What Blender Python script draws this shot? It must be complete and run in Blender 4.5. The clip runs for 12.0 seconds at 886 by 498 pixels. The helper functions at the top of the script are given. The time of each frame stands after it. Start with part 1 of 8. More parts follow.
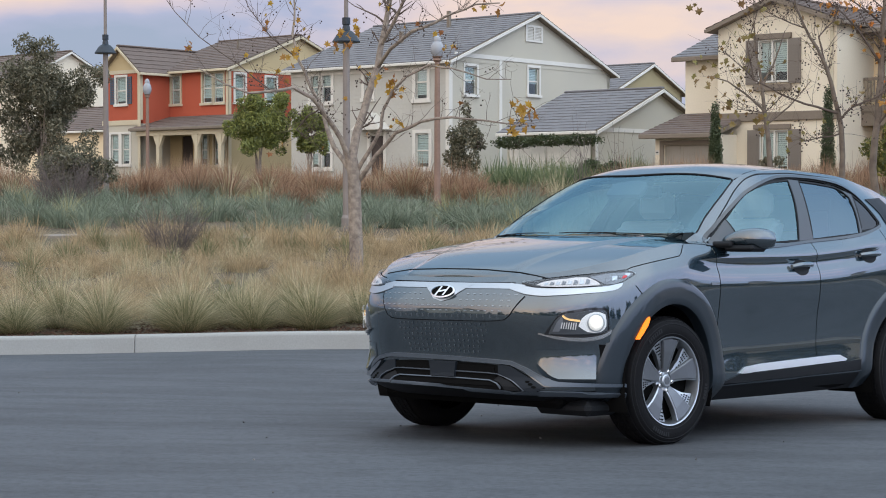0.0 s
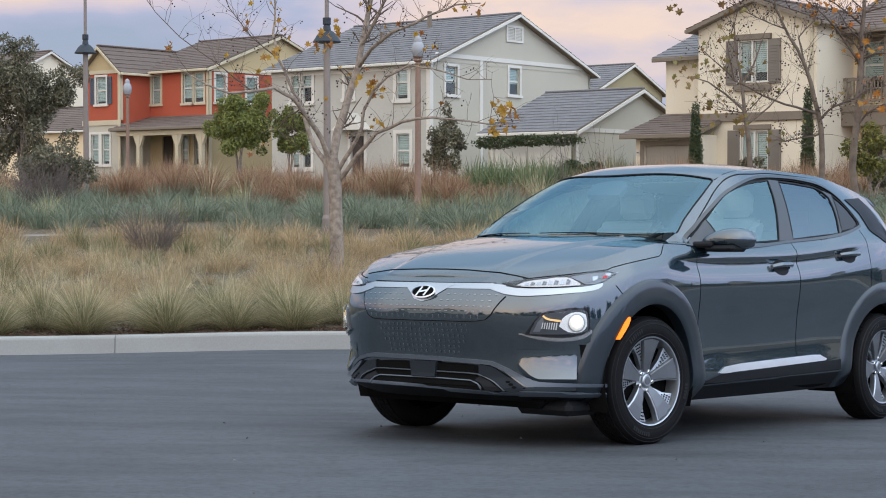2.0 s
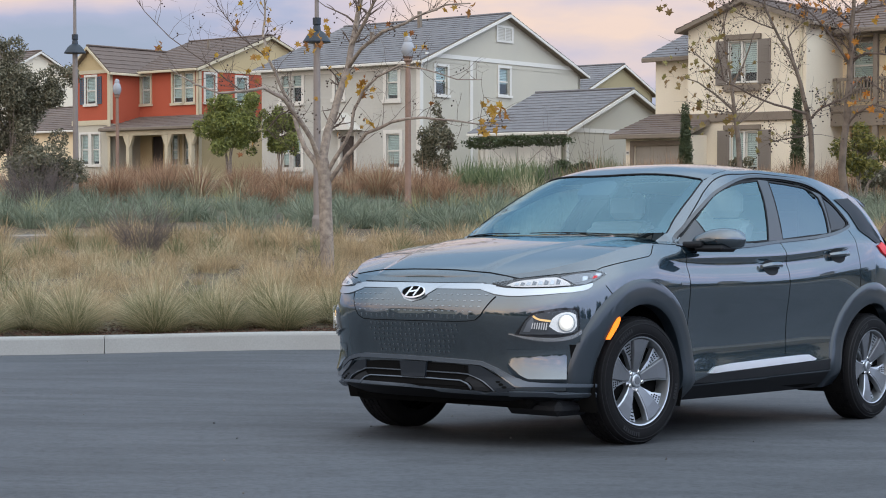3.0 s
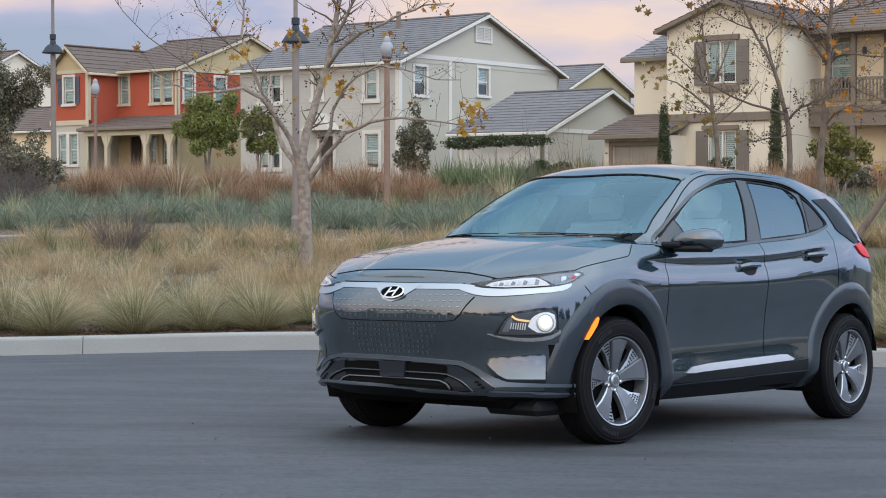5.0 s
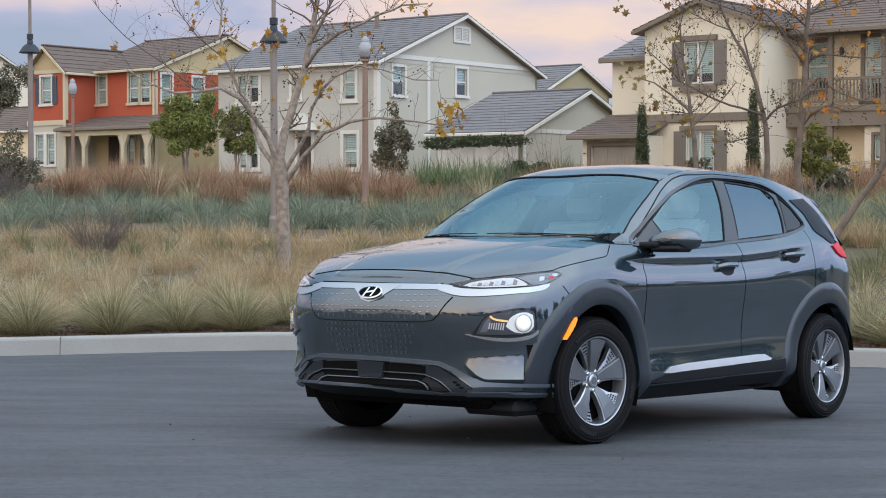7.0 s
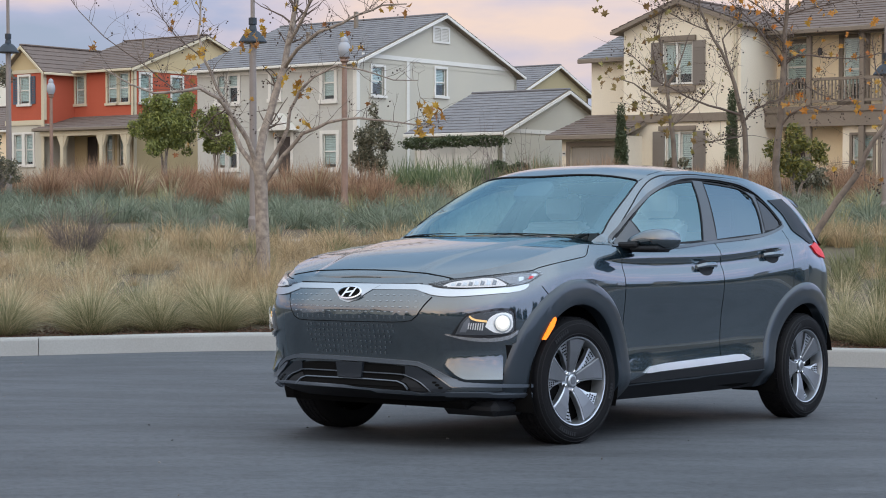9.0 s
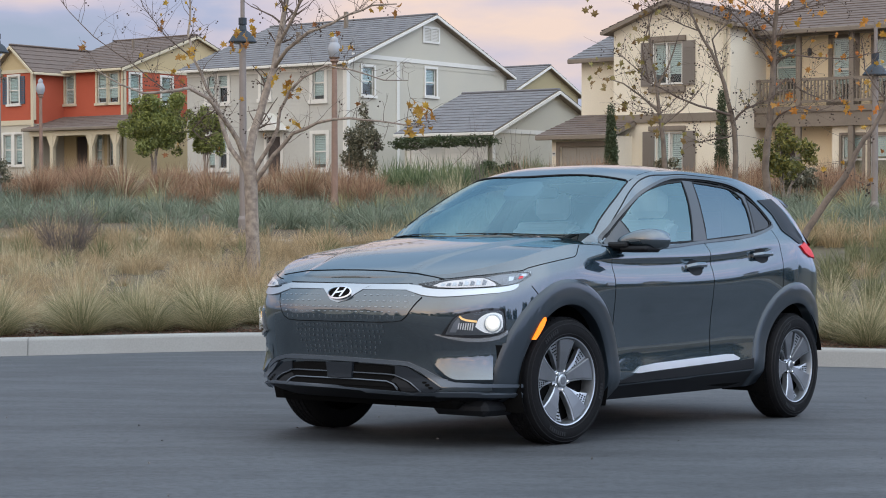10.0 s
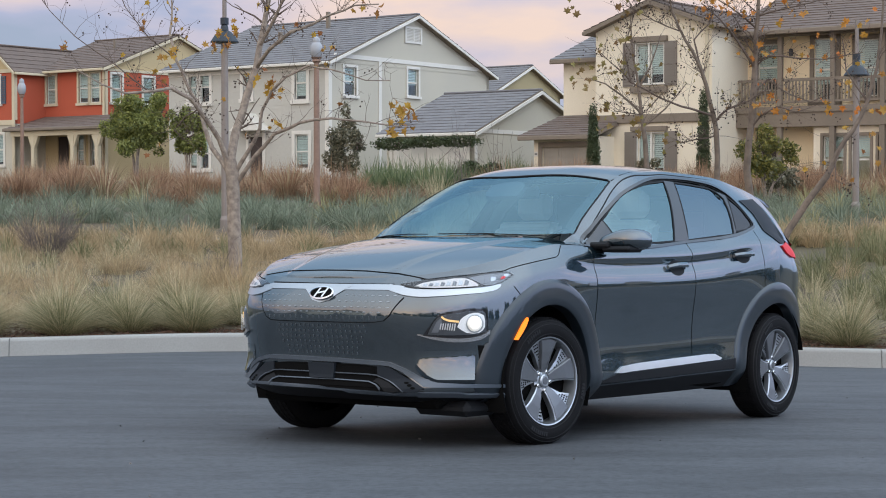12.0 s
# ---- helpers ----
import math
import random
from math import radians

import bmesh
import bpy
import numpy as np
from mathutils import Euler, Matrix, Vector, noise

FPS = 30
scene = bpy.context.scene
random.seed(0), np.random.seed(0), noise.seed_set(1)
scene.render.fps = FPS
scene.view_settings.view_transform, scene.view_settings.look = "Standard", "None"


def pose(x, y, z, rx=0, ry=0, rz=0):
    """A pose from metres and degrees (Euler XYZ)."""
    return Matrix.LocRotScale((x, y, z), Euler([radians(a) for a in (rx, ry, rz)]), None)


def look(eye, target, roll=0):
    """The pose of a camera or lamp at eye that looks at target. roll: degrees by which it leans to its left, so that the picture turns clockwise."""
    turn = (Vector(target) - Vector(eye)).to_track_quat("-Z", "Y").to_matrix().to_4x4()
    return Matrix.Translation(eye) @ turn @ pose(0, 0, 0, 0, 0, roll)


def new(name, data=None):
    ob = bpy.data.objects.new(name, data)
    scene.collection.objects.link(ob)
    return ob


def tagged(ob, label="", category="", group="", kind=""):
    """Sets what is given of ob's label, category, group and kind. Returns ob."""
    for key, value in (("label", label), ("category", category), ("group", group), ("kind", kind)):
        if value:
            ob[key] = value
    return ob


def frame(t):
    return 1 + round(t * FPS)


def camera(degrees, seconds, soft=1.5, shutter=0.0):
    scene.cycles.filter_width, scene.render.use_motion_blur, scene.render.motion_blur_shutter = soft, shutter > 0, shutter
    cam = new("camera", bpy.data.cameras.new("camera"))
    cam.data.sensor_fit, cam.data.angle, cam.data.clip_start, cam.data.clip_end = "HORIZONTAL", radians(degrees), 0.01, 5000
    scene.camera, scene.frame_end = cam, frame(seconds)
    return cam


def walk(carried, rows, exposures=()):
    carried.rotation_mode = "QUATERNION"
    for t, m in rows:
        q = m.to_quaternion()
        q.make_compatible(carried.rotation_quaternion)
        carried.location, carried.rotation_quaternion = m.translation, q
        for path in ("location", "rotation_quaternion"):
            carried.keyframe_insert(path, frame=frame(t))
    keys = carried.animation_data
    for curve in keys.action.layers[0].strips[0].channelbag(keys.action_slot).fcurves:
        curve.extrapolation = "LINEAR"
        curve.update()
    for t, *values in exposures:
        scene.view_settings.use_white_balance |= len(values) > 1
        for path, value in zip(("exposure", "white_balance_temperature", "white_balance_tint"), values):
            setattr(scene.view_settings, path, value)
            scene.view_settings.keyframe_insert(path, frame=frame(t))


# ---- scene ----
# ---------- camera: a slow turn to the right on a tripod, the lens a little ahead of the pivot ----------
cam = camera(28.5, 12.0, 1.0)
EYE, TILT, PIVOT = 1.30, -1.78, 0.08
TURNS = [(0.0, 2.1), (0.5, 1.942), (1.0, 1.783), (1.5, 1.628), (2.0, 1.470), (2.5, 1.310), (3.0, 1.143), (5.0, 0.455), (5.5, 0.283), (6.0, 0.106), (6.5, -0.076), (7.0, -0.256),
         (9.0, -0.933), (9.5, -1.096), (10.0, -1.259), (10.5, -1.425), (11.0, -1.583), (11.5, -1.727), (12.0, -1.842)]
walk(cam, [(t, pose(-PIVOT * math.sin(radians(a)), PIVOT * (math.cos(radians(a)) - 1), EYE, 90 + TILT + 0.04 * t / 12, 0, a)) for t, a in TURNS])

# ---------- light: an overcast dusk sky, brightest high up and behind the camera ----------
world = bpy.data.worlds.new("dusk")
scene.world = world
world.use_nodes = True
scene.view_settings.exposure = 0.0


def sky_world(w):
    nt = w.node_tree
    nt.nodes.clear()
    N, L = nt.nodes.new, nt.links.new
    out, bg = N("ShaderNodeOutputWorld"), N("ShaderNodeBackground")
    sky = N("ShaderNodeTexSky")
    sky.sky_type, sky.sun_disc, sky.sun_elevation, sky.sun_rotation = "NISHITA", False, radians(SUN_UP), radians(SUN_TURN)
    skyg = N("ShaderNodeMix")
    skyg.data_type, skyg.blend_type = "RGBA", "MULTIPLY"
    skyg.inputs[0].default_value = 1.0
    L(sky.outputs[0], skyg.inputs[6])
    skyg.inputs[7].default_value = (0.09, 0.09, 0.09, 1)
    tc, sep = N("ShaderNodeTexCoord"), N("ShaderNodeSeparateXYZ")
    L(tc.outputs["Generated"], sep.inputs[0])
    # cloud deck: lavender low down, paler overhead, flushed with pink in patches
    mp = N("ShaderNodeMapping")
    mp.inputs["Scale"].default_value = (5.0, 5.0, 16.0)
    mp.inputs["Location"].default_value = (1.3, 0.4, 0.35)
    L(tc.outputs["Generated"], mp.inputs[0])
    n1 = N("ShaderNodeTexNoise")
    n1.inputs["Scale"].default_value, n1.inputs["Detail"].default_value, n1.inputs["Roughness"].default_value = 1.25, 6.0, 0.5
    L(mp.outputs[0], n1.inputs["Vector"])
    flush = N("ShaderNodeValToRGB")
    cr = flush.color_ramp
    cr.elements[0].position, cr.elements[0].color = 0.36, (0.38, 0.45, 0.62, 1)
    cr.elements[1].position, cr.elements[1].color = 0.72, (0.98, 0.74, 0.64, 1)
    e = cr.elements.new(0.48)
    e.color = (0.47, 0.50, 0.70, 1)
    e = cr.elements.new(0.58)
    e.color = (0.70, 0.61, 0.71, 1)
    # the flush lies mostly around one bearing, where the low sun lights the cloud from below
    glow = N("ShaderNodeValToRGB")
    cr = glow.color_ramp
    cr.interpolation = "EASE"
    cr.elements[0].position, cr.elements[0].color = 0.40, (0, 0, 0, 1)
    cr.elements[1].position, cr.elements[1].color = 0.70, (0, 0, 0, 1)
    e = cr.elements.new(0.56)
    e.color = (0.12, 0.12, 0.12, 1)
    half = N("ShaderNodeMath")
    half.operation, half.inputs[1].default_value, half.inputs[2].default_value = "MULTIPLY_ADD", 0.5, 0.5
    L(sep.outputs[0], half.inputs[0])
    L(half.outputs[0], glow.inputs[0])
    east = N("ShaderNodeMath")
    east.operation = "ADD"
    L(glow.outputs[0], east.inputs[0])
    L(n1.outputs["Fac"], east.inputs[1])
    clear = N("ShaderNodeMath")
    clear.operation, clear.inputs[1].default_value = "MULTIPLY_ADD", -0.30
    # higher up the deck is smooth and grey-blue
    high = N("ShaderNodeMapRange")
    high.interpolation_type = "SMOOTHSTEP"
    high.inputs[1].default_value, high.inputs[2].default_value = 0.14, 0.42
    L(sep.outputs[2], high.inputs[0])
    deck = N("ShaderNodeMix")
    deck.data_type = "RGBA"
    L(high.outputs[0], deck.inputs[0])
    L(flush.outputs[0], deck.inputs[6])
    deck.inputs[7].default_value = (0.552, 0.628, 0.715, 1)
    # paler and brighter overhead and towards the open west behind the camera
    up = N("ShaderNodeValToRGB")
    cr = up.color_ramp
    cr.elements[0].position, cr.elements[0].color = 0.06, (1.0, 1.0, 1.0, 1)
    cr.elements[1].position, cr.elements[1].color = 1.0, (3.7, 3.75, 3.85, 1)
    e = cr.elements.new(0.26)
    e.color = (1.60, 1.66, 1.72, 1)
    e = cr.elements.new(0.55)
    e.color = (1.98, 2.15, 2.34, 1)
    west = N("ShaderNodeMath")
    west.operation, west.inputs[1].default_value, west.inputs[2].default_value = "MULTIPLY_ADD", -0.30, 0.0
    L(sep.outputs[1], west.inputs[0])
    south = N("ShaderNodeMath")
    south.operation, south.inputs[1].default_value = "MULTIPLY_ADD", 0.80
    L(sep.outputs[0], south.inputs[0])
    L(west.outputs[0], south.inputs[2])
    pos = N("ShaderNodeMath")
    pos.operation, pos.inputs[1].default_value = "MAXIMUM", 0.0
    L(south.outputs[0], pos.inputs[0])
    L(pos.outputs[0], clear.inputs[0])
    L(east.outputs[0], clear.inputs[2])
    lift = N("ShaderNodeMath")
    lift.operation, lift.inputs[1].default_value, lift.inputs[2].default_value = "MULTIPLY_ADD", 3.6, -0.33
    low_z = N("ShaderNodeMath")
    low_z.operation, low_z.inputs[1].default_value = "MINIMUM", 0.115
    L(sep.outputs[2], low_z.inputs[0])
    L(low_z.outputs[0], lift.inputs[0])
    tint = N("ShaderNodeMath")
    tint.operation = "ADD"
    L(clear.outputs[0], tint.inputs[0])
    L(lift.outputs[0], tint.inputs[1])
    L(tint.outputs[0], flush.inputs[0])
    tot = N("ShaderNodeMath")
    tot.operation, tot.inputs[1].default_value = "MULTIPLY_ADD", 0.62
    L(sep.outputs[2], tot.inputs[0])
    L(pos.outputs[0], tot.inputs[2])
    L(tot.outputs[0], up.inputs[0])
    mul = N("ShaderNodeMix")
    mul.data_type, mul.blend_type = "RGBA", "MULTIPLY"
    mul.inputs[0].default_value = 1.0
    L(deck.outputs[2], mul.inputs[6])
    L(up.outputs[0], mul.inputs[7])
    # the eastern half, turned away from the set sun, deepens to slate blue above the low flush
    dusk = N("ShaderNodeMapRange")
    dusk.interpolation_type = "SMOOTHSTEP"
    dusk.inputs[1].default_value, dusk.inputs[2].default_value, dusk.inputs[4].default_value = 0.0, 0.75, 1.0
    L(sep.outputs[1], dusk.inputs[0])
    above = N("ShaderNodeValToRGB")
    cr = above.color_ramp
    cr.interpolation = "EASE"
    cr.elements[0].position, cr.elements[0].color = 0.22, (0, 0, 0, 1)
    cr.elements[1].position, cr.elements[1].color = 0.66, (0, 0, 0, 1)
    for p in (0.38, 0.46):
        e = cr.elements.new(p)
        e.color = (0.9, 0.9, 0.9, 1)
    L(sep.outputs[2], above.inputs[0])
    both_ways = N("ShaderNodeMath")
    both_ways.operation = "MULTIPLY"
    L(dusk.outputs[0], both_ways.inputs[0])
    L(above.outputs[0], both_ways.inputs[1])
    slate = N("ShaderNodeMix")
    slate.data_type, slate.blend_type = "RGBA", "MULTIPLY"
    L(both_ways.outputs[0], slate.inputs[0])
    L(mul.outputs[2], slate.inputs[6])
    slate.inputs[7].default_value = (0.46, 0.57, 0.69, 1)
    # warm light left in the west, round the set sun
    toward, lobe, add = N("ShaderNodeVectorMath"), N("ShaderNodeMath"), N("ShaderNodeMix")
    toward.operation = "DOT_PRODUCT"
    toward.inputs[1].default_value = Vector((-0.45, -0.75, 0.28)).normalized()
    L(tc.outputs["Generated"], toward.inputs[0])
    floor0 = N("ShaderNodeMath")
    floor0.operation, floor0.inputs[1].default_value = "MAXIMUM", 0.0
    L(toward.outputs["Value"], floor0.inputs[0])
    lobe.operation, lobe.inputs[1].default_value = "POWER", 2.0
    L(floor0.outputs[0], lobe.inputs[0])
    add.data_type, add.blend_type = "RGBA", "ADD"
    L(lobe.outputs[0], add.inputs[0])
    L(slate.outputs[2], add.inputs[6])
    add.inputs[7].default_value = (*WEST_GLOW, 1)
    mix = N("ShaderNodeMix")
    mix.data_type = "RGBA"
    mix.inputs[0].default_value = 0.86
    L(skyg.outputs[2], mix.inputs[6])
    L(add.outputs[2], mix.inputs[7])
    L(mix.outputs[2], bg.inputs[0])
    bg.inputs[1].default_value = SKY_STRENGTH
    L(bg.outputs[0], out.inputs[0])


SUN_UP, SUN_TURN, SKY_STRENGTH, WEST_GLOW = 14.0, 215.0, 1.0, (0.84, 0.67, 0.50)
sky_world(world)
sun = new("sun", bpy.data.lights.new("sun", "SUN"))
sun.data.energy, sun.data.angle, sun.data.color = 0.5, radians(130), (1.0, 0.87, 0.72)
sun.matrix_world = look((0, 0, 0), (0.45, 0.75, -0.55))
# ---------- materials ----------
def mat(name, color, rough=0.6, metal=0.0, grain=0.0, grain_scale=30.0, stain=0.0, stain_scale=1.0, bump=0.0, coat=0.0, random_value=0.0, island=False, spec=0.5, color2=None, hue=None, thin=0.0):
    """A surface with fine grain and broad stains. color2: the other end of the variation."""
    m = bpy.data.materials.new(name)
    m.use_nodes = True
    nt = m.node_tree
    b = nt.nodes["Principled BSDF"]
    N, L = nt.nodes.new, nt.links.new
    b.inputs["Roughness"].default_value, b.inputs["Metallic"].default_value = rough, metal
    b.inputs["Specular IOR Level"].default_value = spec
    b.inputs["Coat Weight"].default_value, b.inputs["Coat Roughness"].default_value = coat, 0.03
    tc = N("ShaderNodeTexCoord")
    c2 = color2 if color2 else tuple(c * 0.55 for c in color)
    col = N("ShaderNodeRGB")
    col.outputs[0].default_value = (*color, 1)
    last = col.outputs[0]

    def mixin(fac, other):
        nonlocal last
        x = N("ShaderNodeMix")
        x.data_type = "RGBA"
        L(fac, x.inputs[0])
        L(last, x.inputs[6])
        x.inputs[7].default_value = (*other, 1)
        last = x.outputs[2]

    def scaled(sock, lo, hi, amount):
        r = N("ShaderNodeMapRange")
        r.inputs[1].default_value, r.inputs[2].default_value, r.inputs[4].default_value = lo, hi, amount
        L(sock, r.inputs[0])
        return r.outputs[0]

    if stain:
        n = N("ShaderNodeTexNoise")
        n.inputs["Scale"].default_value, n.inputs["Detail"].default_value = stain_scale, 6
        L(tc.outputs["Object"], n.inputs["Vector"])
        mixin(scaled(n.outputs["Fac"], 0.35, 0.75, stain), c2)
    if random_value:
        if island:
            g = N("ShaderNodeNewGeometry").outputs["Random Per Island"]
        else:
            g = N("ShaderNodeObjectInfo").outputs["Random"]
        mixin(scaled(g, 0.0, 1.0, random_value), hue if hue else c2)
    if grain:
        n = N("ShaderNodeTexNoise")
        n.inputs["Scale"].default_value, n.inputs["Detail"].default_value = grain_scale, 4
        L(tc.outputs["Object"], n.inputs["Vector"])
        mixin(scaled(n.outputs["Fac"], 0.3, 0.75, grain), tuple(c * 0.4 for c in color))
        if bump:
            bp = N("ShaderNodeBump")
            bp.inputs["Strength"].default_value, bp.inputs["Distance"].default_value = bump, 0.01
            L(n.outputs["Fac"], bp.inputs["Height"])
            L(bp.outputs[0], b.inputs["Normal"])
    L(last, b.inputs["Base Color"])
    if thin:
        # light also comes through a leaf or blade
        tr, mx = N("ShaderNodeBsdfTranslucent"), N("ShaderNodeMixShader")
        L(last, tr.inputs[0])
        mx.inputs[0].default_value = thin
        L(b.outputs[0], mx.inputs[1])
        L(tr.outputs[0], mx.inputs[2])
        L(mx.outputs[0], nt.nodes["Material Output"].inputs[0])
    return m


def glass_mat(name, tint, gloss_rough=0.0, ior=1.5, dark=(1, 1, 1)):
    """Clear pane: what lies behind shows through its tint, and it mirrors more at a slant."""
    m = bpy.data.materials.new(name)
    m.use_nodes = True
    nt = m.node_tree
    nt.nodes.clear()
    N, L = nt.nodes.new, nt.links.new
    out, mx, tr, gl, fr = N("ShaderNodeOutputMaterial"), N("ShaderNodeMixShader"), N("ShaderNodeBsdfTransparent"), N("ShaderNodeBsdfGlossy"), N("ShaderNodeLayerWeight")
    steep, total = N("ShaderNodeMath"), N("ShaderNodeMath")
    f0 = ((ior - 1) / (ior + 1)) ** 2
    tr.inputs[0].default_value = (*tint, 1)
    gl.inputs[0].default_value = (*dark, 1)
    gl.inputs["Roughness"].default_value = gloss_rough
    fr.inputs[0].default_value = 0.5
    steep.operation, steep.inputs[1].default_value = "POWER", 5.0
    total.operation, total.inputs[1].default_value, total.inputs[2].default_value = "MULTIPLY_ADD", 1 - f0, f0
    L(fr.outputs["Facing"], steep.inputs[0])
    L(steep.outputs[0], total.inputs[0])
    L(total.outputs[0], mx.inputs[0])
    L(tr.outputs[0], mx.inputs[1])
    L(gl.outputs[0], mx.inputs[2])
    L(mx.outputs[0], out.inputs[0])
    return m


def glow_mat(name, color, strength):
    m = bpy.data.materials.new(name)
    m.use_nodes = True
    b = m.node_tree.nodes["Principled BSDF"]
    b.inputs["Base Color"].default_value = (*color, 1)
    b.inputs["Emission Color"].default_value, b.inputs["Emission Strength"].default_value = (*color, 1), strength
    return m


def asphalt():
    """Worn asphalt: sweeping darker streaks along the road, blotches, and fine stone grain."""
    m = mat("asphalt", (0.099, 0.107, 0.118), 0.68, grain=0.55, grain_scale=130, stain=0.6, stain_scale=0.35, bump=0.5, color2=(0.056, 0.061, 0.068))
    nt = m.node_tree
    N, L = nt.nodes.new, nt.links.new
    b = nt.nodes["Principled BSDF"]
    last = b.inputs["Base Color"].links[0].from_socket
    tc = N("ShaderNodeTexCoord")
    for scale, turn, lo, hi, amount, value in (((0.45, 1.8, 1.0), 10.0, 0.44, 0.62, 0.7, 0.62), ((2.5, 7.0, 1.0), -8.0, 0.46, 0.64, 0.6, 0.66), ((30.0, 30.0, 30.0), 0.0, 0.46, 0.64, 0.8, 0.6)):
        mp, n, r, x = N("ShaderNodeMapping"), N("ShaderNodeTexNoise"), N("ShaderNodeMapRange"), N("ShaderNodeMix")
        mp.inputs["Scale"].default_value, mp.inputs["Rotation"].default_value = scale, (0, 0, radians(turn))
        n.inputs["Scale"].default_value, n.inputs["Detail"].default_value = 1.0, 5
        r.inputs[1].default_value, r.inputs[2].default_value, r.inputs[4].default_value = lo, hi, amount
        x.data_type, x.blend_type = "RGBA", "MULTIPLY"
        x.inputs[7].default_value = (value, value, value, 1)
        L(tc.outputs["Object"], mp.inputs[0])
        L(mp.outputs[0], n.inputs["Vector"])
        L(n.outputs["Fac"], r.inputs[0])
        L(r.outputs[0], x.inputs[0])
        L(last, x.inputs[6])
        last = x.outputs[2]
    L(last, b.inputs["Base Color"])
    return m


M_ASPHALT = asphalt()
M_CONCRETE = mat("concrete", (0.36, 0.365, 0.35), 0.85, grain=0.2, grain_scale=60, stain=0.5, stain_scale=1.5, bump=0.15, color2=(0.30, 0.29, 0.27))
M_PATH = mat("path_concrete", (0.30, 0.265, 0.225), 0.9, grain=0.2, grain_scale=25, stain=0.3)
M_SOIL = mat("soil", (0.10, 0.075, 0.05), 0.95, grain=0.5, grain_scale=18, stain=0.6, stain_scale=0.4, bump=0.4, color2=(0.16, 0.14, 0.07))
M_MULCH = mat("mulch", (0.11, 0.058, 0.036), 0.95, grain=0.5, grain_scale=40, random_value=0.7, island=True, color2=(0.05, 0.03, 0.02))
M_STUCCO_RED = mat("red_stucco", (0.47, 0.100, 0.050), 0.9, grain=0.15, grain_scale=20, stain=0.3, stain_scale=0.5, bump=0.1, color2=(0.33, 0.07, 0.04))
M_STUCCO_TAN = mat("tan_stucco", (0.56, 0.44, 0.25), 0.9, grain=0.12, grain_scale=20, stain=0.3, stain_scale=0.5, color2=(0.46, 0.37, 0.21))
M_STUCCO_GREIGE = mat("greige_stucco", (0.54, 0.50, 0.405), 0.9, grain=0.12, grain_scale=20, stain=0.35, stain_scale=0.5, color2=(0.43, 0.41, 0.36))
M_SIDING_BLUE = mat("pale_blue_siding", (0.52, 0.50, 0.44), 0.8, grain=0.1, grain_scale=8, stain=0.3, color2=(0.42, 0.415, 0.40))
M_STUCCO_CREAM = mat("cream_stucco", (0.82, 0.73, 0.57), 0.9, grain=0.12, grain_scale=20, stain=0.35, stain_scale=0.4, color2=(0.66, 0.57, 0.44))
M_STUCCO_WARM = mat("warm_stucco", (0.90, 0.74, 0.50), 0.9, grain=0.12, grain_scale=20, stain=0.3, stain_scale=0.4, color2=(0.74, 0.59, 0.40))
M_STUCCO_OCHRE = mat("ochre_stucco", (0.40, 0.33, 0.185), 0.9, grain=0.12, grain_scale=20, stain=0.3, stain_scale=0.5, color2=(0.30, 0.25, 0.15))
M_TRIM = mat("white_trim", (0.72, 0.69, 0.62), 0.6, grain=0.1, grain_scale=12, stain=0.3, color2=(0.58, 0.55, 0.48))
M_TRIM_CREAM = mat("cream_trim", (0.62, 0.54, 0.38), 0.65, grain=0.1, grain_scale=12, stain=0.2)
M_TRIM_BROWN = mat("taupe_trim", (0.23, 0.185, 0.14), 0.7, grain=0.2, grain_scale=12, stain=0.3)
M_SHUTTER_BLUE = mat("slate_blue_shutter", (0.085, 0.11, 0.14), 0.6, grain=0.1)
M_SHUTTER_TAUPE = mat("taupe_shutter", (0.21, 0.18, 0.15), 0.6, grain=0.1)
M_TILE_GREY = mat("grey_roof_tile", (0.215, 0.21, 0.215), 0.85, grain=0.3, grain_scale=6, stain=0.4, stain_scale=0.8, random_value=0.5, island=True, color2=(0.15, 0.145, 0.15))
M_TILE_BROWN = mat("brown_roof_tile", (0.178, 0.132, 0.108), 0.85, grain=0.3, grain_scale=6, stain=0.4, stain_scale=0.8, random_value=0.3, island=True, color2=(0.115, 0.092, 0.08))
M_PANE = glass_mat("window_glass", (0.86, 0.92, 0.92), 0.02, 1.5)
M_BLIND = mat("pale_blind", (0.62, 0.62, 0.57), 0.8, grain=0.1)
# near-black puts the shade of unlit rooms into the colour; plate marks share it
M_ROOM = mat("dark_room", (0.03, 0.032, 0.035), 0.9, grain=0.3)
M_DOOR_DARK = mat("dark_door", (0.05, 0.035, 0.028), 0.5, grain=0.2)
M_GARAGE_DOOR = mat("garage_door", (0.80, 0.77, 0.70), 0.6, grain=0.1, stain=0.2)
M_GARAGE_TAUPE = mat("taupe_garage_door", (0.33, 0.295, 0.245), 0.6, grain=0.1, stain=0.2)
M_POLE = mat("taupe_metal_pole", (0.25, 0.21, 0.185), 0.55, grain=0.15, grain_scale=15, stain=0.35, stain_scale=2)
M_POLE_RUST = mat("rusty_pole", (0.30, 0.19, 0.14), 0.7, grain=0.3, grain_scale=15, stain=0.5, stain_scale=2)
M_LAMP_TEAL = mat("dark_teal_enamel", (0.010, 0.018, 0.028), 0.5, coat=0.1, grain=0.1)
M_LAMP_GLOBE = mat("milky_globe", (0.34, 0.35, 0.37), 0.25, grain=0.05)
M_BARK = mat("plane_bark", (0.40, 0.33, 0.265), 0.9, grain=0.4, grain_scale=40, stain=1.0, stain_scale=13, bump=0.5, color2=(0.15, 0.115, 0.095))
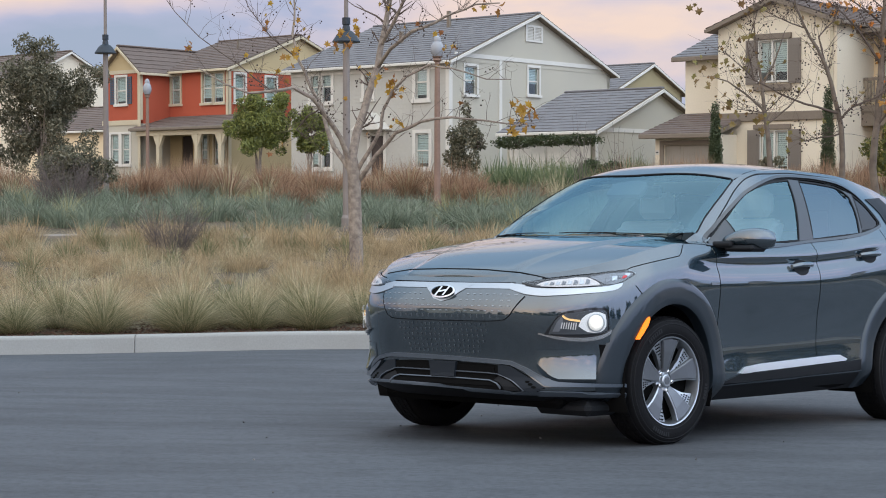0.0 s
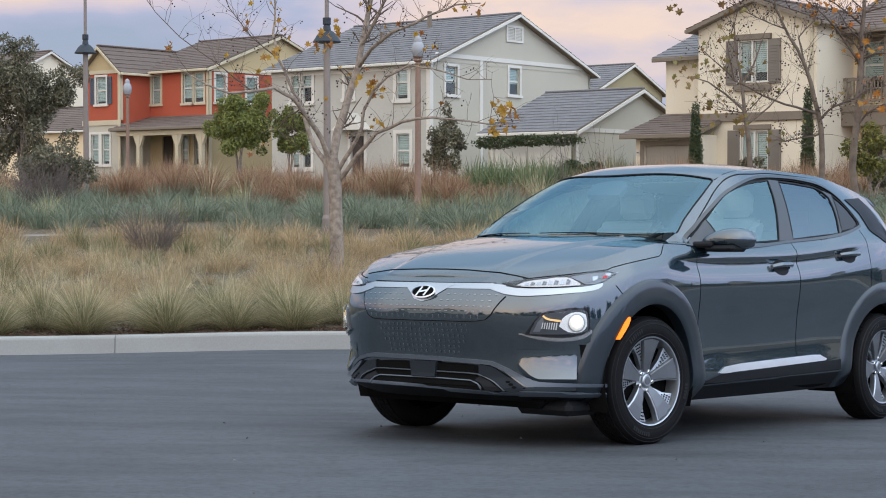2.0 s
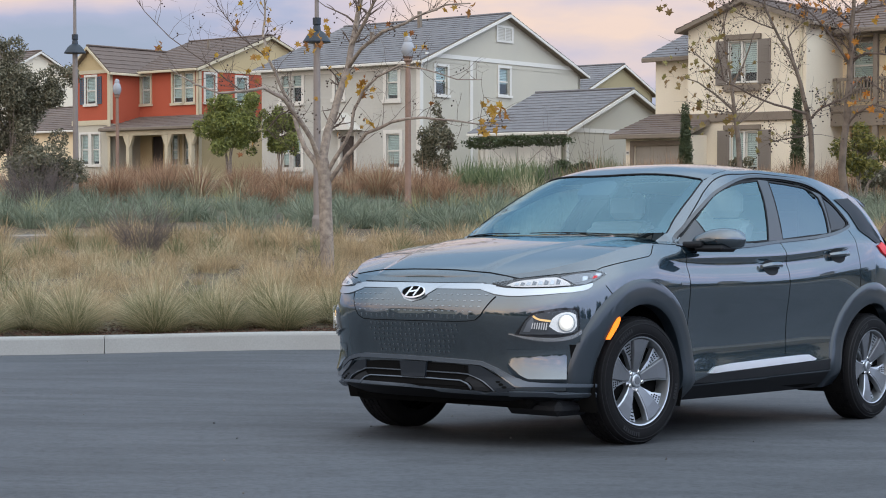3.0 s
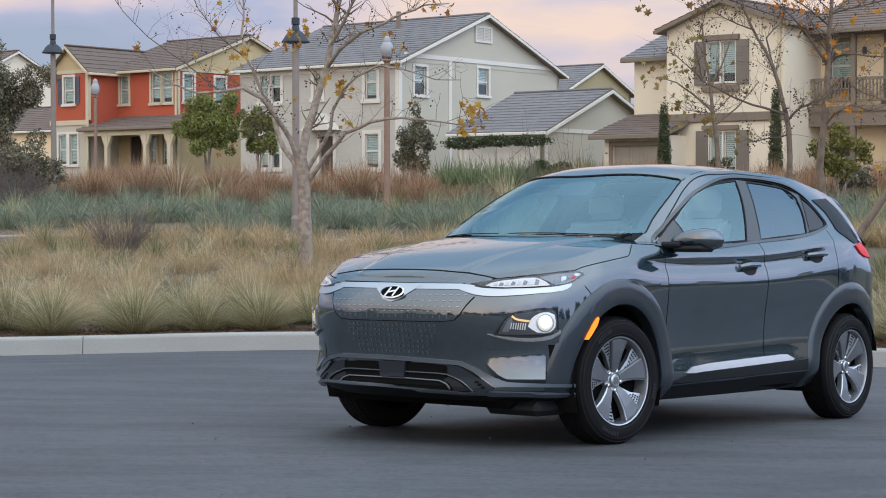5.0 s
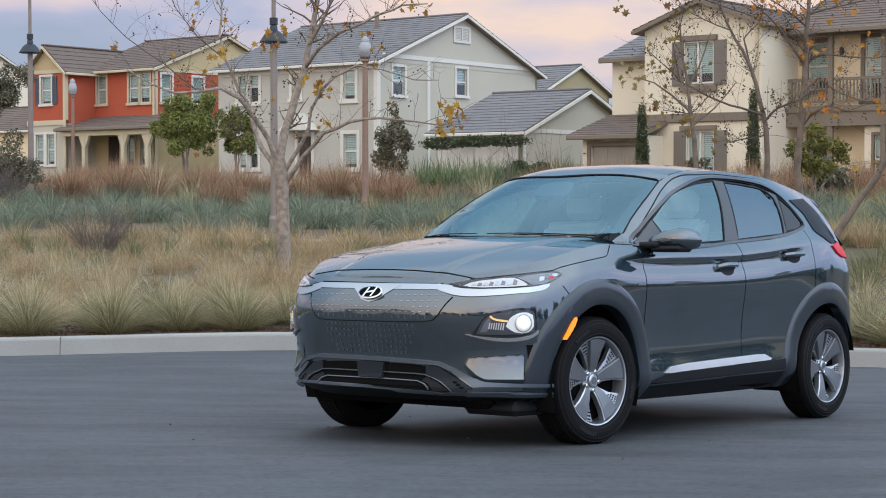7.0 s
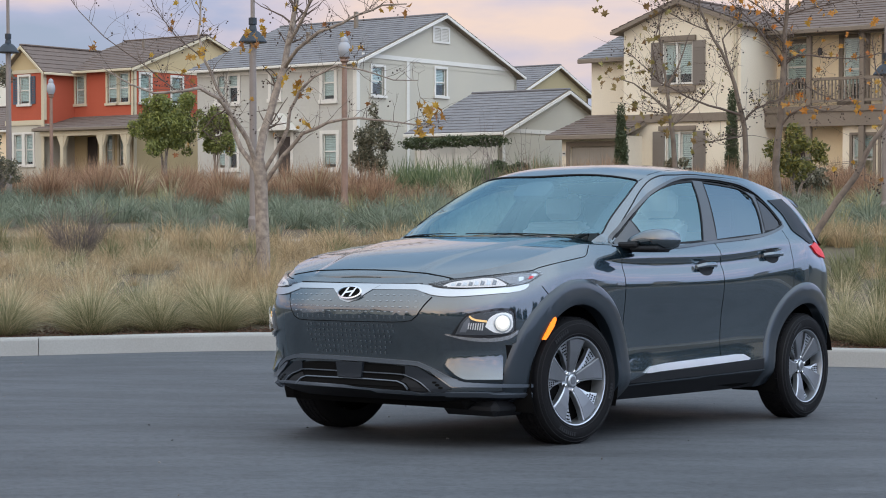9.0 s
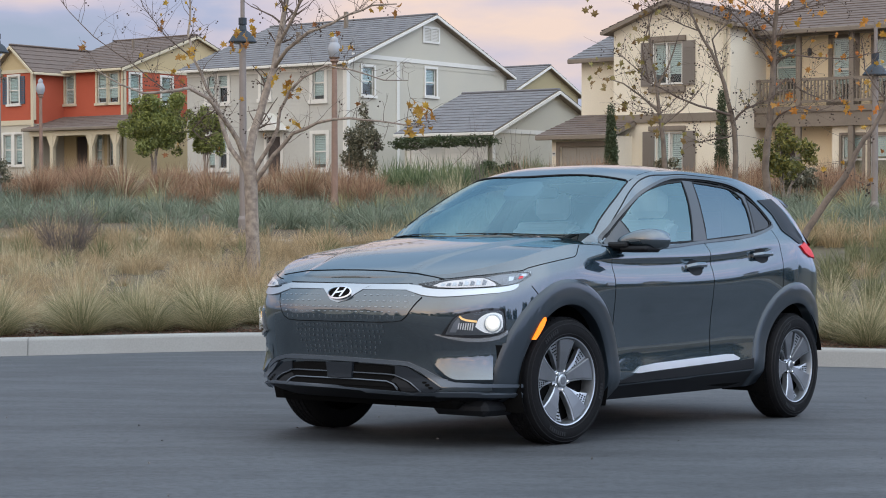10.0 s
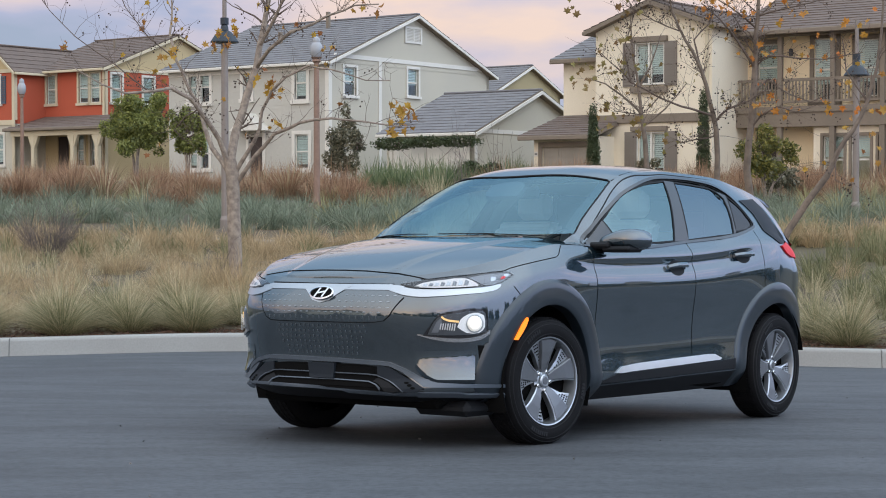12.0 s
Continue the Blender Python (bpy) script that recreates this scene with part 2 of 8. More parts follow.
M_BARK_DARK = mat("brown_bark", (0.215, 0.165, 0.125), 0.9, grain=0.4, grain_scale=40, stain=0.9, stain_scale=9, bump=0.4, color2=(0.10, 0.078, 0.062))
M_TWIG = mat("twig_bark", (0.13, 0.095, 0.075), 0.9, grain=0.3, grain_scale=25)
M_LEAF_GOLD = mat("gold_leaf", (0.56, 0.34, 0.05), 0.6, random_value=1.0, hue=(0.27, 0.09, 0.03), grain=0.2, thin=0.4)
M_LEAF_ORANGE = mat("orange_leaf", (0.62, 0.19, 0.03), 0.6, random_value=1.0, hue=(0.46, 0.27, 0.045), grain=0.2, thin=0.4)
M_LEAF_BROWN = mat("brown_leaf", (0.24, 0.135, 0.055), 0.7, random_value=1.0, hue=(0.26, 0.23, 0.06), grain=0.3, thin=0.3)
M_SEED = mat("seed_ball", (0.06, 0.04, 0.03), 0.9, grain=0.3)
M_LEAF_DARK = mat("dark_green_leaves", (0.062, 0.066, 0.036), 0.55, random_value=1.0, island=True, hue=(0.28, 0.25, 0.165), thin=0.25)
M_LEAF_CYPRESS = mat("cypress_green", (0.035, 0.055, 0.022), 0.6, random_value=0.9, island=True, hue=(0.10, 0.12, 0.05), thin=0.2)
M_LEAF_OLIVE = mat("olive_yellow_leaves", (0.30, 0.26, 0.06), 0.6, random_value=1.0, island=True, hue=(0.07, 0.09, 0.03), thin=0.3)
M_LEAF_GREEN = mat("green_leaves", (0.36, 0.37, 0.10), 0.55, random_value=0.95, island=True, hue=(0.09, 0.12, 0.04), thin=0.3)
M_GRASS_TAN = mat("tan_grass", (0.66, 0.49, 0.29), 0.75, random_value=1.0, island=True, hue=(0.23, 0.172, 0.090), thin=0.3)
M_GRASS_STRAW = mat("straw_grass", (0.80, 0.66, 0.44), 0.75, random_value=1.0, island=True, hue=(0.20, 0.205, 0.10), thin=0.3)
M_GRASS_BLUE = mat("blue_green_grass", (0.090, 0.122, 0.078), 0.75, random_value=1.0, island=True, hue=(0.31, 0.34, 0.24), thin=0.2)
M_GRASS_RUST = mat("rust_grass", (0.118, 0.055, 0.033), 0.75, random_value=1.0, island=True, hue=(0.53, 0.34, 0.205), thin=0.25)
M_GRASS_OLIVE = mat("olive_grass", (0.30, 0.27, 0.125), 0.75, random_value=1.0, island=True, hue=(0.47, 0.43, 0.235), thin=0.3)
M_REED = mat("green_reed", (0.055, 0.095, 0.038), 0.75, random_value=1.0, island=True, hue=(0.25, 0.28, 0.14), thin=0.3)
# ---------- building helpers ----------
def link_mesh(name, bm, material, parent=None, smooth=False):
    me = bpy.data.meshes.new(name)
    bm.normal_update()
    bm.to_mesh(me)
    bm.free()
    me.materials.append(material)
    if smooth:
        me.polygons.foreach_set("use_smooth", [True] * len(me.polygons))
        me.set_sharp_from_angle(angle=radians(38))
    ob = new(name, me)
    if parent:
        ob.parent = parent
    return ob


def part(name, bm, material, parent, label="", smooth=False):
    ob = link_mesh(name, bm, material, parent, smooth)
    if label:
        ob["label"] = label
    return ob


def thing(name, m, label, category, group="", kind=""):
    ob = new(name)
    ob.matrix_world = m
    ob.empty_display_size = 0.1
    return tagged(ob, label, category, group, kind)


def box(bm, x0, x1, y0, y1, z0, z1, m=None):
    v = [bm.verts.new(Vector(p) if m is None else m @ Vector(p)) for p in
         ((x0, y0, z0), (x1, y0, z0), (x1, y1, z0), (x0, y1, z0), (x0, y0, z1), (x1, y0, z1), (x1, y1, z1), (x0, y1, z1))]
    for f in ((3, 2, 1, 0), (4, 5, 6, 7), (0, 1, 5, 4), (1, 2, 6, 5), (2, 3, 7, 6), (3, 0, 4, 7)):
        bm.faces.new([v[i] for i in f])
    return v


def boxes(*spans, m=None, bevel=0.0):
    bm = bmesh.new()
    for s in spans:
        box(bm, *s, m=m)
    if bevel:
        bmesh.ops.bevel(bm, geom=bm.edges[:], offset=bevel, segments=1, affect="EDGES")
    return bm


def prism(bm, outline, d0, d1, m):
    """An upright outline in x and z, from y = d0 to d1, laid by m."""
    a = [bm.verts.new(m @ Vector((x, d0, z))) for x, z in outline]
    b = [bm.verts.new(m @ Vector((x, d1, z))) for x, z in outline]
    bm.faces.new(a)
    bm.faces.new(b[::-1])
    for i in range(len(a)):
        j = (i + 1) % len(a)
        bm.faces.new((a[j], a[i], b[i], b[j]))


def tube(bm, pts, radii, sides=8, cap=True):
    """A round limb along pts."""
    rings = []
    for i, p in enumerate(pts):
        p = Vector(p)
        d = (Vector(pts[min(i + 1, len(pts) - 1)]) - Vector(pts[max(i - 1, 0)])).normalized()
        s = d.cross(Vector((0.3, 0.9, 0.1))).normalized()
        u = s.cross(d)
        rings.append([bm.verts.new(p + radii[i] * (math.cos(a) * s + math.sin(a) * u)) for a in (2 * math.pi * k / sides for k in range(sides))])
    for r0, r1 in zip(rings, rings[1:]):
        for k in range(sides):
            bm.faces.new((r0[k], r0[(k + 1) % sides], r1[(k + 1) % sides], r1[k]))
    if cap:
        bm.faces.new(rings[0][::-1])
        bm.faces.new(rings[-1])


def lathe(bm, profile, centre=(0, 0, 0), sides=16, m=None):
    """Turns (radius, height) pairs about the upright axis."""
    rings = []
    for r, z in profile:
        ring = []
        for k in range(sides):
            a = 2 * math.pi * k / sides
            p = Vector((centre[0] + r * math.cos(a), centre[1] + r * math.sin(a), centre[2] + z))
            ring.append(bm.verts.new(p if m is None else m @ p))
        rings.append(ring)
    for r0, r1 in zip(rings, rings[1:]):
        for k in range(sides):
            bm.faces.new((r0[k], r0[(k + 1) % sides], r1[(k + 1) % sides], r1[k]))
    bm.faces.new(rings[0][::-1])
    bm.faces.new(rings[-1])


def raw_mesh(name, verts, faces, material, smooth=False):
    me = bpy.data.meshes.new(name)
    me.from_pydata([tuple(v) for v in verts], [], faces)
    me.materials.append(material)
    if smooth:
        me.polygons.foreach_set("use_smooth", [True] * len(me.polygons))
    me.update()
    return me


# ---------- the ground: a road that falls towards a curved kerb, then a planted slope up to the houses ----------
def kerb_y(x):
    u, c = min(abs(x + 0.3), 11.0), 0.034 if x > -0.3 else 0.028
    return 19.15 - c * u * u if u < 6 else 19.15 - c * 36 - 12 * c * (u - 6) + 1.2 * c * (u - 6) ** 2


def road_z(x, y):
    k = min(max((y - 12.0) / 7.0, 0.0), 1.0)
    near = min(max(y, -6.0), 30.0)
    far_x = min(max(x, -12.0), 12.0)
    return 0.466 - 0.0093 * far_x - 0.0511 * near + 0.10 * math.exp(-(((x + 1.2) / 3) ** 2)) * k * k * (3 - 2 * k)


KERB_H, KERB_W = 0.19, 0.16
BED = [(0.0, -0.03), (1.0, 0.02), (4.0, 0.16), (8.0, 0.42), (14.0, 0.86), (26.0, 1.42), (43.0, 1.85), (58.0, 2.35), (70.0, 2.5), (2000.0, 2.5)]


def bed_z(x, y):
    """Height of the planted slope behind the kerb."""
    ky = kerb_y(x)
    s = max(y - ky - KERB_W, 0.0)
    z0 = road_z(x, ky) + KERB_H
    k = min(s / 12.0, 1.0)
    base = z0 * (1 - k) - 0.44 * k
    rise = float(np.interp(s, [b[0] for b in BED], [b[1] for b in BED]))
    return base + rise + 0.05 * noise.noise((x * 0.35, y * 0.35, 0.0)) * min(s / 3.0, 1.0)


def sheet(name, xs, ys, height, material):
    verts = [(x, y, height(x, y)) for y in ys for x in xs]
    n = len(xs)
    faces = [(j * n + i, j * n + i + 1, (j + 1) * n + i + 1, (j + 1) * n + i) for j in range(len(ys) - 1) for i in range(n - 1)]
    return new(name, raw_mesh(name, verts, faces, material, True))


def build_ground():
    xs = [-900, -200, -60, -30, -20] + [-14 + 0.5 * i for i in range(57)] + [20, 30, 60, 200, 900]
    rows = [-900, -200, -60, -30, -15, -6] + list(range(-4, 14))
    verts, faces = [], []
    for x in xs:
        ky = kerb_y(x)
        col = [(x, y, road_z(x, y)) for y in rows if y < ky - 1.5]
        col += [(x, (13 if ky > 14.6 else ky - 2) * (1 - i / 12) + ky * i / 12, 0) for i in range(1, 13)]
        col = [(a, b, road_z(a, b)) for a, b, _ in col]
        verts.append(col)
    n = min(len(c) for c in verts)
    verts = [c[:1] * 0 + c[-n:] if len(c) > n else c for c in verts]
    for c in verts:
        c[0] = (c[0][0], -900, road_z(c[0][0], -900))
    flat = [p for c in verts for p in c]
    faces = [(i * n + j, (i + 1) * n + j, (i + 1) * n + j + 1, i * n + j + 1) for i in range(len(xs) - 1) for j in range(n - 1)]
    road = new("road", raw_mesh("road", flat, faces, M_ASPHALT, True))
    tagged(road, "dark grey worn asphalt road surface", "road", kind="structure")
    # planted bed
    steps = [0, 0.3, 0.7, 1.2, 2, 3, 4, 5, 6, 7, 8, 9, 10, 11, 12, 14, 16, 18, 20, 23, 26, 30, 35, 40, 46, 52, 58, 64, 70, 80, 120, 300, 1000]
    flat = []
    for x in xs:
        ky = kerb_y(x) + KERB_W - 0.01
        flat += [(x, ky + s, bed_z(x, ky + s) if s < 200 else 1.6) for s in steps]
    n = len(steps)
    faces = [(i * n + j, (i + 1) * n + j, (i + 1) * n + j + 1, i * n + j + 1) for i in range(len(xs) - 1) for j in range(n - 1)]
    g = new("ground", raw_mesh("ground", flat, faces, M_SOIL, True))
    tagged(g, "brown soil slope with mulch behind the kerb", "ground", kind="structure")


def build_kerb():
    kerb = thing("kerb", pose(0, 0, 0), "pale grey concrete kerb along the road edge", "kerb", kind="structure")
    joints = [-60, -40, -25, -17, -13.2, -10.2, -7.1, -4.04, -0.95, 2.1, 5.2, 8.3, 11.4, 14.5, 20, 30, 60]
    for a, b in zip(joints, joints[1:]):
        bm = bmesh.new()
        n = 12
        prev = None
        for i in range(n + 1):
            x = a + 0.004 + (b - a - 0.008) * i / n
            y = kerb_y(x)
            z = road_z(x, y)
            h = z + KERB_H
            # rolled top edge
            sec = [(y - 0.012, z - 0.1), (y, z + 0.02), (y + 0.012, h - 0.03), (y + 0.022, h - 0.01), (y + 0.045, h), (y + KERB_W, h), (y + KERB_W, z - 0.1)]
            ring = [bm.verts.new((x, p, q)) for p, q in sec]
            if prev:
                for k in range(len(ring) - 1):
                    bm.faces.new((prev[k], ring[k], ring[k + 1], prev[k + 1]))
            else:
                bm.faces.new(ring[::-1])
            prev = ring
        bm.faces.new(prev)
        part("kerb_stone", bm, M_CONCRETE, kerb, smooth=False)


build_ground()
build_kerb()


def build_path():
    bm = bmesh.new()
    pts = [(-14 + 0.5 * i, 33.0 + 0.02 * (-14 + 0.5 * i)) for i in range(57)]
    prev = None
    for x, y in pts:
        z = max(bed_z(x, y), bed_z(x, y + 1.3)) - 0.01
        ring = [bm.verts.new(p) for p in ((x, y, z - 0.15), (x, y, z), (x, y + 1.3, z + 0.01), (x, y + 1.3, z - 0.15))]
        if prev:
            for k in range(3):
                bm.faces.new((prev[k], ring[k], ring[k + 1], prev[k + 1]))
        prev = ring
    tagged(link_mesh("pavement", bm, M_PATH), "pale concrete footpath between the grasses", "footpath", kind="structure")


build_path()
# ---------- houses: all on one street grid, turned 38 degrees ----------
GRID = -38.0
RIGHT_FACE = pose(0, 0, 0, 0, 0, 90)


def wall(parent, m, length, z0, z1, holes, material, gable=None, thick=0.2):
    """A wall with real openings. Local x along it, outside towards -y. holes: (x0, x1, z0, z1). gable: (apex x, apex z)."""
    bm = bmesh.new()
    xs = sorted({0.0, length, *[h[0] for h in holes], *[h[1] for h in holes]})
    zs = sorted({z0, z1, *[h[2] for h in holes], *[h[3] for h in holes]})
    seen = {}

    def at(i, j, y):
        if (i, j, y) not in seen:
            seen[i, j, y] = bm.verts.new(m @ Vector((xs[i], y, zs[j])))
        return seen[i, j, y]

    nx, nz = len(xs) - 1, len(zs) - 1
    solid = lambda i, j: 0 <= i < nx and 0 <= j < nz and not any(h[0] < (xs[i] + xs[i + 1]) / 2 < h[1] and h[2] < (zs[j] + zs[j + 1]) / 2 < h[3] for h in holes)
    for i in range(nx):
        for j in range(nz):
            if not solid(i, j):
                continue
            for y in (0.0, thick):
                q = [at(i, j, y), at(i + 1, j, y), at(i + 1, j + 1, y), at(i, j + 1, y)]
                bm.faces.new(q if y == 0.0 else q[::-1])
            for di, dj, a, b in ((-1, 0, (i, j), (i, j + 1)), (1, 0, (i + 1, j + 1), (i + 1, j)), (0, -1, (i + 1, j), (i, j)), (0, 1, (i, j + 1), (i + 1, j + 1))):
                if not solid(i + di, j + dj):
                    bm.faces.new((at(*a, 0.0), at(*b, 0.0), at(*b, thick), at(*a, thick)))
    if gable:
        prism(bm, [(0, z1), (length, z1), gable], 0, thick, m)
        bmesh.ops.remove_doubles(bm, verts=bm.verts[:], dist=0.0005)
    return part("wall", bm, material, parent)


def window(parent, m, x0, x1, z0, z1, trim, sashes=1, blind=0.6, shutter=None, cross=True, border=0.11):
    """A sash window in a hole of the wall: casing, sashes, panes, a half-drawn blind."""
    bm = boxes((x0 - border, x0, -0.05, 0.12, z0 - border, z1 + border), (x1, x1 + border, -0.05, 0.12, z0 - border, z1 + border), (x0, x1, -0.05, 0.12, z1, z1 + border), m=m)
    w = part("window", bm, trim, parent)
    part("sill", boxes((x0 - border - 0.04, x1 + border + 0.04, -0.10, 0.12, z0 - border, z0), m=m), trim, w)
    n = sashes
    sw = (x1 - x0) / n
    for i in range(n):
        a, b, mid = x0 + i * sw, x0 + (i + 1) * sw, (z0 + z1) / 2
        f = 0.045
        spans = [(a, a + f, 0.05, 0.10, z0, z1), (b - f, b, 0.05, 0.10, z0, z1), (a + f, b - f, 0.05, 0.10, z0, z0 + f), (a + f, b - f, 0.05, 0.10, z1 - f, z1)]
        if cross:
            spans.append((a + f, b - f, 0.05, 0.10, mid - 0.03, mid + 0.03))
        part("sash", boxes(*spans, m=m), M_TRIM, w)
        part("pane", boxes((a + f, b - f, 0.07, 0.08, z0 + f, z1 - f), m=m), M_PANE, w).visible_shadow = False
        if blind:
            bm = bmesh.new()
            zb = z1 - (z1 - z0) * blind
            k = int((z1 - zb) / 0.07)
            for j in range(k):
                box(bm, a + 0.05, b - 0.05, 0.10, 0.112, z1 - 0.07 * (j + 1), z1 - 0.07 * j - 0.012, m=m)
            part("blind", bm, M_BLIND, w)
    # near-black board stands for the dim room behind the panes
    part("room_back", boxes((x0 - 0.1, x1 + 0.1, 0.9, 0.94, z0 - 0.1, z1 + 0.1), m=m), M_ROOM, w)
    if shutter:
        mt, sw2 = shutter
        for a in (x0 - border - sw2, x1 + border):
            bm = boxes((a, a + 0.05, -0.06, -0.002, z0, z1), (a + sw2 - 0.05, a + sw2, -0.06, -0.002, z0, z1), (a + 0.05, a + sw2 - 0.05, -0.06, -0.002, z0, z0 + 0.07),
                       (a + 0.05, a + sw2 - 0.05, -0.06, -0.002, z1 - 0.07, z1), m=m)
            sh = part("shutter", bm, mt, w)
            sl = bmesh.new()
            k = int((z1 - z0 - 0.14) / 0.085)
            for j in range(k):
                zz = z0 + 0.07 + 0.085 * j
                box(sl, a + 0.05, a + sw2 - 0.05, -0.05, -0.01, zz, zz + 0.06, m=m)
            louvres = part("louvres", sl, mt, sh)
            louvres["kind"] = "stuff"
    return w


def hole(x0, x1, z0, z1):
    return (x0, x1, z0, z1)


def slope(parent, m, width, run, pitch, material, course=0.34, tile=0.42, deck_material=None):
    """One roof slope. Local origin at the eave's left end; x along the eave, y inwards; courses of overlapping tiles on a deck."""
    tilt = m @ pose(0, 0, 0, math.degrees(pitch), 0, 0)
    r = part("roof", boxes((0, width, 0, run, -0.14, 0.0), m=tilt), deck_material or M_TRIM_BROWN, parent)
    bm = bmesh.new()
    rng = random.Random(int(width * 100 + run * 10))
    n, k = max(1, round(run / course)), max(1, round(width / tile))
    dl, dw = run / n, width / k
    for j in range(n):
        off = (j % 2) * dw * 0.5
        for i in range(k + 1):
            a, b = max(0, i * dw - off), min(width, (i + 1) * dw - off - 0.008)
            if b - a < 0.03:
                continue
            lift = 0.036 + rng.uniform(-0.006, 0.006)
            y0, y1 = j * dl - 0.03, (j + 1) * dl
            v = [bm.verts.new(tilt @ Vector(p)) for p in ((a, y0, 0.003), (b, y0, 0.003), (b, y0, lift), (a, y0, lift), (b, y1, 0.012), (a, y1, 0.012))]
            bm.faces.new((v[0], v[1], v[2], v[3]))
            bm.faces.new((v[3], v[2], v[4], v[5]))
    part("roof_tiles", bm, material, r)
    return r


def gable_roof(parent, m, length, span, rise, material, trim, over=0.4, eave=0.4, rake=True):
    """A ridge along local x above a block length long and span deep. m puts the block's near left corner at eave height."""
    pitch = math.atan2(rise, span / 2)
    run = (span / 2 + eave) / math.cos(pitch)
    drop = eave * math.tan(pitch)
    slope(parent, m @ pose(-over, -eave, -drop + 0.14, 0, 0, 0), length + 2 * over, run, pitch, material)
    slope(parent, m @ pose(length + over, span + eave, -drop + 0.14, 0, 0, 180), length + 2 * over, run, pitch, material)
    part("ridge", boxes((-over, length + over, span / 2 - 0.12, span / 2 + 0.12, rise + 0.12, rise + 0.21), m=m, bevel=0.03), material, parent)
    # fascia and gutter along both eaves, rake boards on both gables
    for ya, yb in ((-eave - 0.10, -eave), (span + eave, span + eave + 0.10)):
        part("gutter", boxes((-over, length + over, ya, yb, -drop + 0.00, -drop + 0.12), m=m, bevel=0.02), trim, parent)
    if rake:
        for x in (-over - 0.06, length + over):
            bm = bmesh.new()
            for s in (1, -1):
                y0, y1 = (-eave, span / 2) if s == 1 else (span + eave, span / 2)
                quad = [(y0, -drop - 0.02), (y1, rise - 0.02), (y1, rise + 0.10), (y0, -drop + 0.10)]
                a = [bm.verts.new(m @ Vector((x, y, z))) for y, z in quad]
                b = [bm.verts.new(m @ Vector((x + 0.06, y, z))) for y, z in quad]
                bm.faces.new(a)
                bm.faces.new(b[::-1])
                for i in range(4):
                    bm.faces.new((a[i], a[(i + 1) % 4], b[(i + 1) % 4], b[i]))
            part("rake_board", bm, trim, parent)


def closed_block(parent, x0, x1, y0, y1, z0, z1, material, left=True, back=True):
    """The plain walls away from the street."""
    spans = []
    if back:
        spans.append((x0, x1, y1 - 0.2, y1, z0, z1))
    if left:
        spans.append((x0, x0 + 0.2, y0 + 0.2, y1 - 0.2, z0, z1))
    part("wall", boxes(*spans), material, parent)
    # floors coloured near-black so that the inside looks unlit
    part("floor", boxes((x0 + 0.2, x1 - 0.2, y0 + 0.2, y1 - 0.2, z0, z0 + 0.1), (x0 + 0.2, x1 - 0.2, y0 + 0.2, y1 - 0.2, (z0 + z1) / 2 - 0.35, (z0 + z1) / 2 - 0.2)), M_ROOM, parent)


def post(parent, x, y, z0, z1, w, material, flare=True):
    bm = boxes((x - w / 2, x + w / 2, y - w / 2, y + w / 2, z0, z1), bevel=0.015)
    if flare:
        for s in (-1, 1):
            prism(bm, [(x + s * w / 2, z1 - 0.55), (x + s * (w / 2 + 0.26), z1), (x + s * w / 2, z1)][::s], y - w * 0.35, y + w * 0.35, Matrix())
    part("porch_post", bm, material, parent)


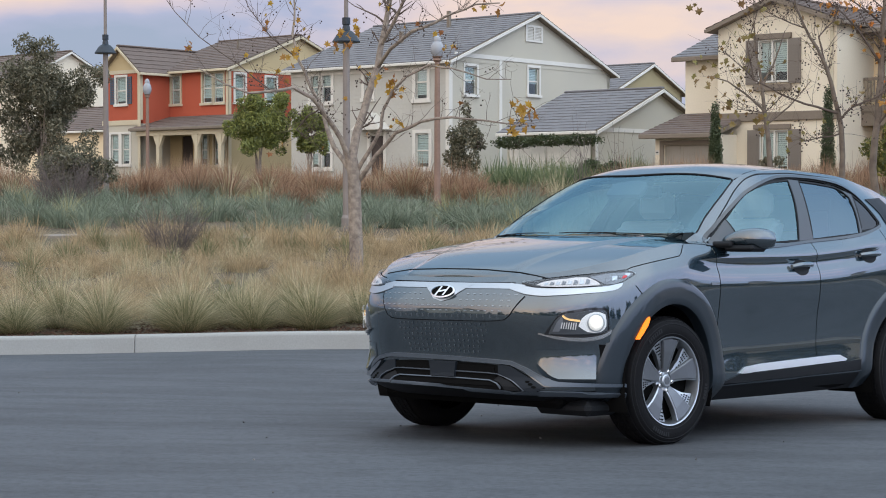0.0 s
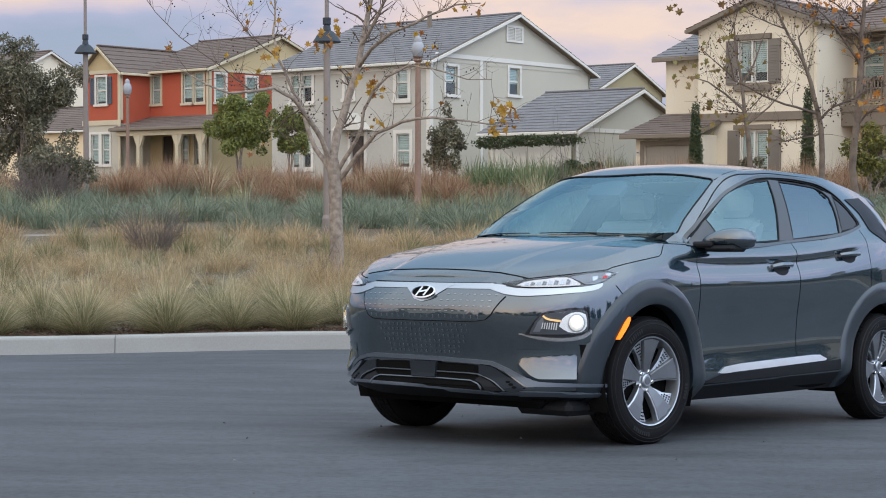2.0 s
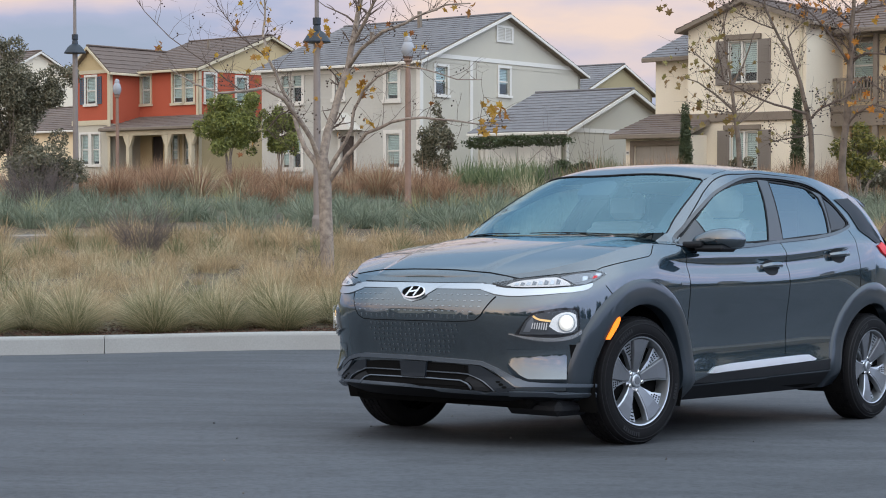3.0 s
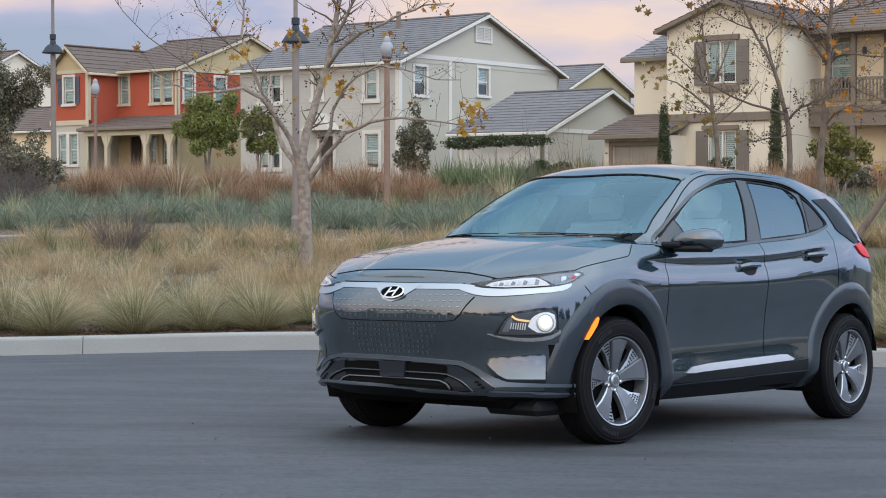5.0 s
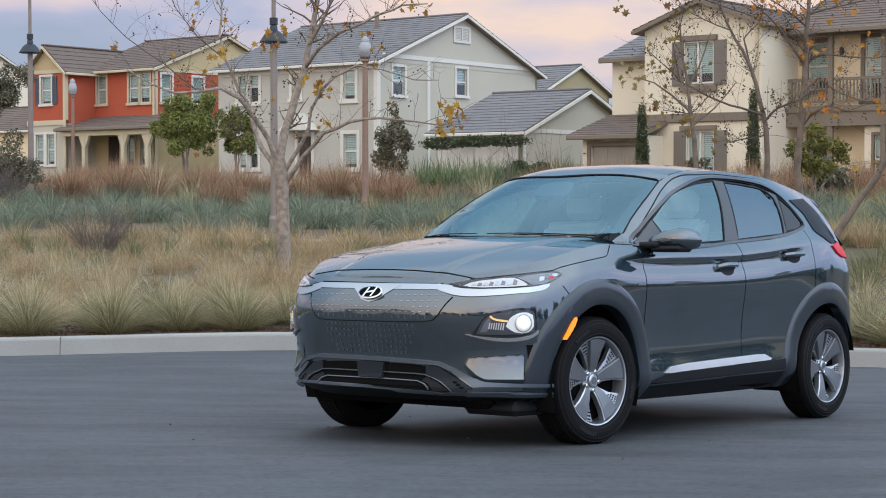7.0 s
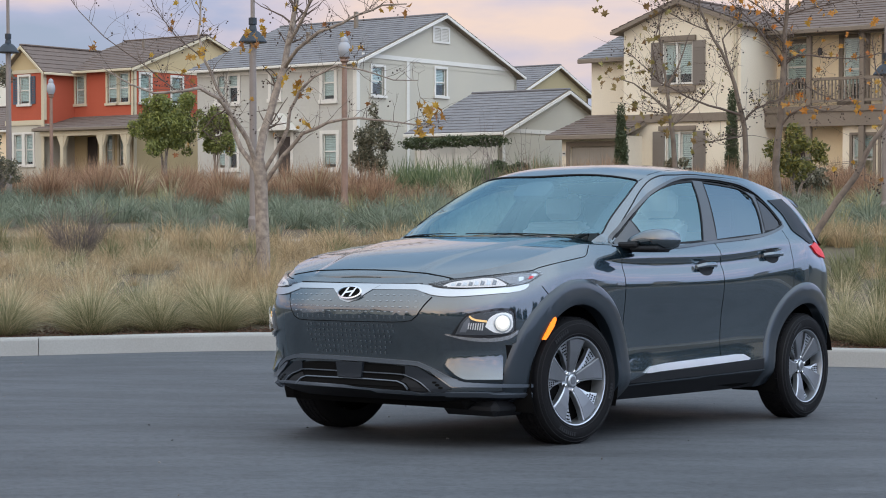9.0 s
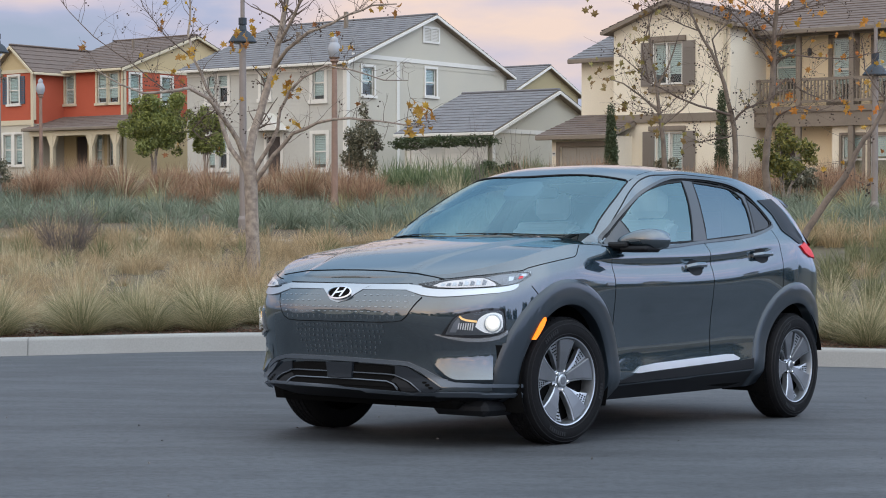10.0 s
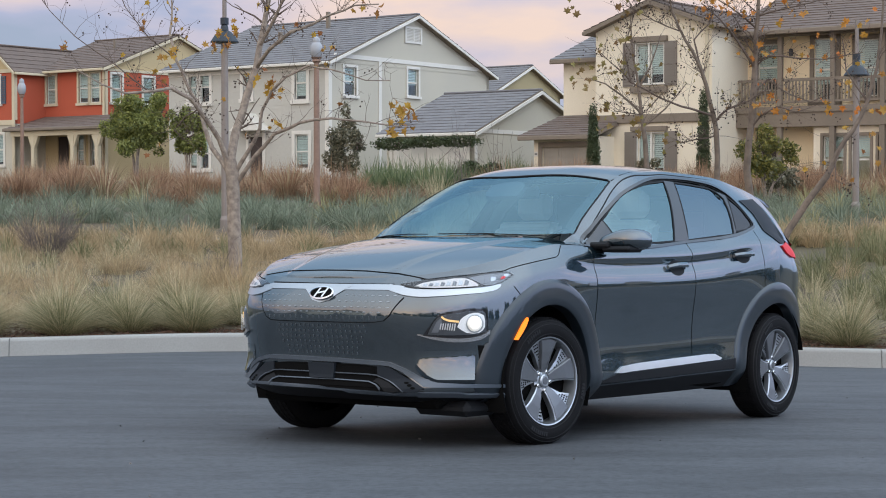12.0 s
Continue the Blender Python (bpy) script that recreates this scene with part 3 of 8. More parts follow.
def red_house():
    h = thing("house", pose(-13.45, 84.0, 0, 0, 0, GRID), "two-storey red and tan stucco house with a front porch", "house")
    z0, ze = 1.9, 7.39
    # front-gabled wing
    L = pose(-7.05, -1.93, 0)
    low = [hole(0.60, 1.20, 2.80, 4.30), hole(1.42, 2.02, 2.80, 4.30)]
    wall(h, L, 2.80, z0, 4.80, low, M_STUCCO_GREIGE)
    wall(h, L, 2.80, 4.80, ze, [hole(1.02, 1.78, 5.78, 7.12)], M_STUCCO_RED)
    bm = bmesh.new()
    prism(bm, [(0, ze), (2.80, ze), (1.40, ze + 1.12)], 0, 0.2, L)
    part("gable", bm, M_STUCCO_TAN, h)
    for t in ((-0.05, 2.85, -0.05, 0.0, ze - 0.12, ze + 0.06), (-0.05, 2.85, -0.05, 0.0, 4.74, 4.98), (2.67, 2.85, -0.052, 0.0, 1.9, 4.74), (2.67, 2.85, -0.052, 0.0, 4.98, ze - 0.12)):
        part("trim", boxes(t, m=L), M_TRIM_CREAM, h)
    window(h, L, 1.02, 1.78, 5.78, 7.12, M_TRIM, 1, 0.9, (M_SHUTTER_BLUE, 0.32))
    for a in low:
        window(h, L, *a, M_TRIM, 1, 0.9)
    R = pose(-4.25, -1.93, 0) @ RIGHT_FACE
    wall(h, R, 1.93, z0, 4.80, [], M_STUCCO_GREIGE)
    wall(h, R, 1.93, 4.80, ze, [], M_STUCCO_RED)
    part("trim", boxes((0.0, 0.14, -0.05, 0.0, 4.98, ze - 0.05), m=R), M_TRIM_CREAM, h)
    closed_block(h, -7.05, -4.25, -1.93, 8.0, z0, ze, M_STUCCO_TAN)
    gable_roof(h, pose(-4.25, -1.93, ze) @ pose(0, 0, 0, 0, 0, 90), 8.5, 2.80, 1.12, M_TILE_BROWN, M_TRIM_CREAM, 0.25, 0.3)
    # side-gabled main block
    B = pose(-4.32, 0, 0)
    up = [hole(0.20, 0.86, 5.80, 7.22), hole(2.50, 3.20, 5.78, 7.22), hole(3.28, 3.98, 5.78, 7.22)]
    lo = [hole(0.95, 1.75, 2.1, 4.2), hole(2.35, 2.85, 2.75, 4.25), hole(3.3, 4.1, 2.75, 4.25)]
    wall(h, B, 4.32, z0, 5.0, lo, M_STUCCO_TAN)
    wall(h, B, 4.32, 5.0, ze, up, M_STUCCO_RED)
    window(h, B, *up[0], M_TRIM_CREAM, 1, 0.95)
    window(h, B, 2.50, 3.20, 5.78, 7.22, M_TRIM_CREAM, 1, 0.85)
    window(h, B, 3.28, 3.98, 5.78, 7.22, M_TRIM_CREAM, 1, 0.85)
    window(h, B, *lo[1], M_TRIM_CREAM, 1, 0.8)
    window(h, B, *lo[2], M_TRIM_CREAM, 1, 0.8)
    part("door", boxes((0.97, 1.73, 0.06, 0.12, 2.1, 4.18), (1.1, 1.6, 0.045, 0.06, 3.3, 4.0), (1.1, 1.6, 0.045, 0.06, 2.3, 3.1), m=B), M_DOOR_DARK, h)
    A = pose(0, 0, 0) @ RIGHT_FACE
    ups = [hole(0.42, 1.08, 5.80, 7.15), hole(2.5, 3.2, 5.8, 7.1)]
    wall(h, A, 9.56, z0, 5.0, [], M_STUCCO_TAN)
    wall(h, A, 9.56, 5.0, ze, ups, M_STUCCO_RED)
    for u in ups:
        window(h, A, *u, M_TRIM, 1, 0.9)
    bm = bmesh.new()
    prism(bm, [(0, ze), (9.56, ze), (4.78, ze + 1.78)], 0, 0.2, A)
    part("gable", bm, M_STUCCO_TAN, h)
    part("trim", boxes((-0.05, 0.14, -0.05, 0.0, 1.9, ze - 0.1), (0.14, 9.5, -0.05, 0.0, ze - 0.1, ze + 0.02), m=A), M_TRIM_CREAM, h)
    part("trim", boxes((4.18, 4.37, -0.05, 0.0, 5.0, ze - 0.1), m=B), M_TRIM_CREAM, h)
    closed_block(h, -7.05, 0, 0, 9.56, z0, ze, M_STUCCO_TAN)
    gable_roof(h, pose(-5.6, 0, ze), 5.6, 9.56, 1.78, M_TILE_BROWN, M_TRIM_CREAM, 0.2, 0.3)
    # porch
    pf = -2.1
    slope(h, pose(-4.55, pf - 0.25, 4.52), 7.1, 2.45, radians(15.5), M_TILE_BROWN)
    part("porch_beam", boxes((-4.2, 2.45, pf - 0.12, pf + 0.12, 4.16, 4.44)), M_TRIM_CREAM, h)
    part("gutter", boxes((-4.55, 2.55, pf - 0.36, pf - 0.25, 4.40, 4.54), bevel=0.02), M_TRIM_BROWN, h)
    for x in (-2.65, 0.10, 1.75):
        post(h, x, pf, 1.9, 4.16, 0.22, M_TRIM_CREAM)
    part("porch_floor", boxes((-4.2, 2.5, pf - 0.2, 0, 1.7, 1.98)), M_CONCRETE, h)
    part("roof_vent", boxes((-2.6, -2.5, 3.0, 3.1, 8.5, 9.1)), M_TRIM_BROWN, h)


def greige_house():
    h = thing("house", pose(-2.42, 73.0, 0, 0, 0, GRID), "two-storey greige house with grey tile roof and attached garage", "house")
    z0, ze = 1.8, 6.89
    B = pose(-9.30, 0, 0)
    s = 9.30
    up = [hole(s - 8.05, s - 7.5, 5.42, 6.78), hole(s - 7.40, s - 6.8, 5.42, 6.78), hole(s - 4.80, s - 4.35, 5.5, 6.75), hole(s - 1.85, s - 1.2, 5.35, 6.8)]
    lo = [hole(s - 8.05, s - 7.5, 2.50, 3.85), hole(s - 7.40, s - 6.85, 2.50, 3.85), hole(s - 1.85, s - 1.1, 2.45, 3.90), hole(s - 4.45, s - 3.7, 2.0, 3.85)]
    wall(h, B, s, z0, ze, up + lo, M_SIDING_BLUE)
    for w in up + lo[:3]:
        window(h, B, *w, M_TRIM, 1, (0.9, 0.55, 0.8, 0.7)[int(w[0] * 7) % 4], border=0.16)
    part("door", boxes((s - 4.43, s - 3.72, 0.06, 0.12, 2.0, 3.83), (s - 4.3, s - 3.85, 0.045, 0.06, 3.0, 3.7), m=B), M_DOOR_DARK, h)
    bm = bmesh.new()
    prism(bm, [(s - 5.0, 4.1), (s - 3.2, 4.1), (s - 4.1, 4.85)], -0.7, 0.0, B)
    part("door_hood", bm, M_TRIM, h)
    part("trim", boxes((s - 4.62, s - 4.47, -0.05, 0, 1.9, 4.1), (s - 3.68, s - 3.53, -0.05, 0, 1.9, 4.1), (s - 0.16, s + 0.05, -0.05, 0, 1.8, ze - 0.3), (0, s, -0.04, 0, ze - 0.3, ze - 0.05), m=B), M_TRIM, h)
    # siding boards
    bm = bmesh.new()
    holes = up + lo
    z = z0
    while z < ze - 0.35:
        cuts = sorted((a - 0.17, b + 0.17) for a, b, c, d in holes if c - 0.17 < z + 0.1 and d + 0.17 > z)
        x = 0.0
        for a, b in cuts + [(s - 0.17, s)]:
            if a > x + 0.02:
                v = [bm.verts.new(B @ Vector(p)) for p in ((x, -0.012, z), (a, -0.012, z), (a, -0.003, z + 0.16), (x, -0.003, z + 0.16), (x, -0.001, z), (a, -0.001, z))]
                bm.faces.new((v[0], v[1], v[2], v[3]))
                bm.faces.new((v[4], v[5], v[1], v[0]))
            x = max(x, b)
        z += 0.16
    part("siding", bm, M_SIDING_BLUE, h)
    A = RIGHT_FACE.copy()
    upa = [hole(1.0, 1.8, 5.55, 6.75), hole(5.42, 6.20, 5.72, 6.92)]
    wall(h, A, 11.74, z0, ze, upa, M_STUCCO_GREIGE, (5.87, ze + 2.29))
    for w in upa:
        window(h, A, *w, M_TRIM, 1, (0.75, 0.6, 0.9)[int(w[0] * 7) % 3])
    part("trim", boxes((0.35, 11.4, -0.04, 0, ze + 0.22, ze + 0.40), (3.34, 3.54, -0.04, 0, 1.8, ze + 0.22), (0.0, 0.16, -0.05, 0, 1.8, ze - 0.02), m=A), M_TRIM, h)
    v = part("gable_vent", boxes((5.20, 5.32, -0.06, 0, 8.05, 8.79), (6.32, 6.44, -0.06, 0, 8.05, 8.79), (5.32, 6.32, -0.06, 0, 8.05, 8.15), (5.32, 6.32, -0.06, 0, 8.69, 8.79), (5.78, 5.86, -0.06, 0, 8.15, 8.69), m=A), M_TRIM, h)
    bm = bmesh.new()
    for j in range(8):
        box(bm, 5.32, 6.32, -0.035, 0, 8.17 + 0.065 * j, 8.21 + 0.065 * j, m=A)
    part("slats", bm, M_TRIM, v)
    closed_block(h, -9.30, 0, 0, 11.74, z0, ze, M_STUCCO_GREIGE)
    gable_roof(h, pose(-9.30, 0, ze), 9.30, 11.74, 2.29, M_TILE_GREY, M_TRIM, 0.3, 0.3)
    part("roof_vent", boxes((-5.1, -4.95, 2.6, 2.75, 7.9, 8.6)), M_TRIM_BROWN, h)
    part("chimney_pipe", boxes((-4.0, -3.85, 4.6, 4.75, 8.6, 9.6)), M_TRIM_BROWN, h)
    # garage
    gz = 3.70
    G = pose(4.60, -1.95, 0)
    wall(h, G, 4.20, 1.6, gz, [hole(0.30, 3.85, 1.7, 3.32)], M_STUCCO_GREIGE)
    d = part("garage_door", boxes((0.30, 3.85, 0.02, 0.10, 1.7, 3.32), m=G), M_GARAGE_DOOR, h)
    for i in range(4):
        for j in range(4):
            part("panel", boxes((0.36 + 0.88 * i, 1.16 + 0.88 * i, 0.004, 0.02, 1.75 + 0.4 * j, 2.08 + 0.4 * j), m=G), M_GARAGE_DOOR, d)
    for t in ((0.15, 0.30, -0.04, 0.0, 1.6, 3.5), (3.85, 4.0, -0.04, 0, 1.6, 3.5), (0.30, 3.85, -0.04, 0, 3.32, 3.5)):
        part("trim", boxes(t, m=G), M_TRIM, h)
    GA = pose(8.80, -1.95, 0) @ RIGHT_FACE
    wall(h, GA, 8.5, 1.6, gz, [], M_STUCCO_GREIGE, (4.25, gz + 1.66))
    for t in ((0.35, 8.2, -0.04, 0, gz, gz + 0.16), (0.0, 0.14, -0.05, 0, 1.6, gz)):
        part("trim", boxes(t, m=GA), M_TRIM, h)
    closed_block(h, 4.60, 8.80, -1.95, 6.55, 1.6, gz, M_STUCCO_GREIGE)
    gable_roof(h, pose(4.60, -1.95, gz), 4.20, 8.5, 1.66, M_TILE_GREY, M_TRIM, 0.28, 0.3)


def cream_house():
    h = thing("house", pose(10.85, 58.0, 0, 0, 0, GRID), "two-storey cream stucco house with taupe shutters and balcony", "house")
    z0, ze = 1.5, 7.0
    B = pose(-4.52, 0, 0)
    up = [hole(1.62, 2.10, 5.12, 6.50), hole(2.16, 2.70, 5.12, 6.50)]
    lo = [hole(1.70, 2.20, 1.9, 3.45), hole(2.26, 2.72, 1.9, 3.45)]
    wall(h, B, 4.52, z0, ze, up + lo, M_STUCCO_CREAM, (2.26, ze + 0.83))
    for w in up + lo:
        window(h, B, *w, M_TRIM, 1, 0.8, border=0.03, cross=False)
    for ws, za, zb in ((up, 5.05, 6.55), (lo, 1.8, 3.5)):
        for a in (ws[0][0] - 0.50, ws[1][1] + 0.04):
            sh = part("shutter", boxes((a, a + 0.46, -0.07, 0, za, zb), m=B), M_SHUTTER_TAUPE, h)
            for j in range(int((zb - za - 0.1) / 0.1)):
                part("slat", boxes((a + 0.05, a + 0.41, -0.088, -0.07, za + 0.06 + 0.1 * j, za + 0.13 + 0.1 * j), m=B), M_SHUTTER_TAUPE, sh)
    for t in ((1.45, 2.85, -0.12, 0, 6.56, 6.74), (1.45, 2.85, -0.14, 0, 4.82, 5.03), (1.45, 2.85, -0.12, 0, 3.52, 3.68)):
        part("window_head", boxes(t, m=B), M_TRIM_BROWN, h)
    part("band", boxes((-0.1, 4.6, -0.10, 0, 3.80, 4.10), m=B, bevel=0.02), M_TRIM_BROWN, h)
    part("wall", boxes((-0.2, 0, 0.2, 8.0, z0, ze)), M_STUCCO_CREAM, h)
    closed_block(h, -4.52, 0, 0, 8.0, z0, ze, M_STUCCO_CREAM)
    gable_roof(h, pose(0, 0, ze) @ pose(0, 0, 0, 0, 0, 90), 8.0, 4.52, 0.83, M_TILE_BROWN, M_TRIM_BROWN, 0.3, 0.3)
    part("downpipe", boxes((-0.22, -0.12, -0.10, -0.01, 1.5, 6.9), bevel=0.02), M_TRIM_CREAM, h)
    # lower wing to the left, and a garage below it
    W = pose(-6.6, 1.2, 0)
    wall(h, W, 2.1, z0, 6.15, [hole(1.62, 1.85, 5.0, 6.0)], M_STUCCO_CREAM)
    window(h, W, 1.62, 1.85, 4.6, 5.95, M_TRIM, 1, 0, border=0.1)
    closed_block(h, -6.6, -4.5, 1.2, 7.0, z0, 6.15, M_STUCCO_CREAM)
    slope(h, pose(-6.9, 0.8, 6.20), 2.6, 4.2, radians(20), M_TILE_GREY)
    part("gutter", boxes((-6.9, -4.3, 0.70, 0.8, 6.04, 6.2), bevel=0.02), M_TRIM_BROWN, h)
    Gm = pose(-6.17, -1.4, 0)
    wall(h, Gm, 2.4, 1.4, 3.35, [hole(0.35, 2.27, 1.4, 3.0)], M_STUCCO_CREAM)
    d = part("garage_door", boxes((0.35, 2.27, 0.1, 0.15, 1.4, 3.0), m=Gm), M_GARAGE_TAUPE, h)
    for i in range(3):
        for j in range(4):
            part("panel", boxes((0.40 + 0.62 * i, 0.96 + 0.62 * i, 0.085, 0.1, 1.5 + 0.38 * j, 1.83 + 0.38 * j), m=Gm), M_GARAGE_TAUPE, d)
    part("trim", boxes((0.2, 2.4, -0.04, 0, 3.0, 3.16), m=Gm), M_TRIM_BROWN, h)
    part("trim", boxes((0.2, 0.35, -0.04, 0, 1.4, 3.0), m=Gm), M_TRIM_BROWN, h)
    plate = part("number_plate", boxes((0.02, 0.16, -0.02, 0, 2.68, 2.84), m=Gm), M_TRIM, h, "small white plate with dark marks")
    part("mark", boxes((0.045, 0.135, -0.024, -0.02, 2.74, 2.78), m=Gm), M_ROOM, plate)
    part("wall", boxes((-6.17, -5.97, -1.2, 1.2, 1.4, 3.35)), M_STUCCO_CREAM, h)
    part("wall", boxes((-3.97, -3.77, -1.2, 0.0, 1.4, 3.35)), M_STUCCO_CREAM, h)
    slope(h, pose(-6.55, -1.8, 3.38), 2.95, 2.9, radians(16), M_TILE_BROWN)
    part("gutter", boxes((-6.55, -3.6, -1.9, -1.8, 3.22, 3.38), bevel=0.02), M_TRIM_BROWN, h)
    # balcony range to the right
    y = 1.8
    wb = y + 0.85
    C = pose(0, wb, 0)
    up = [hole(0.38, 1.18, 4.9, 6.5), hole(2.45, 3.27, 4.5, 6.6), hole(3.97, 4.75, 4.6, 6.5), hole(5.6, 6.6, 4.9, 6.4)]
    lo = [hole(0.3, 1.1, 1.6, 3.4), hole(1.95, 2.68, 1.7, 3.3), hole(2.95, 3.6, 1.7, 3.3), hole(3.88, 4.5, 1.7, 3.3)]
    wall(h, C, 7.5, z0, ze + 0.1, up + lo[:1], M_STUCCO_WARM)
    for w in up:
        window(h, C, *w, M_TRIM_BROWN, 1, 0.75, border=0.14)
    # the ground floor comes forward under the balcony beside a deep porch
    F = pose(2.75, y + 0.18, 0)
    low = [hole(w[0] - 1.60, w[1] - 1.60, w[2], w[3]) for w in lo[1:]] + [hole(3.3, 4.1, 1.7, 3.3)]
    wall(h, F, 4.75, z0, 3.62, low, M_STUCCO_CREAM)
    for w in low:
        window(h, F, *w, M_TRIM_BROWN, 1, 0.45, border=0.09)
    part("wall", boxes((2.75, 2.95, y + 0.38, wb, z0, 3.62)), M_STUCCO_CREAM, h)
    part("door", boxes((0.32, 1.08, 0.08, 0.14, 1.6, 3.38), m=C), M_DOOR_DARK, h)
    closed_block(h, 0, 7.5, wb, wb + 6, z0, ze + 0.1, M_STUCCO_WARM)
    part("balcony_floor", boxes((-0.05, 7.5, y - 0.1, wb, 4.10, 4.30)), M_TRIM_BROWN, h)
    part("balcony_beam", boxes((-0.05, 7.5, y - 0.05, y + 0.15, 3.62, 4.10)), M_TRIM_BROWN, h)
    rail = part("railing", boxes((0.05, 7.5, y, y + 0.08, 5.14, 5.24), (0.05, 7.5, y + 0.01, y + 0.07, 4.42, 4.5)), M_TRIM_BROWN, h)
    i = 0
    x = 0.15
    while x < 7.4:
        part("baluster", boxes((x, x + 0.045, y + 0.02, y + 0.06, 4.5, 5.14)), M_TRIM_BROWN, rail)
        x += 0.125
    for px in (1.59, 3.48, 5.21, 7.0):
        part("balcony_post", boxes((px - 0.08, px + 0.08, y - 0.02, y + 0.14, 4.30, 6.65), (px - 0.09, px + 0.09, y - 0.03, y + 0.15, 1.5, 3.62), bevel=0.01), M_TRIM_BROWN, h)
    part("eave_beam", boxes((0.0, 7.5, y - 0.02, y + 0.16, 6.65, 6.9)), M_TRIM_BROWN, h)
    part("wall_lamp", boxes((1.58, 1.70, wb - 0.15, wb, 6.05, 6.3), bevel=0.03), M_LAMP_TEAL, h)
    slope(h, pose(-0.3, y - 0.35, 6.85), 8.0, 5.8, radians(20), M_TILE_BROWN)
    part("gutter", boxes((-0.3, 7.7, y - 0.46, y - 0.35, 6.70, 6.86), bevel=0.02), M_TRIM_BROWN, h)


def far_house(x, y, zr, length, span, rise, ze, material, tiles, label, turn=GRID):
    h = thing("house", pose(x, y, 0, 0, 0, turn), label, "house")
    wall(h, pose(-length, 0, 0), length, zr, ze, [], material)
    wall(h, RIGHT_FACE.copy(), span, zr, ze, [], material, (span / 2, ze + rise))
    closed_block(h, -length, 0, 0, span, zr, ze, material)
    gable_roof(h, pose(-length, 0, ze), length, span, rise, tiles, M_TRIM, 0.25, 0.3)
    return h


red_house()
greige_house()
cream_house()
far_house(5.95, 95.0, 2.0, 8.0, 6.5, 1.42, 7.02, M_STUCCO_OCHRE, M_TILE_GREY, "distant tan house with grey gable roof")
far_house(-28.7, 104.0, 2.0, 12.0, 6.0, 1.5, 8.45, M_STUCCO_CREAM, M_TILE_BROWN, "distant cream gabled house behind dark trees")
far_house(-21.5, 96.0, 2.0, 9.0, 7.0, 1.4, 4.9, M_STUCCO_WARM, M_TILE_BROWN, "low tan building with brown roof behind trees")
# ---------- the car: x forward from the front axle, y to its left, z up from the road ----------
from mathutils.bvhtree import BVHTree
from mathutils.geometry import tessellate_polygon

CAR = pose(0.179, 9.704, -0.032, 1.46, -2.59, -129.59)
M_PAINT = mat("grey_metallic_paint", (0.019, 0.029, 0.036), 0.30, 0.55, grain=0.08, grain_scale=900, coat=1.0)
M_PAINT.node_tree.nodes["Principled BSDF"].inputs["Coat IOR"].default_value = 2.25
M_PAINT.node_tree.nodes["Principled BSDF"].inputs["Coat Tint"].default_value = (0.66, 0.89, 1.0, 1)
M_BLACK_PLASTIC = mat("black_plastic", (0.014, 0.015, 0.017), 0.55, spec=0.14, grain=0.2, grain_scale=200)
M_GLOSS_BLACK = mat("gloss_black", (0.012, 0.012, 0.014), 0.12, coat=0.6)
M_SATIN = mat("satin_silver", (0.50, 0.53, 0.56), 0.36, 0.9, grain=0.05, grain_scale=300)
M_GREY_TRIM = mat("grey_metal_trim", (0.13, 0.155, 0.185), 0.42, 0.7, grain=0.05, grain_scale=300, coat=0.0)
M_CHROME = mat("chrome", (0.75, 0.76, 0.78), 0.08, 1.0, grain=0.03, grain_scale=200)
M_TYRE = mat("tyre_rubber", (0.009, 0.009, 0.010), 0.7, spec=0.12, grain=0.3, grain_scale=80, bump=0.2)
M_TYRE_MARK = mat("paler_rubber_marks", (0.020, 0.021, 0.023), 0.55, spec=0.2, grain=0.3, grain_scale=120)
M_RIM_GREY = mat("rim_grey", (0.20, 0.21, 0.225), 0.42, 0.75, coat=0.2, grain=0.05, grain_scale=200)
M_UNDER = mat("underbody", (0.008, 0.008, 0.008), 0.9, grain=0.2, spec=0.03)
M_WINDSHIELD = glass_mat("windshield_glass", (0.60, 0.78, 0.86), 0.0, 2.65, (0.58, 0.89, 1.0))
M_DOOR_GLASS = glass_mat("door_glass", (0.5, 0.62, 0.66), 0.0, 2.8, (0.66, 0.93, 0.97))
M_PRIVACY = glass_mat("privacy_glass", (0.10, 0.13, 0.16), 0.0, 2.7, (0.72, 0.90, 1.0))
M_LENS = glass_mat("lamp_lens", (0.93, 0.95, 0.97), 0.0, 1.35)
M_LED = glow_mat("led_glow", (1.0, 0.96, 0.88), 0.85)
M_LED_SOFT = glow_mat("led_halo", (0.86, 0.82, 0.74), 0.42)
# glow put into the bowl in place of lamp light it throws back
M_BOWL_GLOW = glow_mat("bowl_glow", (0.80, 0.79, 0.77), 0.13)
# faint glow for the LED line, and put into reflectors and fins as caught light
M_LED_REFLECTOR_GLOW = glow_mat("led_reflector_glow", (0.60, 0.58, 0.57), 0.10)
M_AMBER = glow_mat("amber_lamp", (1.0, 0.22, 0.01), 1.1)
M_TAIL = glow_mat("red_lens", (0.62, 0.010, 0.016), 0.14)
M_MIRROR_CAP = mat("mirror_cap_paint", (0.024, 0.025, 0.028), 0.30, coat=0.3, grain=0.05, grain_scale=300)
M_BRIGHT = mat("bright_moulding", (0.86, 0.87, 0.88), 0.30, 0.8, grain=0.05, grain_scale=300)
M_QUARTER = glass_mat("quarter_glass", (0.08, 0.09, 0.10), 0.0, 1.75, (1.0, 0.92, 0.9))
M_SEAT = mat("pale_seat", (0.60, 0.57, 0.52), 0.7, grain=0.15, grain_scale=60)
M_CABIN = mat("cabin_grey", (0.05, 0.052, 0.055), 0.75, grain=0.15, grain_scale=60)


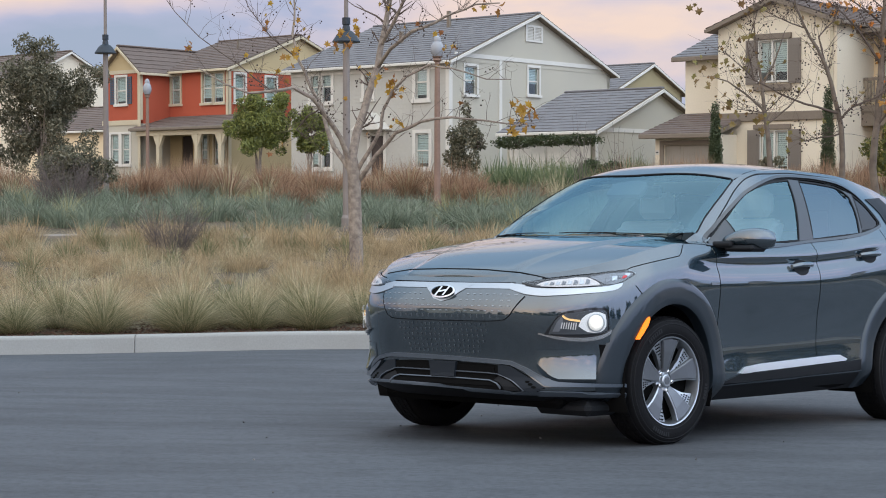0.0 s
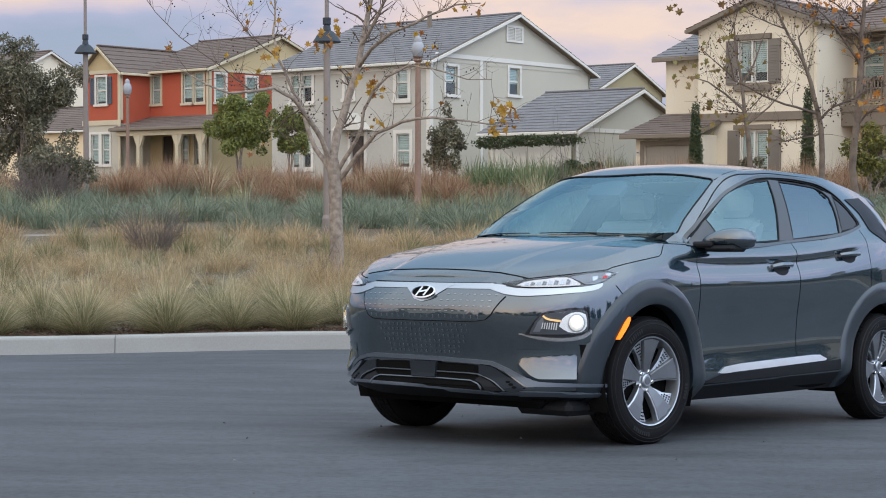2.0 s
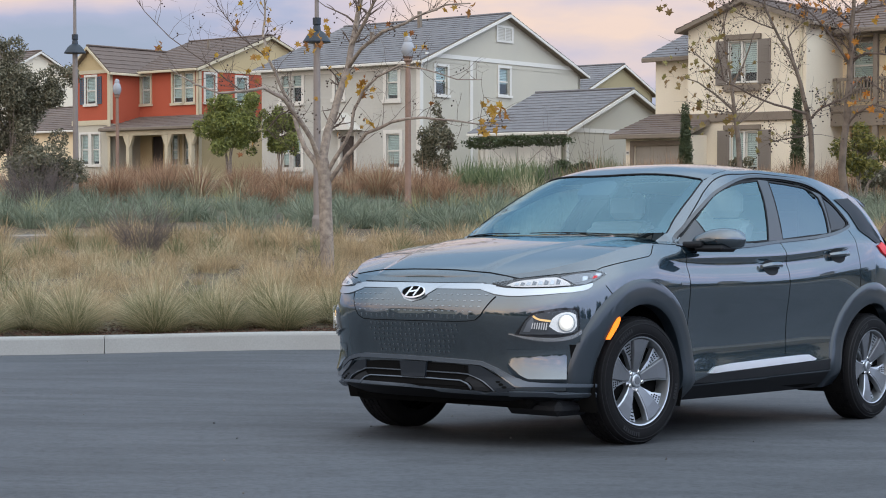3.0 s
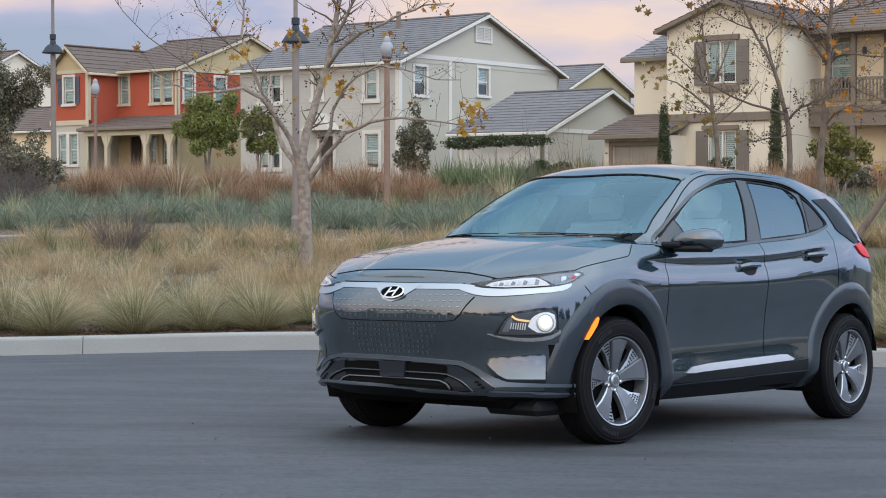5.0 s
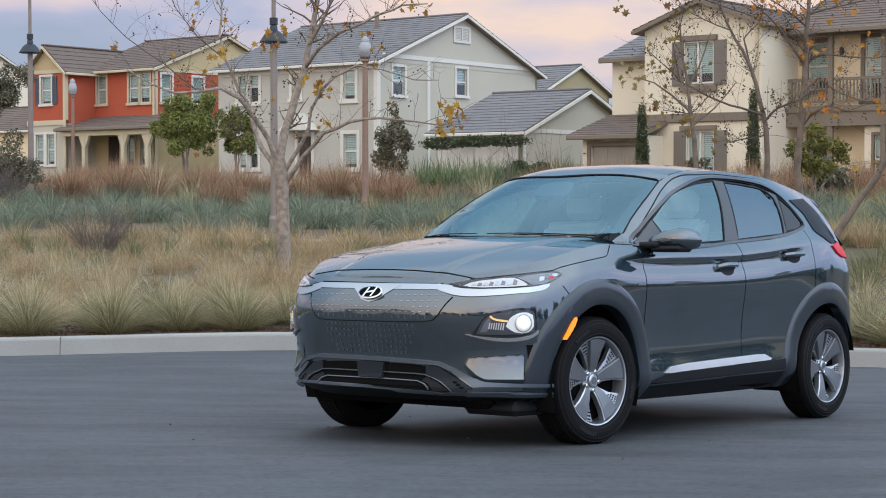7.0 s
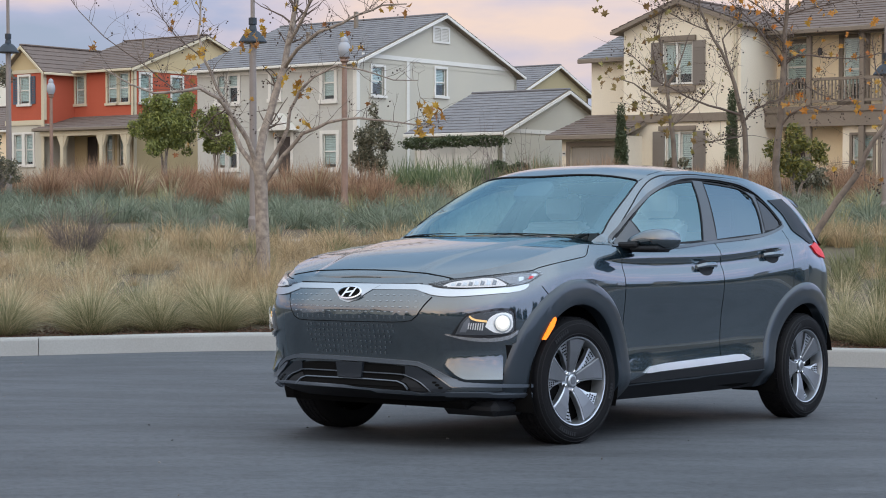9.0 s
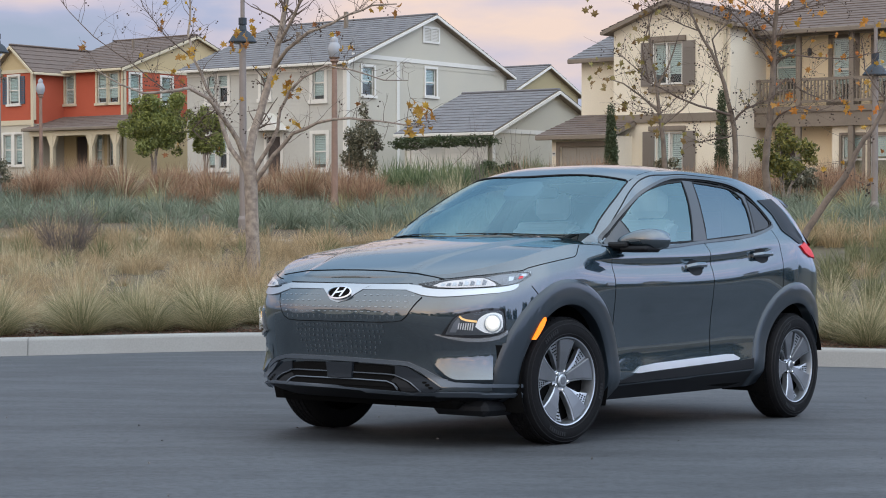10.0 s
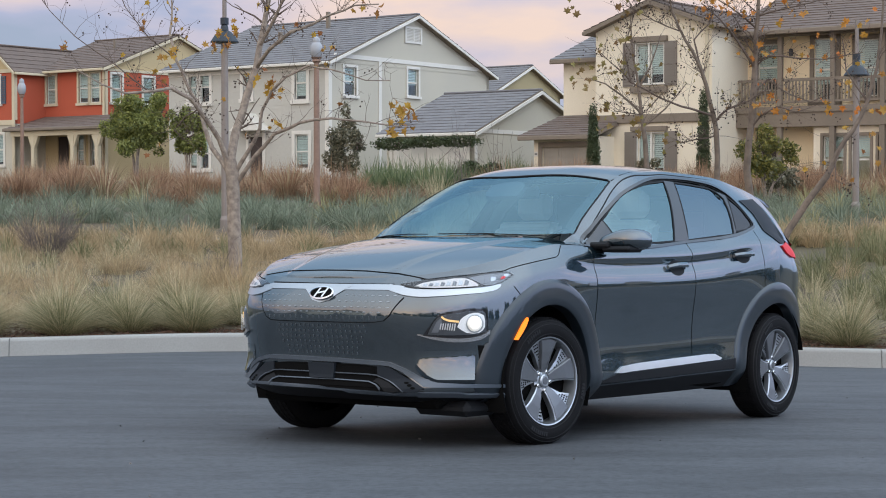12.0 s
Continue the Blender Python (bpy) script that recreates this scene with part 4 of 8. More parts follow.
def herm(*pts):
    """A smooth curve through (x, value) pairs that never overshoots."""
    p = sorted(pts)
    xs, ys = [a for a, _ in p], [b for _, b in p]
    d = [(ys[i + 1] - ys[i]) / (xs[i + 1] - xs[i]) for i in range(len(p) - 1)]
    s = [d[0]] + [0.0 if d[i] * d[i + 1] <= 0 else 2 * d[i] * d[i + 1] / (d[i] + d[i + 1]) for i in range(len(d) - 1)] + [d[-1]]

    def f(x):
        x = min(max(x, xs[0]), xs[-1])
        i = min(max(int(np.searchsorted(xs, x)) - 1, 0), len(d) - 1)
        h = xs[i + 1] - xs[i]
        u = (x - xs[i]) / h
        return (ys[i] * (1 + 2 * u) * (1 - u) ** 2 + s[i] * h * u * (1 - u) ** 2 + ys[i + 1] * u * u * (3 - 2 * u) - s[i + 1] * h * u * u * (1 - u))
    return f


belt_z = herm((-3.33, 0.99), (-3.1, 1.07), (-2.9, 1.14), (-2.6, 1.215), (-2.35, 1.195), (-1.9, 1.135), (-1.4, 1.095), (-0.5, 1.066), (-0.2, 1.062), (0.1, 1.022), (0.35, 0.966), (0.55, 0.913), (0.755, 0.862))
bottom_z = herm((-3.33, 0.43), (-3.0, 0.39), (-2.3, 0.22), (-0.4, 0.205), (0.3, 0.235), (0.84, 0.235))
half_w = herm((-2.95, 0.865), (-2.6, 0.900), (-2.15, 0.888), (-1.8, 0.880), (-0.8, 0.880), (-0.45, 0.888), (0.0, 0.902), (0.2, 0.905))
side_in = herm((0, 0.11), (0.07, 0.055), (0.11, 0.026), (0.17, 0.022), (0.22, 0.027), (0.30, 0.034), (0.36, 0.035), (0.5, 0.028), (0.66, 0.009), (0.736, 0.004), (0.80, 0.013), (0.865, 0.033), (0.885, 0.033), (0.905, 0.028), (0.93, 0.032), (0.96, 0.050), (1.0, 0.078))
fend_in = herm((0, 0.11), (0.08, 0.03), (0.2, 0.012), (0.5, 0.006), (0.72, 0.010), (0.84, 0.022), (0.93, 0.055), (1.0, 0.105))
nose_in = herm((0, 0.16), (0.05, 0.08), (0.10, 0.022), (0.2, 0.040), (0.34, 0.036), (0.55, 0.012), (0.68, 0.001), (0.74, 0.0), (0.80, 0.008), (0.88, 0.034), (0.95, 0.068), (1.0, 0.106))
tail_in = herm((0, 0.12), (0.1, 0.03), (0.35, 0.0), (0.6, 0.02), (0.85, 0.06), (1.0, 0.12))
roof_edge_y = herm((-0.45, 0.772), (-0.8, 0.690), (-1.1, 0.615), (-1.5, 0.585), (-2.2, 0.575), (-2.95, 0.555))
roof_edge_z = herm((-0.08, 1.105), (-0.45, 1.076), (-0.6, 1.178), (-0.8, 1.304), (-1.0, 1.418), (-1.15, 1.478), (-1.4, 1.524), (-1.7, 1.545), (-2.2, 1.542), (-2.7, 1.488), (-2.95, 1.442))
roof_mid_z = herm((-0.08, 1.105), (-0.3, 1.222), (-0.6, 1.370), (-0.9, 1.507), (-1.0, 1.538), (-1.2, 1.570), (-1.6, 1.594), (-2.2, 1.592), (-2.7, 1.544), (-2.95, 1.504))
pillar_w = herm((-0.08, 0.055), (-0.5, 0.055), (-0.7, 0.048), (-1.0, 0.032), (-1.3, 0.034), (-3.0, 0.050))
pillar_drop = herm((-0.45, 0.0), (-0.55, 0.018), (-1.0, 0.020), (-1.3, 0.0), (-3.0, 0.0))
hood_z = herm((0.755, 0.862), (0.70, 0.897), (0.60, 0.938), (0.4, 1.000), (0.1, 1.064), (-0.1, 1.098), (-0.3, 1.120))


def smooth01(u):
    u = min(max(u, 0.0), 1.0)
    return u * u * (3 - 2 * u)


def bell(x, c, w):
    return math.exp(-(((x - c) / w) ** 2))


def body_point(kind, u, t):
    """A point of the lower body. kind: nose (u: angle), side (u: x) or tail (u: angle); t: from the sill (0) to the belt (1)."""
    if kind == "nose":
        b = 0.905 - fend_in(t)
        x, y = 0.15 + (0.69 - nose_in(t)) * math.cos(u), b * math.sin(u) ** (2 / 3.3)
    elif kind == "side":
        k = min(bell(u, 0.05, 0.42) + bell(u, -2.6, 0.40) * 0.8 + (1 if u > 0.05 else 0), 1.0)
        x, y = u, half_w(u) - side_in(t) * (1 - k) - fend_in(t) * k
    else:
        k = 0.8 * bell(-2.85, -2.6, 0.40)
        b = half_w(-2.85) - side_in(t) * (1 - k) - fend_in(t) * k
        x, y = -2.85 - (0.50 - tail_in(t)) * math.cos(u), b * math.sin(u) ** (2 / 3.0)
    z0, z1 = bottom_z(x), belt_z(x)
    return Vector((x, y, z0 + (z1 - z0) * t))


def grid_mesh(name, rows, material, parent, keep=None, label="", sides=(1, -1)):
    """A skin over rows of points on the left half, mirrored to the right."""
    bm = bmesh.new()
    for s in sides:
        vs = [[bm.verts.new((p.x, p.y * s, p.z)) for p in row] for row in rows]
        for a, b in zip(vs, vs[1:]):
            for i in range(len(a) - 1):
                q = (a[i], a[i + 1], b[i + 1], b[i])
                c = sum((v.co for v in q), Vector()) / 4
                if keep and not keep(Vector((c.x, abs(c.y), c.z))):
                    continue
                try:
                    bm.faces.new(q if s == 1 else q[::-1])
                except ValueError:
                    pass
    bmesh.ops.remove_doubles(bm, verts=bm.verts[:], dist=0.0008)
    bmesh.ops.delete(bm, geom=[v for v in bm.verts if not v.link_faces], context="VERTS")
    bmesh.ops.recalc_face_normals(bm, faces=bm.faces[:])
    for v in bm.verts:
        if v.is_boundary and abs(v.co.y) > 0.5:
            for wx in (0.0, -2.6):
                r = math.hypot(v.co.x - wx, v.co.z - 0.334)
                if 0.345 < r < 0.46 and v.co.z > 0.24 and ARCHES:
                    v.co.x, v.co.z = wx + (v.co.x - wx) * 0.405 / r, 0.334 + (v.co.z - 0.334) * 0.405 / r
    return part(name, bm, material, parent, label, smooth=True)


ARCHES = True


def in_poly(px, pz, poly):
    c = False
    for (x0, z0), (x1, z1) in zip(poly, poly[1:] + poly[:1]):
        if (z0 > pz) != (z1 > pz) and px < (x1 - x0) * (pz - z0) / (z1 - z0) + x0:
            c = not c
    return c


def in_arch(p, r=0.405):
    return p.y > 0.5 and any(math.hypot(p.x - wx, p.z - 0.334) < r for wx in (0.0, -2.6))


# outlines seen square from the left side (back from the front axle, up)
def curve(poly, n=4, sharp=48):
    """A closed outline rounded between its points; turns sharper than that many degrees stay corners."""
    k = len(poly)
    P = [Vector(p) for p in poly]

    def tangent(i):
        a, b = P[i] - P[i - 1], P[(i + 1) % k] - P[i]
        if a.length < 1e-6 or b.length < 1e-6 or a.angle(b) > radians(sharp):
            return Vector((0.0, 0.0))
        return ((a / a.length + b / b.length) / 2)

    out = []
    for i in range(k):
        j = (i + 1) % k
        d = (P[j] - P[i]).length
        t0, t1 = tangent(i) * d, tangent(j) * d
        straight = (P[j] - P[i])
        t0, t1 = t0 if t0.length else straight, t1 if t1.length else straight
        for q in range(n):
            u = q / n
            out.append(tuple(P[i] * (1 + 2 * u) * (1 - u) ** 2 + t0 * u * (1 - u) ** 2 + P[j] * u * u * (3 - 2 * u) - t1 * u * u * (1 - u)))
    return out


FRONT_GLASS = curve([(0.739, 1.211), (0.885, 1.291), (1.118, 1.392), (1.361, 1.451), (1.60, 1.480), (1.564, 1.378), (1.492, 1.220), (1.438, 1.109), (1.212, 1.094), (0.80, 1.075)], 3)
REAR_GLASS = curve([(1.722, 1.479), (2.005, 1.470), (2.19, 1.446), (2.244, 1.401), (2.217, 1.298), (2.163, 1.170), (1.606, 1.120), (1.654, 1.294)], 3)
QUARTER_GLASS = curve([(2.304, 1.420), (2.388, 1.352), (2.445, 1.256), (2.43, 1.232), (2.205, 1.188), (2.238, 1.280)], 3)
B_PILLAR = [(1.60, 1.484), (1.722, 1.483), (1.654, 1.294), (1.606, 1.118), (1.438, 1.107), (1.492, 1.22), (1.564, 1.378)]
C_BAR = [(2.19, 1.450), (2.304, 1.424), (2.238, 1.28), (2.203, 1.186), (2.163, 1.168), (2.217, 1.298), (2.244, 1.401)]
SAIL = [(0.47, 1.062), (0.739, 1.213), (0.80, 1.073)]
SIDE_OPENING = curve([(0.435, 1.060), (0.696, 1.210), (0.997, 1.352), (1.215, 1.430), (1.470, 1.490), (1.722, 1.507), (2.042, 1.503), (2.238, 1.478), (2.350, 1.424), (2.413, 1.342), (2.462, 1.252), (2.452, 1.228), (2.400, 1.211), (2.161, 1.163), (1.471, 1.098), (1.190, 1.071), (0.79, 1.053)], 4)


def screen_front(y):
    return -0.10 - 0.40 * (min(abs(y), 0.74) / 0.74) ** 2


def screen_top(y):
    return -0.845 - 0.20 * (y / 0.58) ** 2


def in_screen(p):
    e = roof_edge_y(p.x) - pillar_w(p.x)
    return screen_top(p.y) < p.x < screen_front(p.y) and (p.y < e or p.x > -0.45)


def shell_rows():
    ts = [0, 0.03, 0.07, 0.09, 0.11, 0.14, 0.17, 0.20, 0.24, 0.28, 0.32, 0.36, 0.40, 0.44, 0.48, 0.52, 0.56, 0.60, 0.64, 0.67, 0.70, 0.72, 0.74, 0.76, 0.78, 0.80, 0.82, 0.84, 0.855, 0.865, 0.875, 0.885, 0.895, 0.905, 0.915, 0.925, 0.94, 0.96, 0.98, 1.0]
    nose = [[body_point("nose", math.pi / 2 * (i / 56) ** 1.0, t) for t in ts] for i in range(57)]
    xs = [0.15 - 0.02 * i for i in range(31)]
    side_a = [[body_point("side", x, t) for t in ts] for x in xs if x > -0.458] + [[body_point("side", -0.458, t) for t in ts]]
    door_f = [[body_point("side", -0.465 - (1.555 - 0.465) * i / 46, t) for t in ts] for i in range(47)]
    door_r = [[body_point("side", -1.562 - (2.42 - 1.562) * i / 36, t) for t in ts] for i in range(37)]
    quarter = [[body_point("side", -2.426 - (2.85 - 2.426) * i / 18, t) for t in ts] for i in range(19)]
    tail = [[body_point("tail", math.pi / 2 * (1 - i / 40), t) for t in ts] for i in range(41)]
    return ts, nose, side_a, door_f, door_r, quarter, tail


CANOPY = []


def build_shell(car):
    """Every painted panel; returns the panels for laying trim upon."""
    ts, nose, side_a, door_f, door_r, quarter, tail = shell_rows()
    sill = lambda p: p.z < 0.298 + 0.018 * (-0.465 - p.x) and -2.3 < p.x < -0.30
    out = lambda p: not in_arch(p)
    low = lambda p: p.z < 0.2965 and p.x > 0.1
    obs = []
    obs.append(grid_mesh("front_body", nose + side_a[1:], M_PAINT, car, lambda p: out(p) and not sill(p) and not low(p)))
    obs.append(grid_mesh("front_valance", nose + side_a[1:12], M_BLACK_PLASTIC, car, lambda p: out(p) and low(p)))
    for sd in ((1,), (-1,)):
        grid_mesh("front_door", door_f, M_PAINT, car, lambda p: out(p) and not sill(p), sides=sd)
        grid_mesh("rear_door", door_r, M_PAINT, car, lambda p: out(p) and not sill(p), sides=sd)
    obs.append(grid_mesh("rear_body", quarter + tail[1:], M_PAINT, car, lambda p: out(p) and not sill(p)))
    mid = side_a[-8:] + door_f + door_r
    for sd in ((1,), (-1,)):
        grid_mesh("sill", mid, M_BLACK_PLASTIC, car, lambda p: sill(p) and out(p), sides=sd)
    # bonnet, from the top edge to the middle
    edge = [r[-1] for r in nose] + [r[-1] for r in side_a[1:]] + [door_f[i][-1] for i in range(3)]
    rows = []
    for e in edge:
        row = []
        for k in range(61):
            r = k / 60
            y = e.y * (1 - r)
            zc = hood_z(e.x)
            z = e.z + (zc - e.z) * (1 - (1 - r) ** 2.4)
            # raised centre panel between two creases that open towards the screen
            w = 0.36 + 0.27 * min(max((0.62 - e.x) / 0.9, 0), 1) ** 1.3
            z += 0.010 * smooth01((w - y) / 0.065 + 0.5) * min(1.0, e.y / 0.5) * min(max(r * 8, 0), 1)
            row.append(Vector((e.x, y, z)))
        rows.append(row)
    bonnet_rows = rows
    obs.append(grid_mesh("bonnet", rows, M_PAINT, car, lambda p: p.x > screen_front(p.y) - 0.03))
    # roof and screen surround
    xs = [-0.08 - 0.0205 * i for i in range(141)]
    rows = []
    for x in xs:
        ye = roof_edge_y(x) if x < -0.45 else 0.772 * math.sqrt(max(-0.08 - x, 0) / 0.37)
        lip = min(pillar_w(x), 0.3 * ye)
        row = []
        for k in range(41):
            y = ye - lip * k / 4 if k <= 4 else (ye - lip) * (1 - (k - 4) / 36)
            z = roof_edge_z(x) + (roof_mid_z(x) - roof_edge_z(x)) * (1 - (y / max(ye, 1e-6)) ** 2.8)
            row.append(Vector((x, y, z - pillar_drop(x) * max(1 - k / 4, 0.0))))
        rows.append(row)
    obs.append(grid_mesh("roof", rows, M_PAINT, car, lambda p: not in_screen(p) and p.x < screen_front(p.y)))
    canopy = rows
    CANOPY.extend(rows)
    # pillars and window surround
    rows = []
    for i in range(126):
        x = -0.45 - 0.02 * i
        a = body_point("side", max(x, -2.85), 1.0) if x > -2.85 else Vector((x, 0.8 - 0.1 * (-2.85 - x), belt_z(x)))
        b = Vector((x, roof_edge_y(x), roof_edge_z(x) - pillar_drop(x)))
        rows.append([a + (b - a) * (k / 24) + Vector((0, 0.022 * math.sin(math.pi * k / 24), 0)) * min(1, (b.z - a.z) / 0.3) for k in range(25)])
    for sd in ((1,), (-1,)):
        grid_mesh("window_surround", rows, M_PAINT, car, lambda p: not in_poly(-p.x, p.z, SIDE_OPENING), sides=sd)
    uppers = rows
    # tailgate
    rows = []
    for k in range(21):
        a = canopy[-1][int(k * 2)]
        y = 0.79 * (1 - k / 20)
        b = Vector((-3.25 + 0.25 * (y / 0.79) ** 3, y, 1.03 + 0.09 * (y / 0.79) ** 2))
        rows.append([a + (b - a) * (j / 12) for j in range(13)])
    obs.append(grid_mesh("tailgate", rows, M_GLOSS_BLACK, car))
    rows = [[Vector((r[-1].x, r[-1].y * (1 - k / 8), r[-1].z)) for k in range(9)] for r in quarter[-6:] + tail[1:]]
    obs.append(grid_mesh("tail_deck", rows, M_PAINT, car))
    # full skins, with nothing cut out, to lay trim upon
    full = [nose + side_a[1:] + door_f + door_r + quarter + tail[1:], bonnet_rows, [r for r in canopy if r[0].x < -0.12], uppers]
    verts, faces = [], []
    for rows in full:
        base = len(verts)
        n = len(rows[0])
        verts += [p.copy() for r in rows for p in r]
        faces += [(base + i * n + j, base + i * n + j + 1, base + (i + 1) * n + j + 1, base + (i + 1) * n + j) for i in range(len(rows) - 1) for j in range(n - 1)]
    m = len(verts)
    verts += [Vector((v.x, -v.y, v.z)) for v in verts[:m]]
    faces += [tuple(m + i for i in f[::-1]) for f in faces]
    n = len(canopy[0])
    tv = [p for r in canopy for p in r]
    tf = [(i * n + j, i * n + j + 1, (i + 1) * n + j + 1, (i + 1) * n + j) for i in range(len(canopy) - 1) for j in range(n - 1)]
    k = len(tv)
    tf += [tuple(k + i for i in f[::-1]) for f in tf]
    tv = tv + [Vector((p.x, -p.y, p.z)) for p in tv]
    return obs, BVHTree.FromPolygons(verts, faces), BVHTree.FromPolygons(tv, tf)


def axes_of(azimuth):
    """Across, up and inward for a view of the car from azimuth degrees off its nose towards its left."""
    a = radians(azimuth)
    return Vector((-math.sin(a), math.cos(a), 0)), Vector((0, 0, 1)), Vector((-math.cos(a), -math.sin(a), 0))


def lay(tree, outline, azimuth, off=0.002, thick=0.004, cell=0.03):
    """A patch with the given outline (across, up), seen from azimuth, laid upon the skin and raised by off."""
    h, v, d = axes_of(azimuth)
    bm = bmesh.new()
    bm.faces.new([bm.verts.new((p[0], p[1], 0)) for p in outline])
    bmesh.ops.triangulate(bm, faces=bm.faces[:])
    lo = [min(p[i] for p in outline) for i in (0, 1)]
    hi = [max(p[i] for p in outline) for i in (0, 1)]
    for i, n in ((0, Vector((1, 0, 0))), (1, Vector((0, 1, 0)))):
        k = int((hi[i] - lo[i]) / cell)
        for j in range(1, k + 1):
            bmesh.ops.bisect_plane(bm, geom=bm.verts[:] + bm.edges[:] + bm.faces[:], plane_co=n * (lo[i] + (hi[i] - lo[i]) * j / (k + 1)), plane_no=n, dist=1e-6)
    norm = {}
    for x in bm.verts:
        o = h * x.co.x + v * x.co.y - d * 6
        hit, n, _, _ = tree.ray_cast(o, d)
        if hit is None:
            hit, n, _, _ = tree.find_nearest(o + d * 5.6)
        if n.dot(d) > 0:
            n = -n
        x.co, norm[x] = hit + n * off, n
    if thick:
        edges = [e for e in bm.edges if e.is_boundary]
        new_v = {x: bm.verts.new(x.co - norm[x] * thick) for e in edges for x in e.verts}
        for e in edges:
            a, b = e.verts
            f = e.link_faces[0]
            ls = [l.vert for l in f.loops]
            if ls[(ls.index(a) + 1) % len(ls)] == b:
                a, b = b, a
            bm.faces.new((a, b, new_v[b], new_v[a]))
    bmesh.ops.recalc_face_normals(bm, faces=bm.faces[:])
    return bm


def mirrored(bm):
    r = bm.copy()
    for v in r.verts:
        v.co.y = -v.co.y
    bmesh.ops.reverse_faces(r, faces=r.faces[:])
    return r


def ribbon(points, width, closed=False):
    """The outline of a band of even width along points."""
    n = len(points)
    left, right = [], []
    for i, (x, y) in enumerate(points):
        a = points[(i - 1) % n] if closed or i else points[i]
        b = points[(i + 1) % n] if closed or i < n - 1 else points[i]
        dx, dy = b[0] - a[0], b[1] - a[1]
        l = math.hypot(dx, dy) or 1
        left.append((x - dy / l * width / 2, y + dx / l * width / 2))
        right.append((x + dy / l * width / 2, y - dx / l * width / 2))
    return left, right


def bands(tree, points, width, azimuth, off, thick, closed=False, cell=0.04):
    """A ribbon laid upon the skin, piece by piece."""
    left, right = ribbon(points, width, closed)
    bm = bmesh.new()
    n = len(points)
    for i in range(n if closed else n - 1):
        j = (i + 1) % n
        b = lay(tree, [left[i], right[i], right[j], left[j]], azimuth, off, thick, cell)
        me = bpy.data.meshes.new("tmp")
        b.to_mesh(me)
        b.free()
        bm.from_mesh(me)
        bpy.data.meshes.remove(me)
    bmesh.ops.remove_doubles(bm, verts=bm.verts[:], dist=0.0005)
    return bm


def wheel(car, x, y, steer, flip, turn):
    m = pose(x, y, 0.334, 0, 0, steer + (180 if flip else 0)) @ pose(0, 0, 0, -90, 0, 0)
    # local z points outwards
    w = part("wheel", boxes((-0.02, 0.02, -0.02, 0.02, -0.1, 0.0), m=m), M_UNDER, car)
    bm = bmesh.new()
    prof = [(0.232, -0.105), (0.255, -0.112), (0.30, -0.108), (0.322, -0.092), (0.330, -0.075), (0.334, -0.04), (0.334, 0.04), (0.330, 0.075), (0.322, 0.092), (0.308, 0.103), (0.290, 0.108), (0.268, 0.110), (0.248, 0.106), (0.232, 0.098)]
    rings = []
    for r, z in prof:
        rings.append([bm.verts.new(m @ Vector((r * math.cos(a), r * math.sin(a), z))) for a in (2 * math.pi * k / 72 for k in range(72))])
    for r0, r1 in zip(rings, rings[1:]):
        for k in range(72):
            bm.faces.new((r0[k], r0[(k + 1) % 72], r1[(k + 1) % 72], r1[k]))
    # tread grooves
    part("tyre", bm, M_TYRE, w, smooth=True)
    tr = bmesh.new()
    for zc in (-0.055, -0.018, 0.018, 0.055):
        for k in range(60):
            a0, a1 = 2 * math.pi * (k + 0.08) / 60, 2 * math.pi * (k + 0.92) / 60
            v = [tr.verts.new(m @ Vector((r * math.cos(a), r * math.sin(a), z))) for r, a, z in ((0.3335, a0, zc - 0.014), (0.3335, a1, zc - 0.014), (0.3335, a1, zc + 0.014), (0.3335, a0, zc + 0.014), (0.338, a0, zc - 0.014), (0.338, a1, zc - 0.014), (0.338, a1, zc + 0.014), (0.338, a0, zc + 0.014))]
            for f in ((4, 5, 6, 7), (0, 1, 5, 4), (1, 2, 6, 5), (2, 3, 7, 6), (3, 0, 4, 7)):
                tr.faces.new([v[i] for i in f])
    tagged(part("tread", tr, M_TYRE, w), kind="stuff")
    # raised rings and blocks of lettering on the tyre wall
    bm = bmesh.new()
    for r, z in ((0.318, 0.0965), (0.300, 0.1055), (0.249, 0.1062)):
        rings = [[bm.verts.new(m @ Vector((q * math.cos(a), q * math.sin(a), z + dz))) for a in (2 * math.pi * k / 72 for k in range(72))] for q, dz in ((r - 0.003, -0.002), (r - 0.001, 0.0026), (r + 0.001, 0.0024), (r + 0.003, -0.003))]
        for r0, r1 in zip(rings, rings[1:]):
            for k in range(72):
                bm.faces.new((r0[k], r0[(k + 1) % 72], r1[(k + 1) % 72], r1[k]))
    part("tyre_ring", bm, M_TYRE_MARK, w, smooth=True)
    bm = bmesh.new()
    for start, n in ((58, 8), (-70, 7), (160, 5)):
        for k in range(n):
            box(bm, 0.268, 0.290, -0.006, 0.006, 0.1075, 0.1115, m=m @ pose(0, 0, 0, 0, 0, start + 3.6 * k))
    tagged(part("tyre_lettering", bm, M_TYRE_MARK, w), kind="stuff")
    bm = bmesh.new()
    lip = [(0.218, 0.02), (0.224, 0.085), (0.2275, 0.099), (0.2335, 0.101), (0.236, 0.092), (0.230, 0.02)]
    rings = [[bm.verts.new(m @ Vector((r * math.cos(a), r * math.sin(a), z))) for a in (2 * math.pi * k / 72 for k in range(72))] for r, z in lip]
    for r0, r1 in zip(rings, rings[1:]):
        for k in range(72):
            bm.faces.new((r0[k], r0[(k + 1) % 72], r1[(k + 1) % 72], r1[k]))
    part("rim", bm, M_SATIN, w, smooth=True)
    # near-black disc stands for the shade behind the spokes
    bm = bmesh.new()
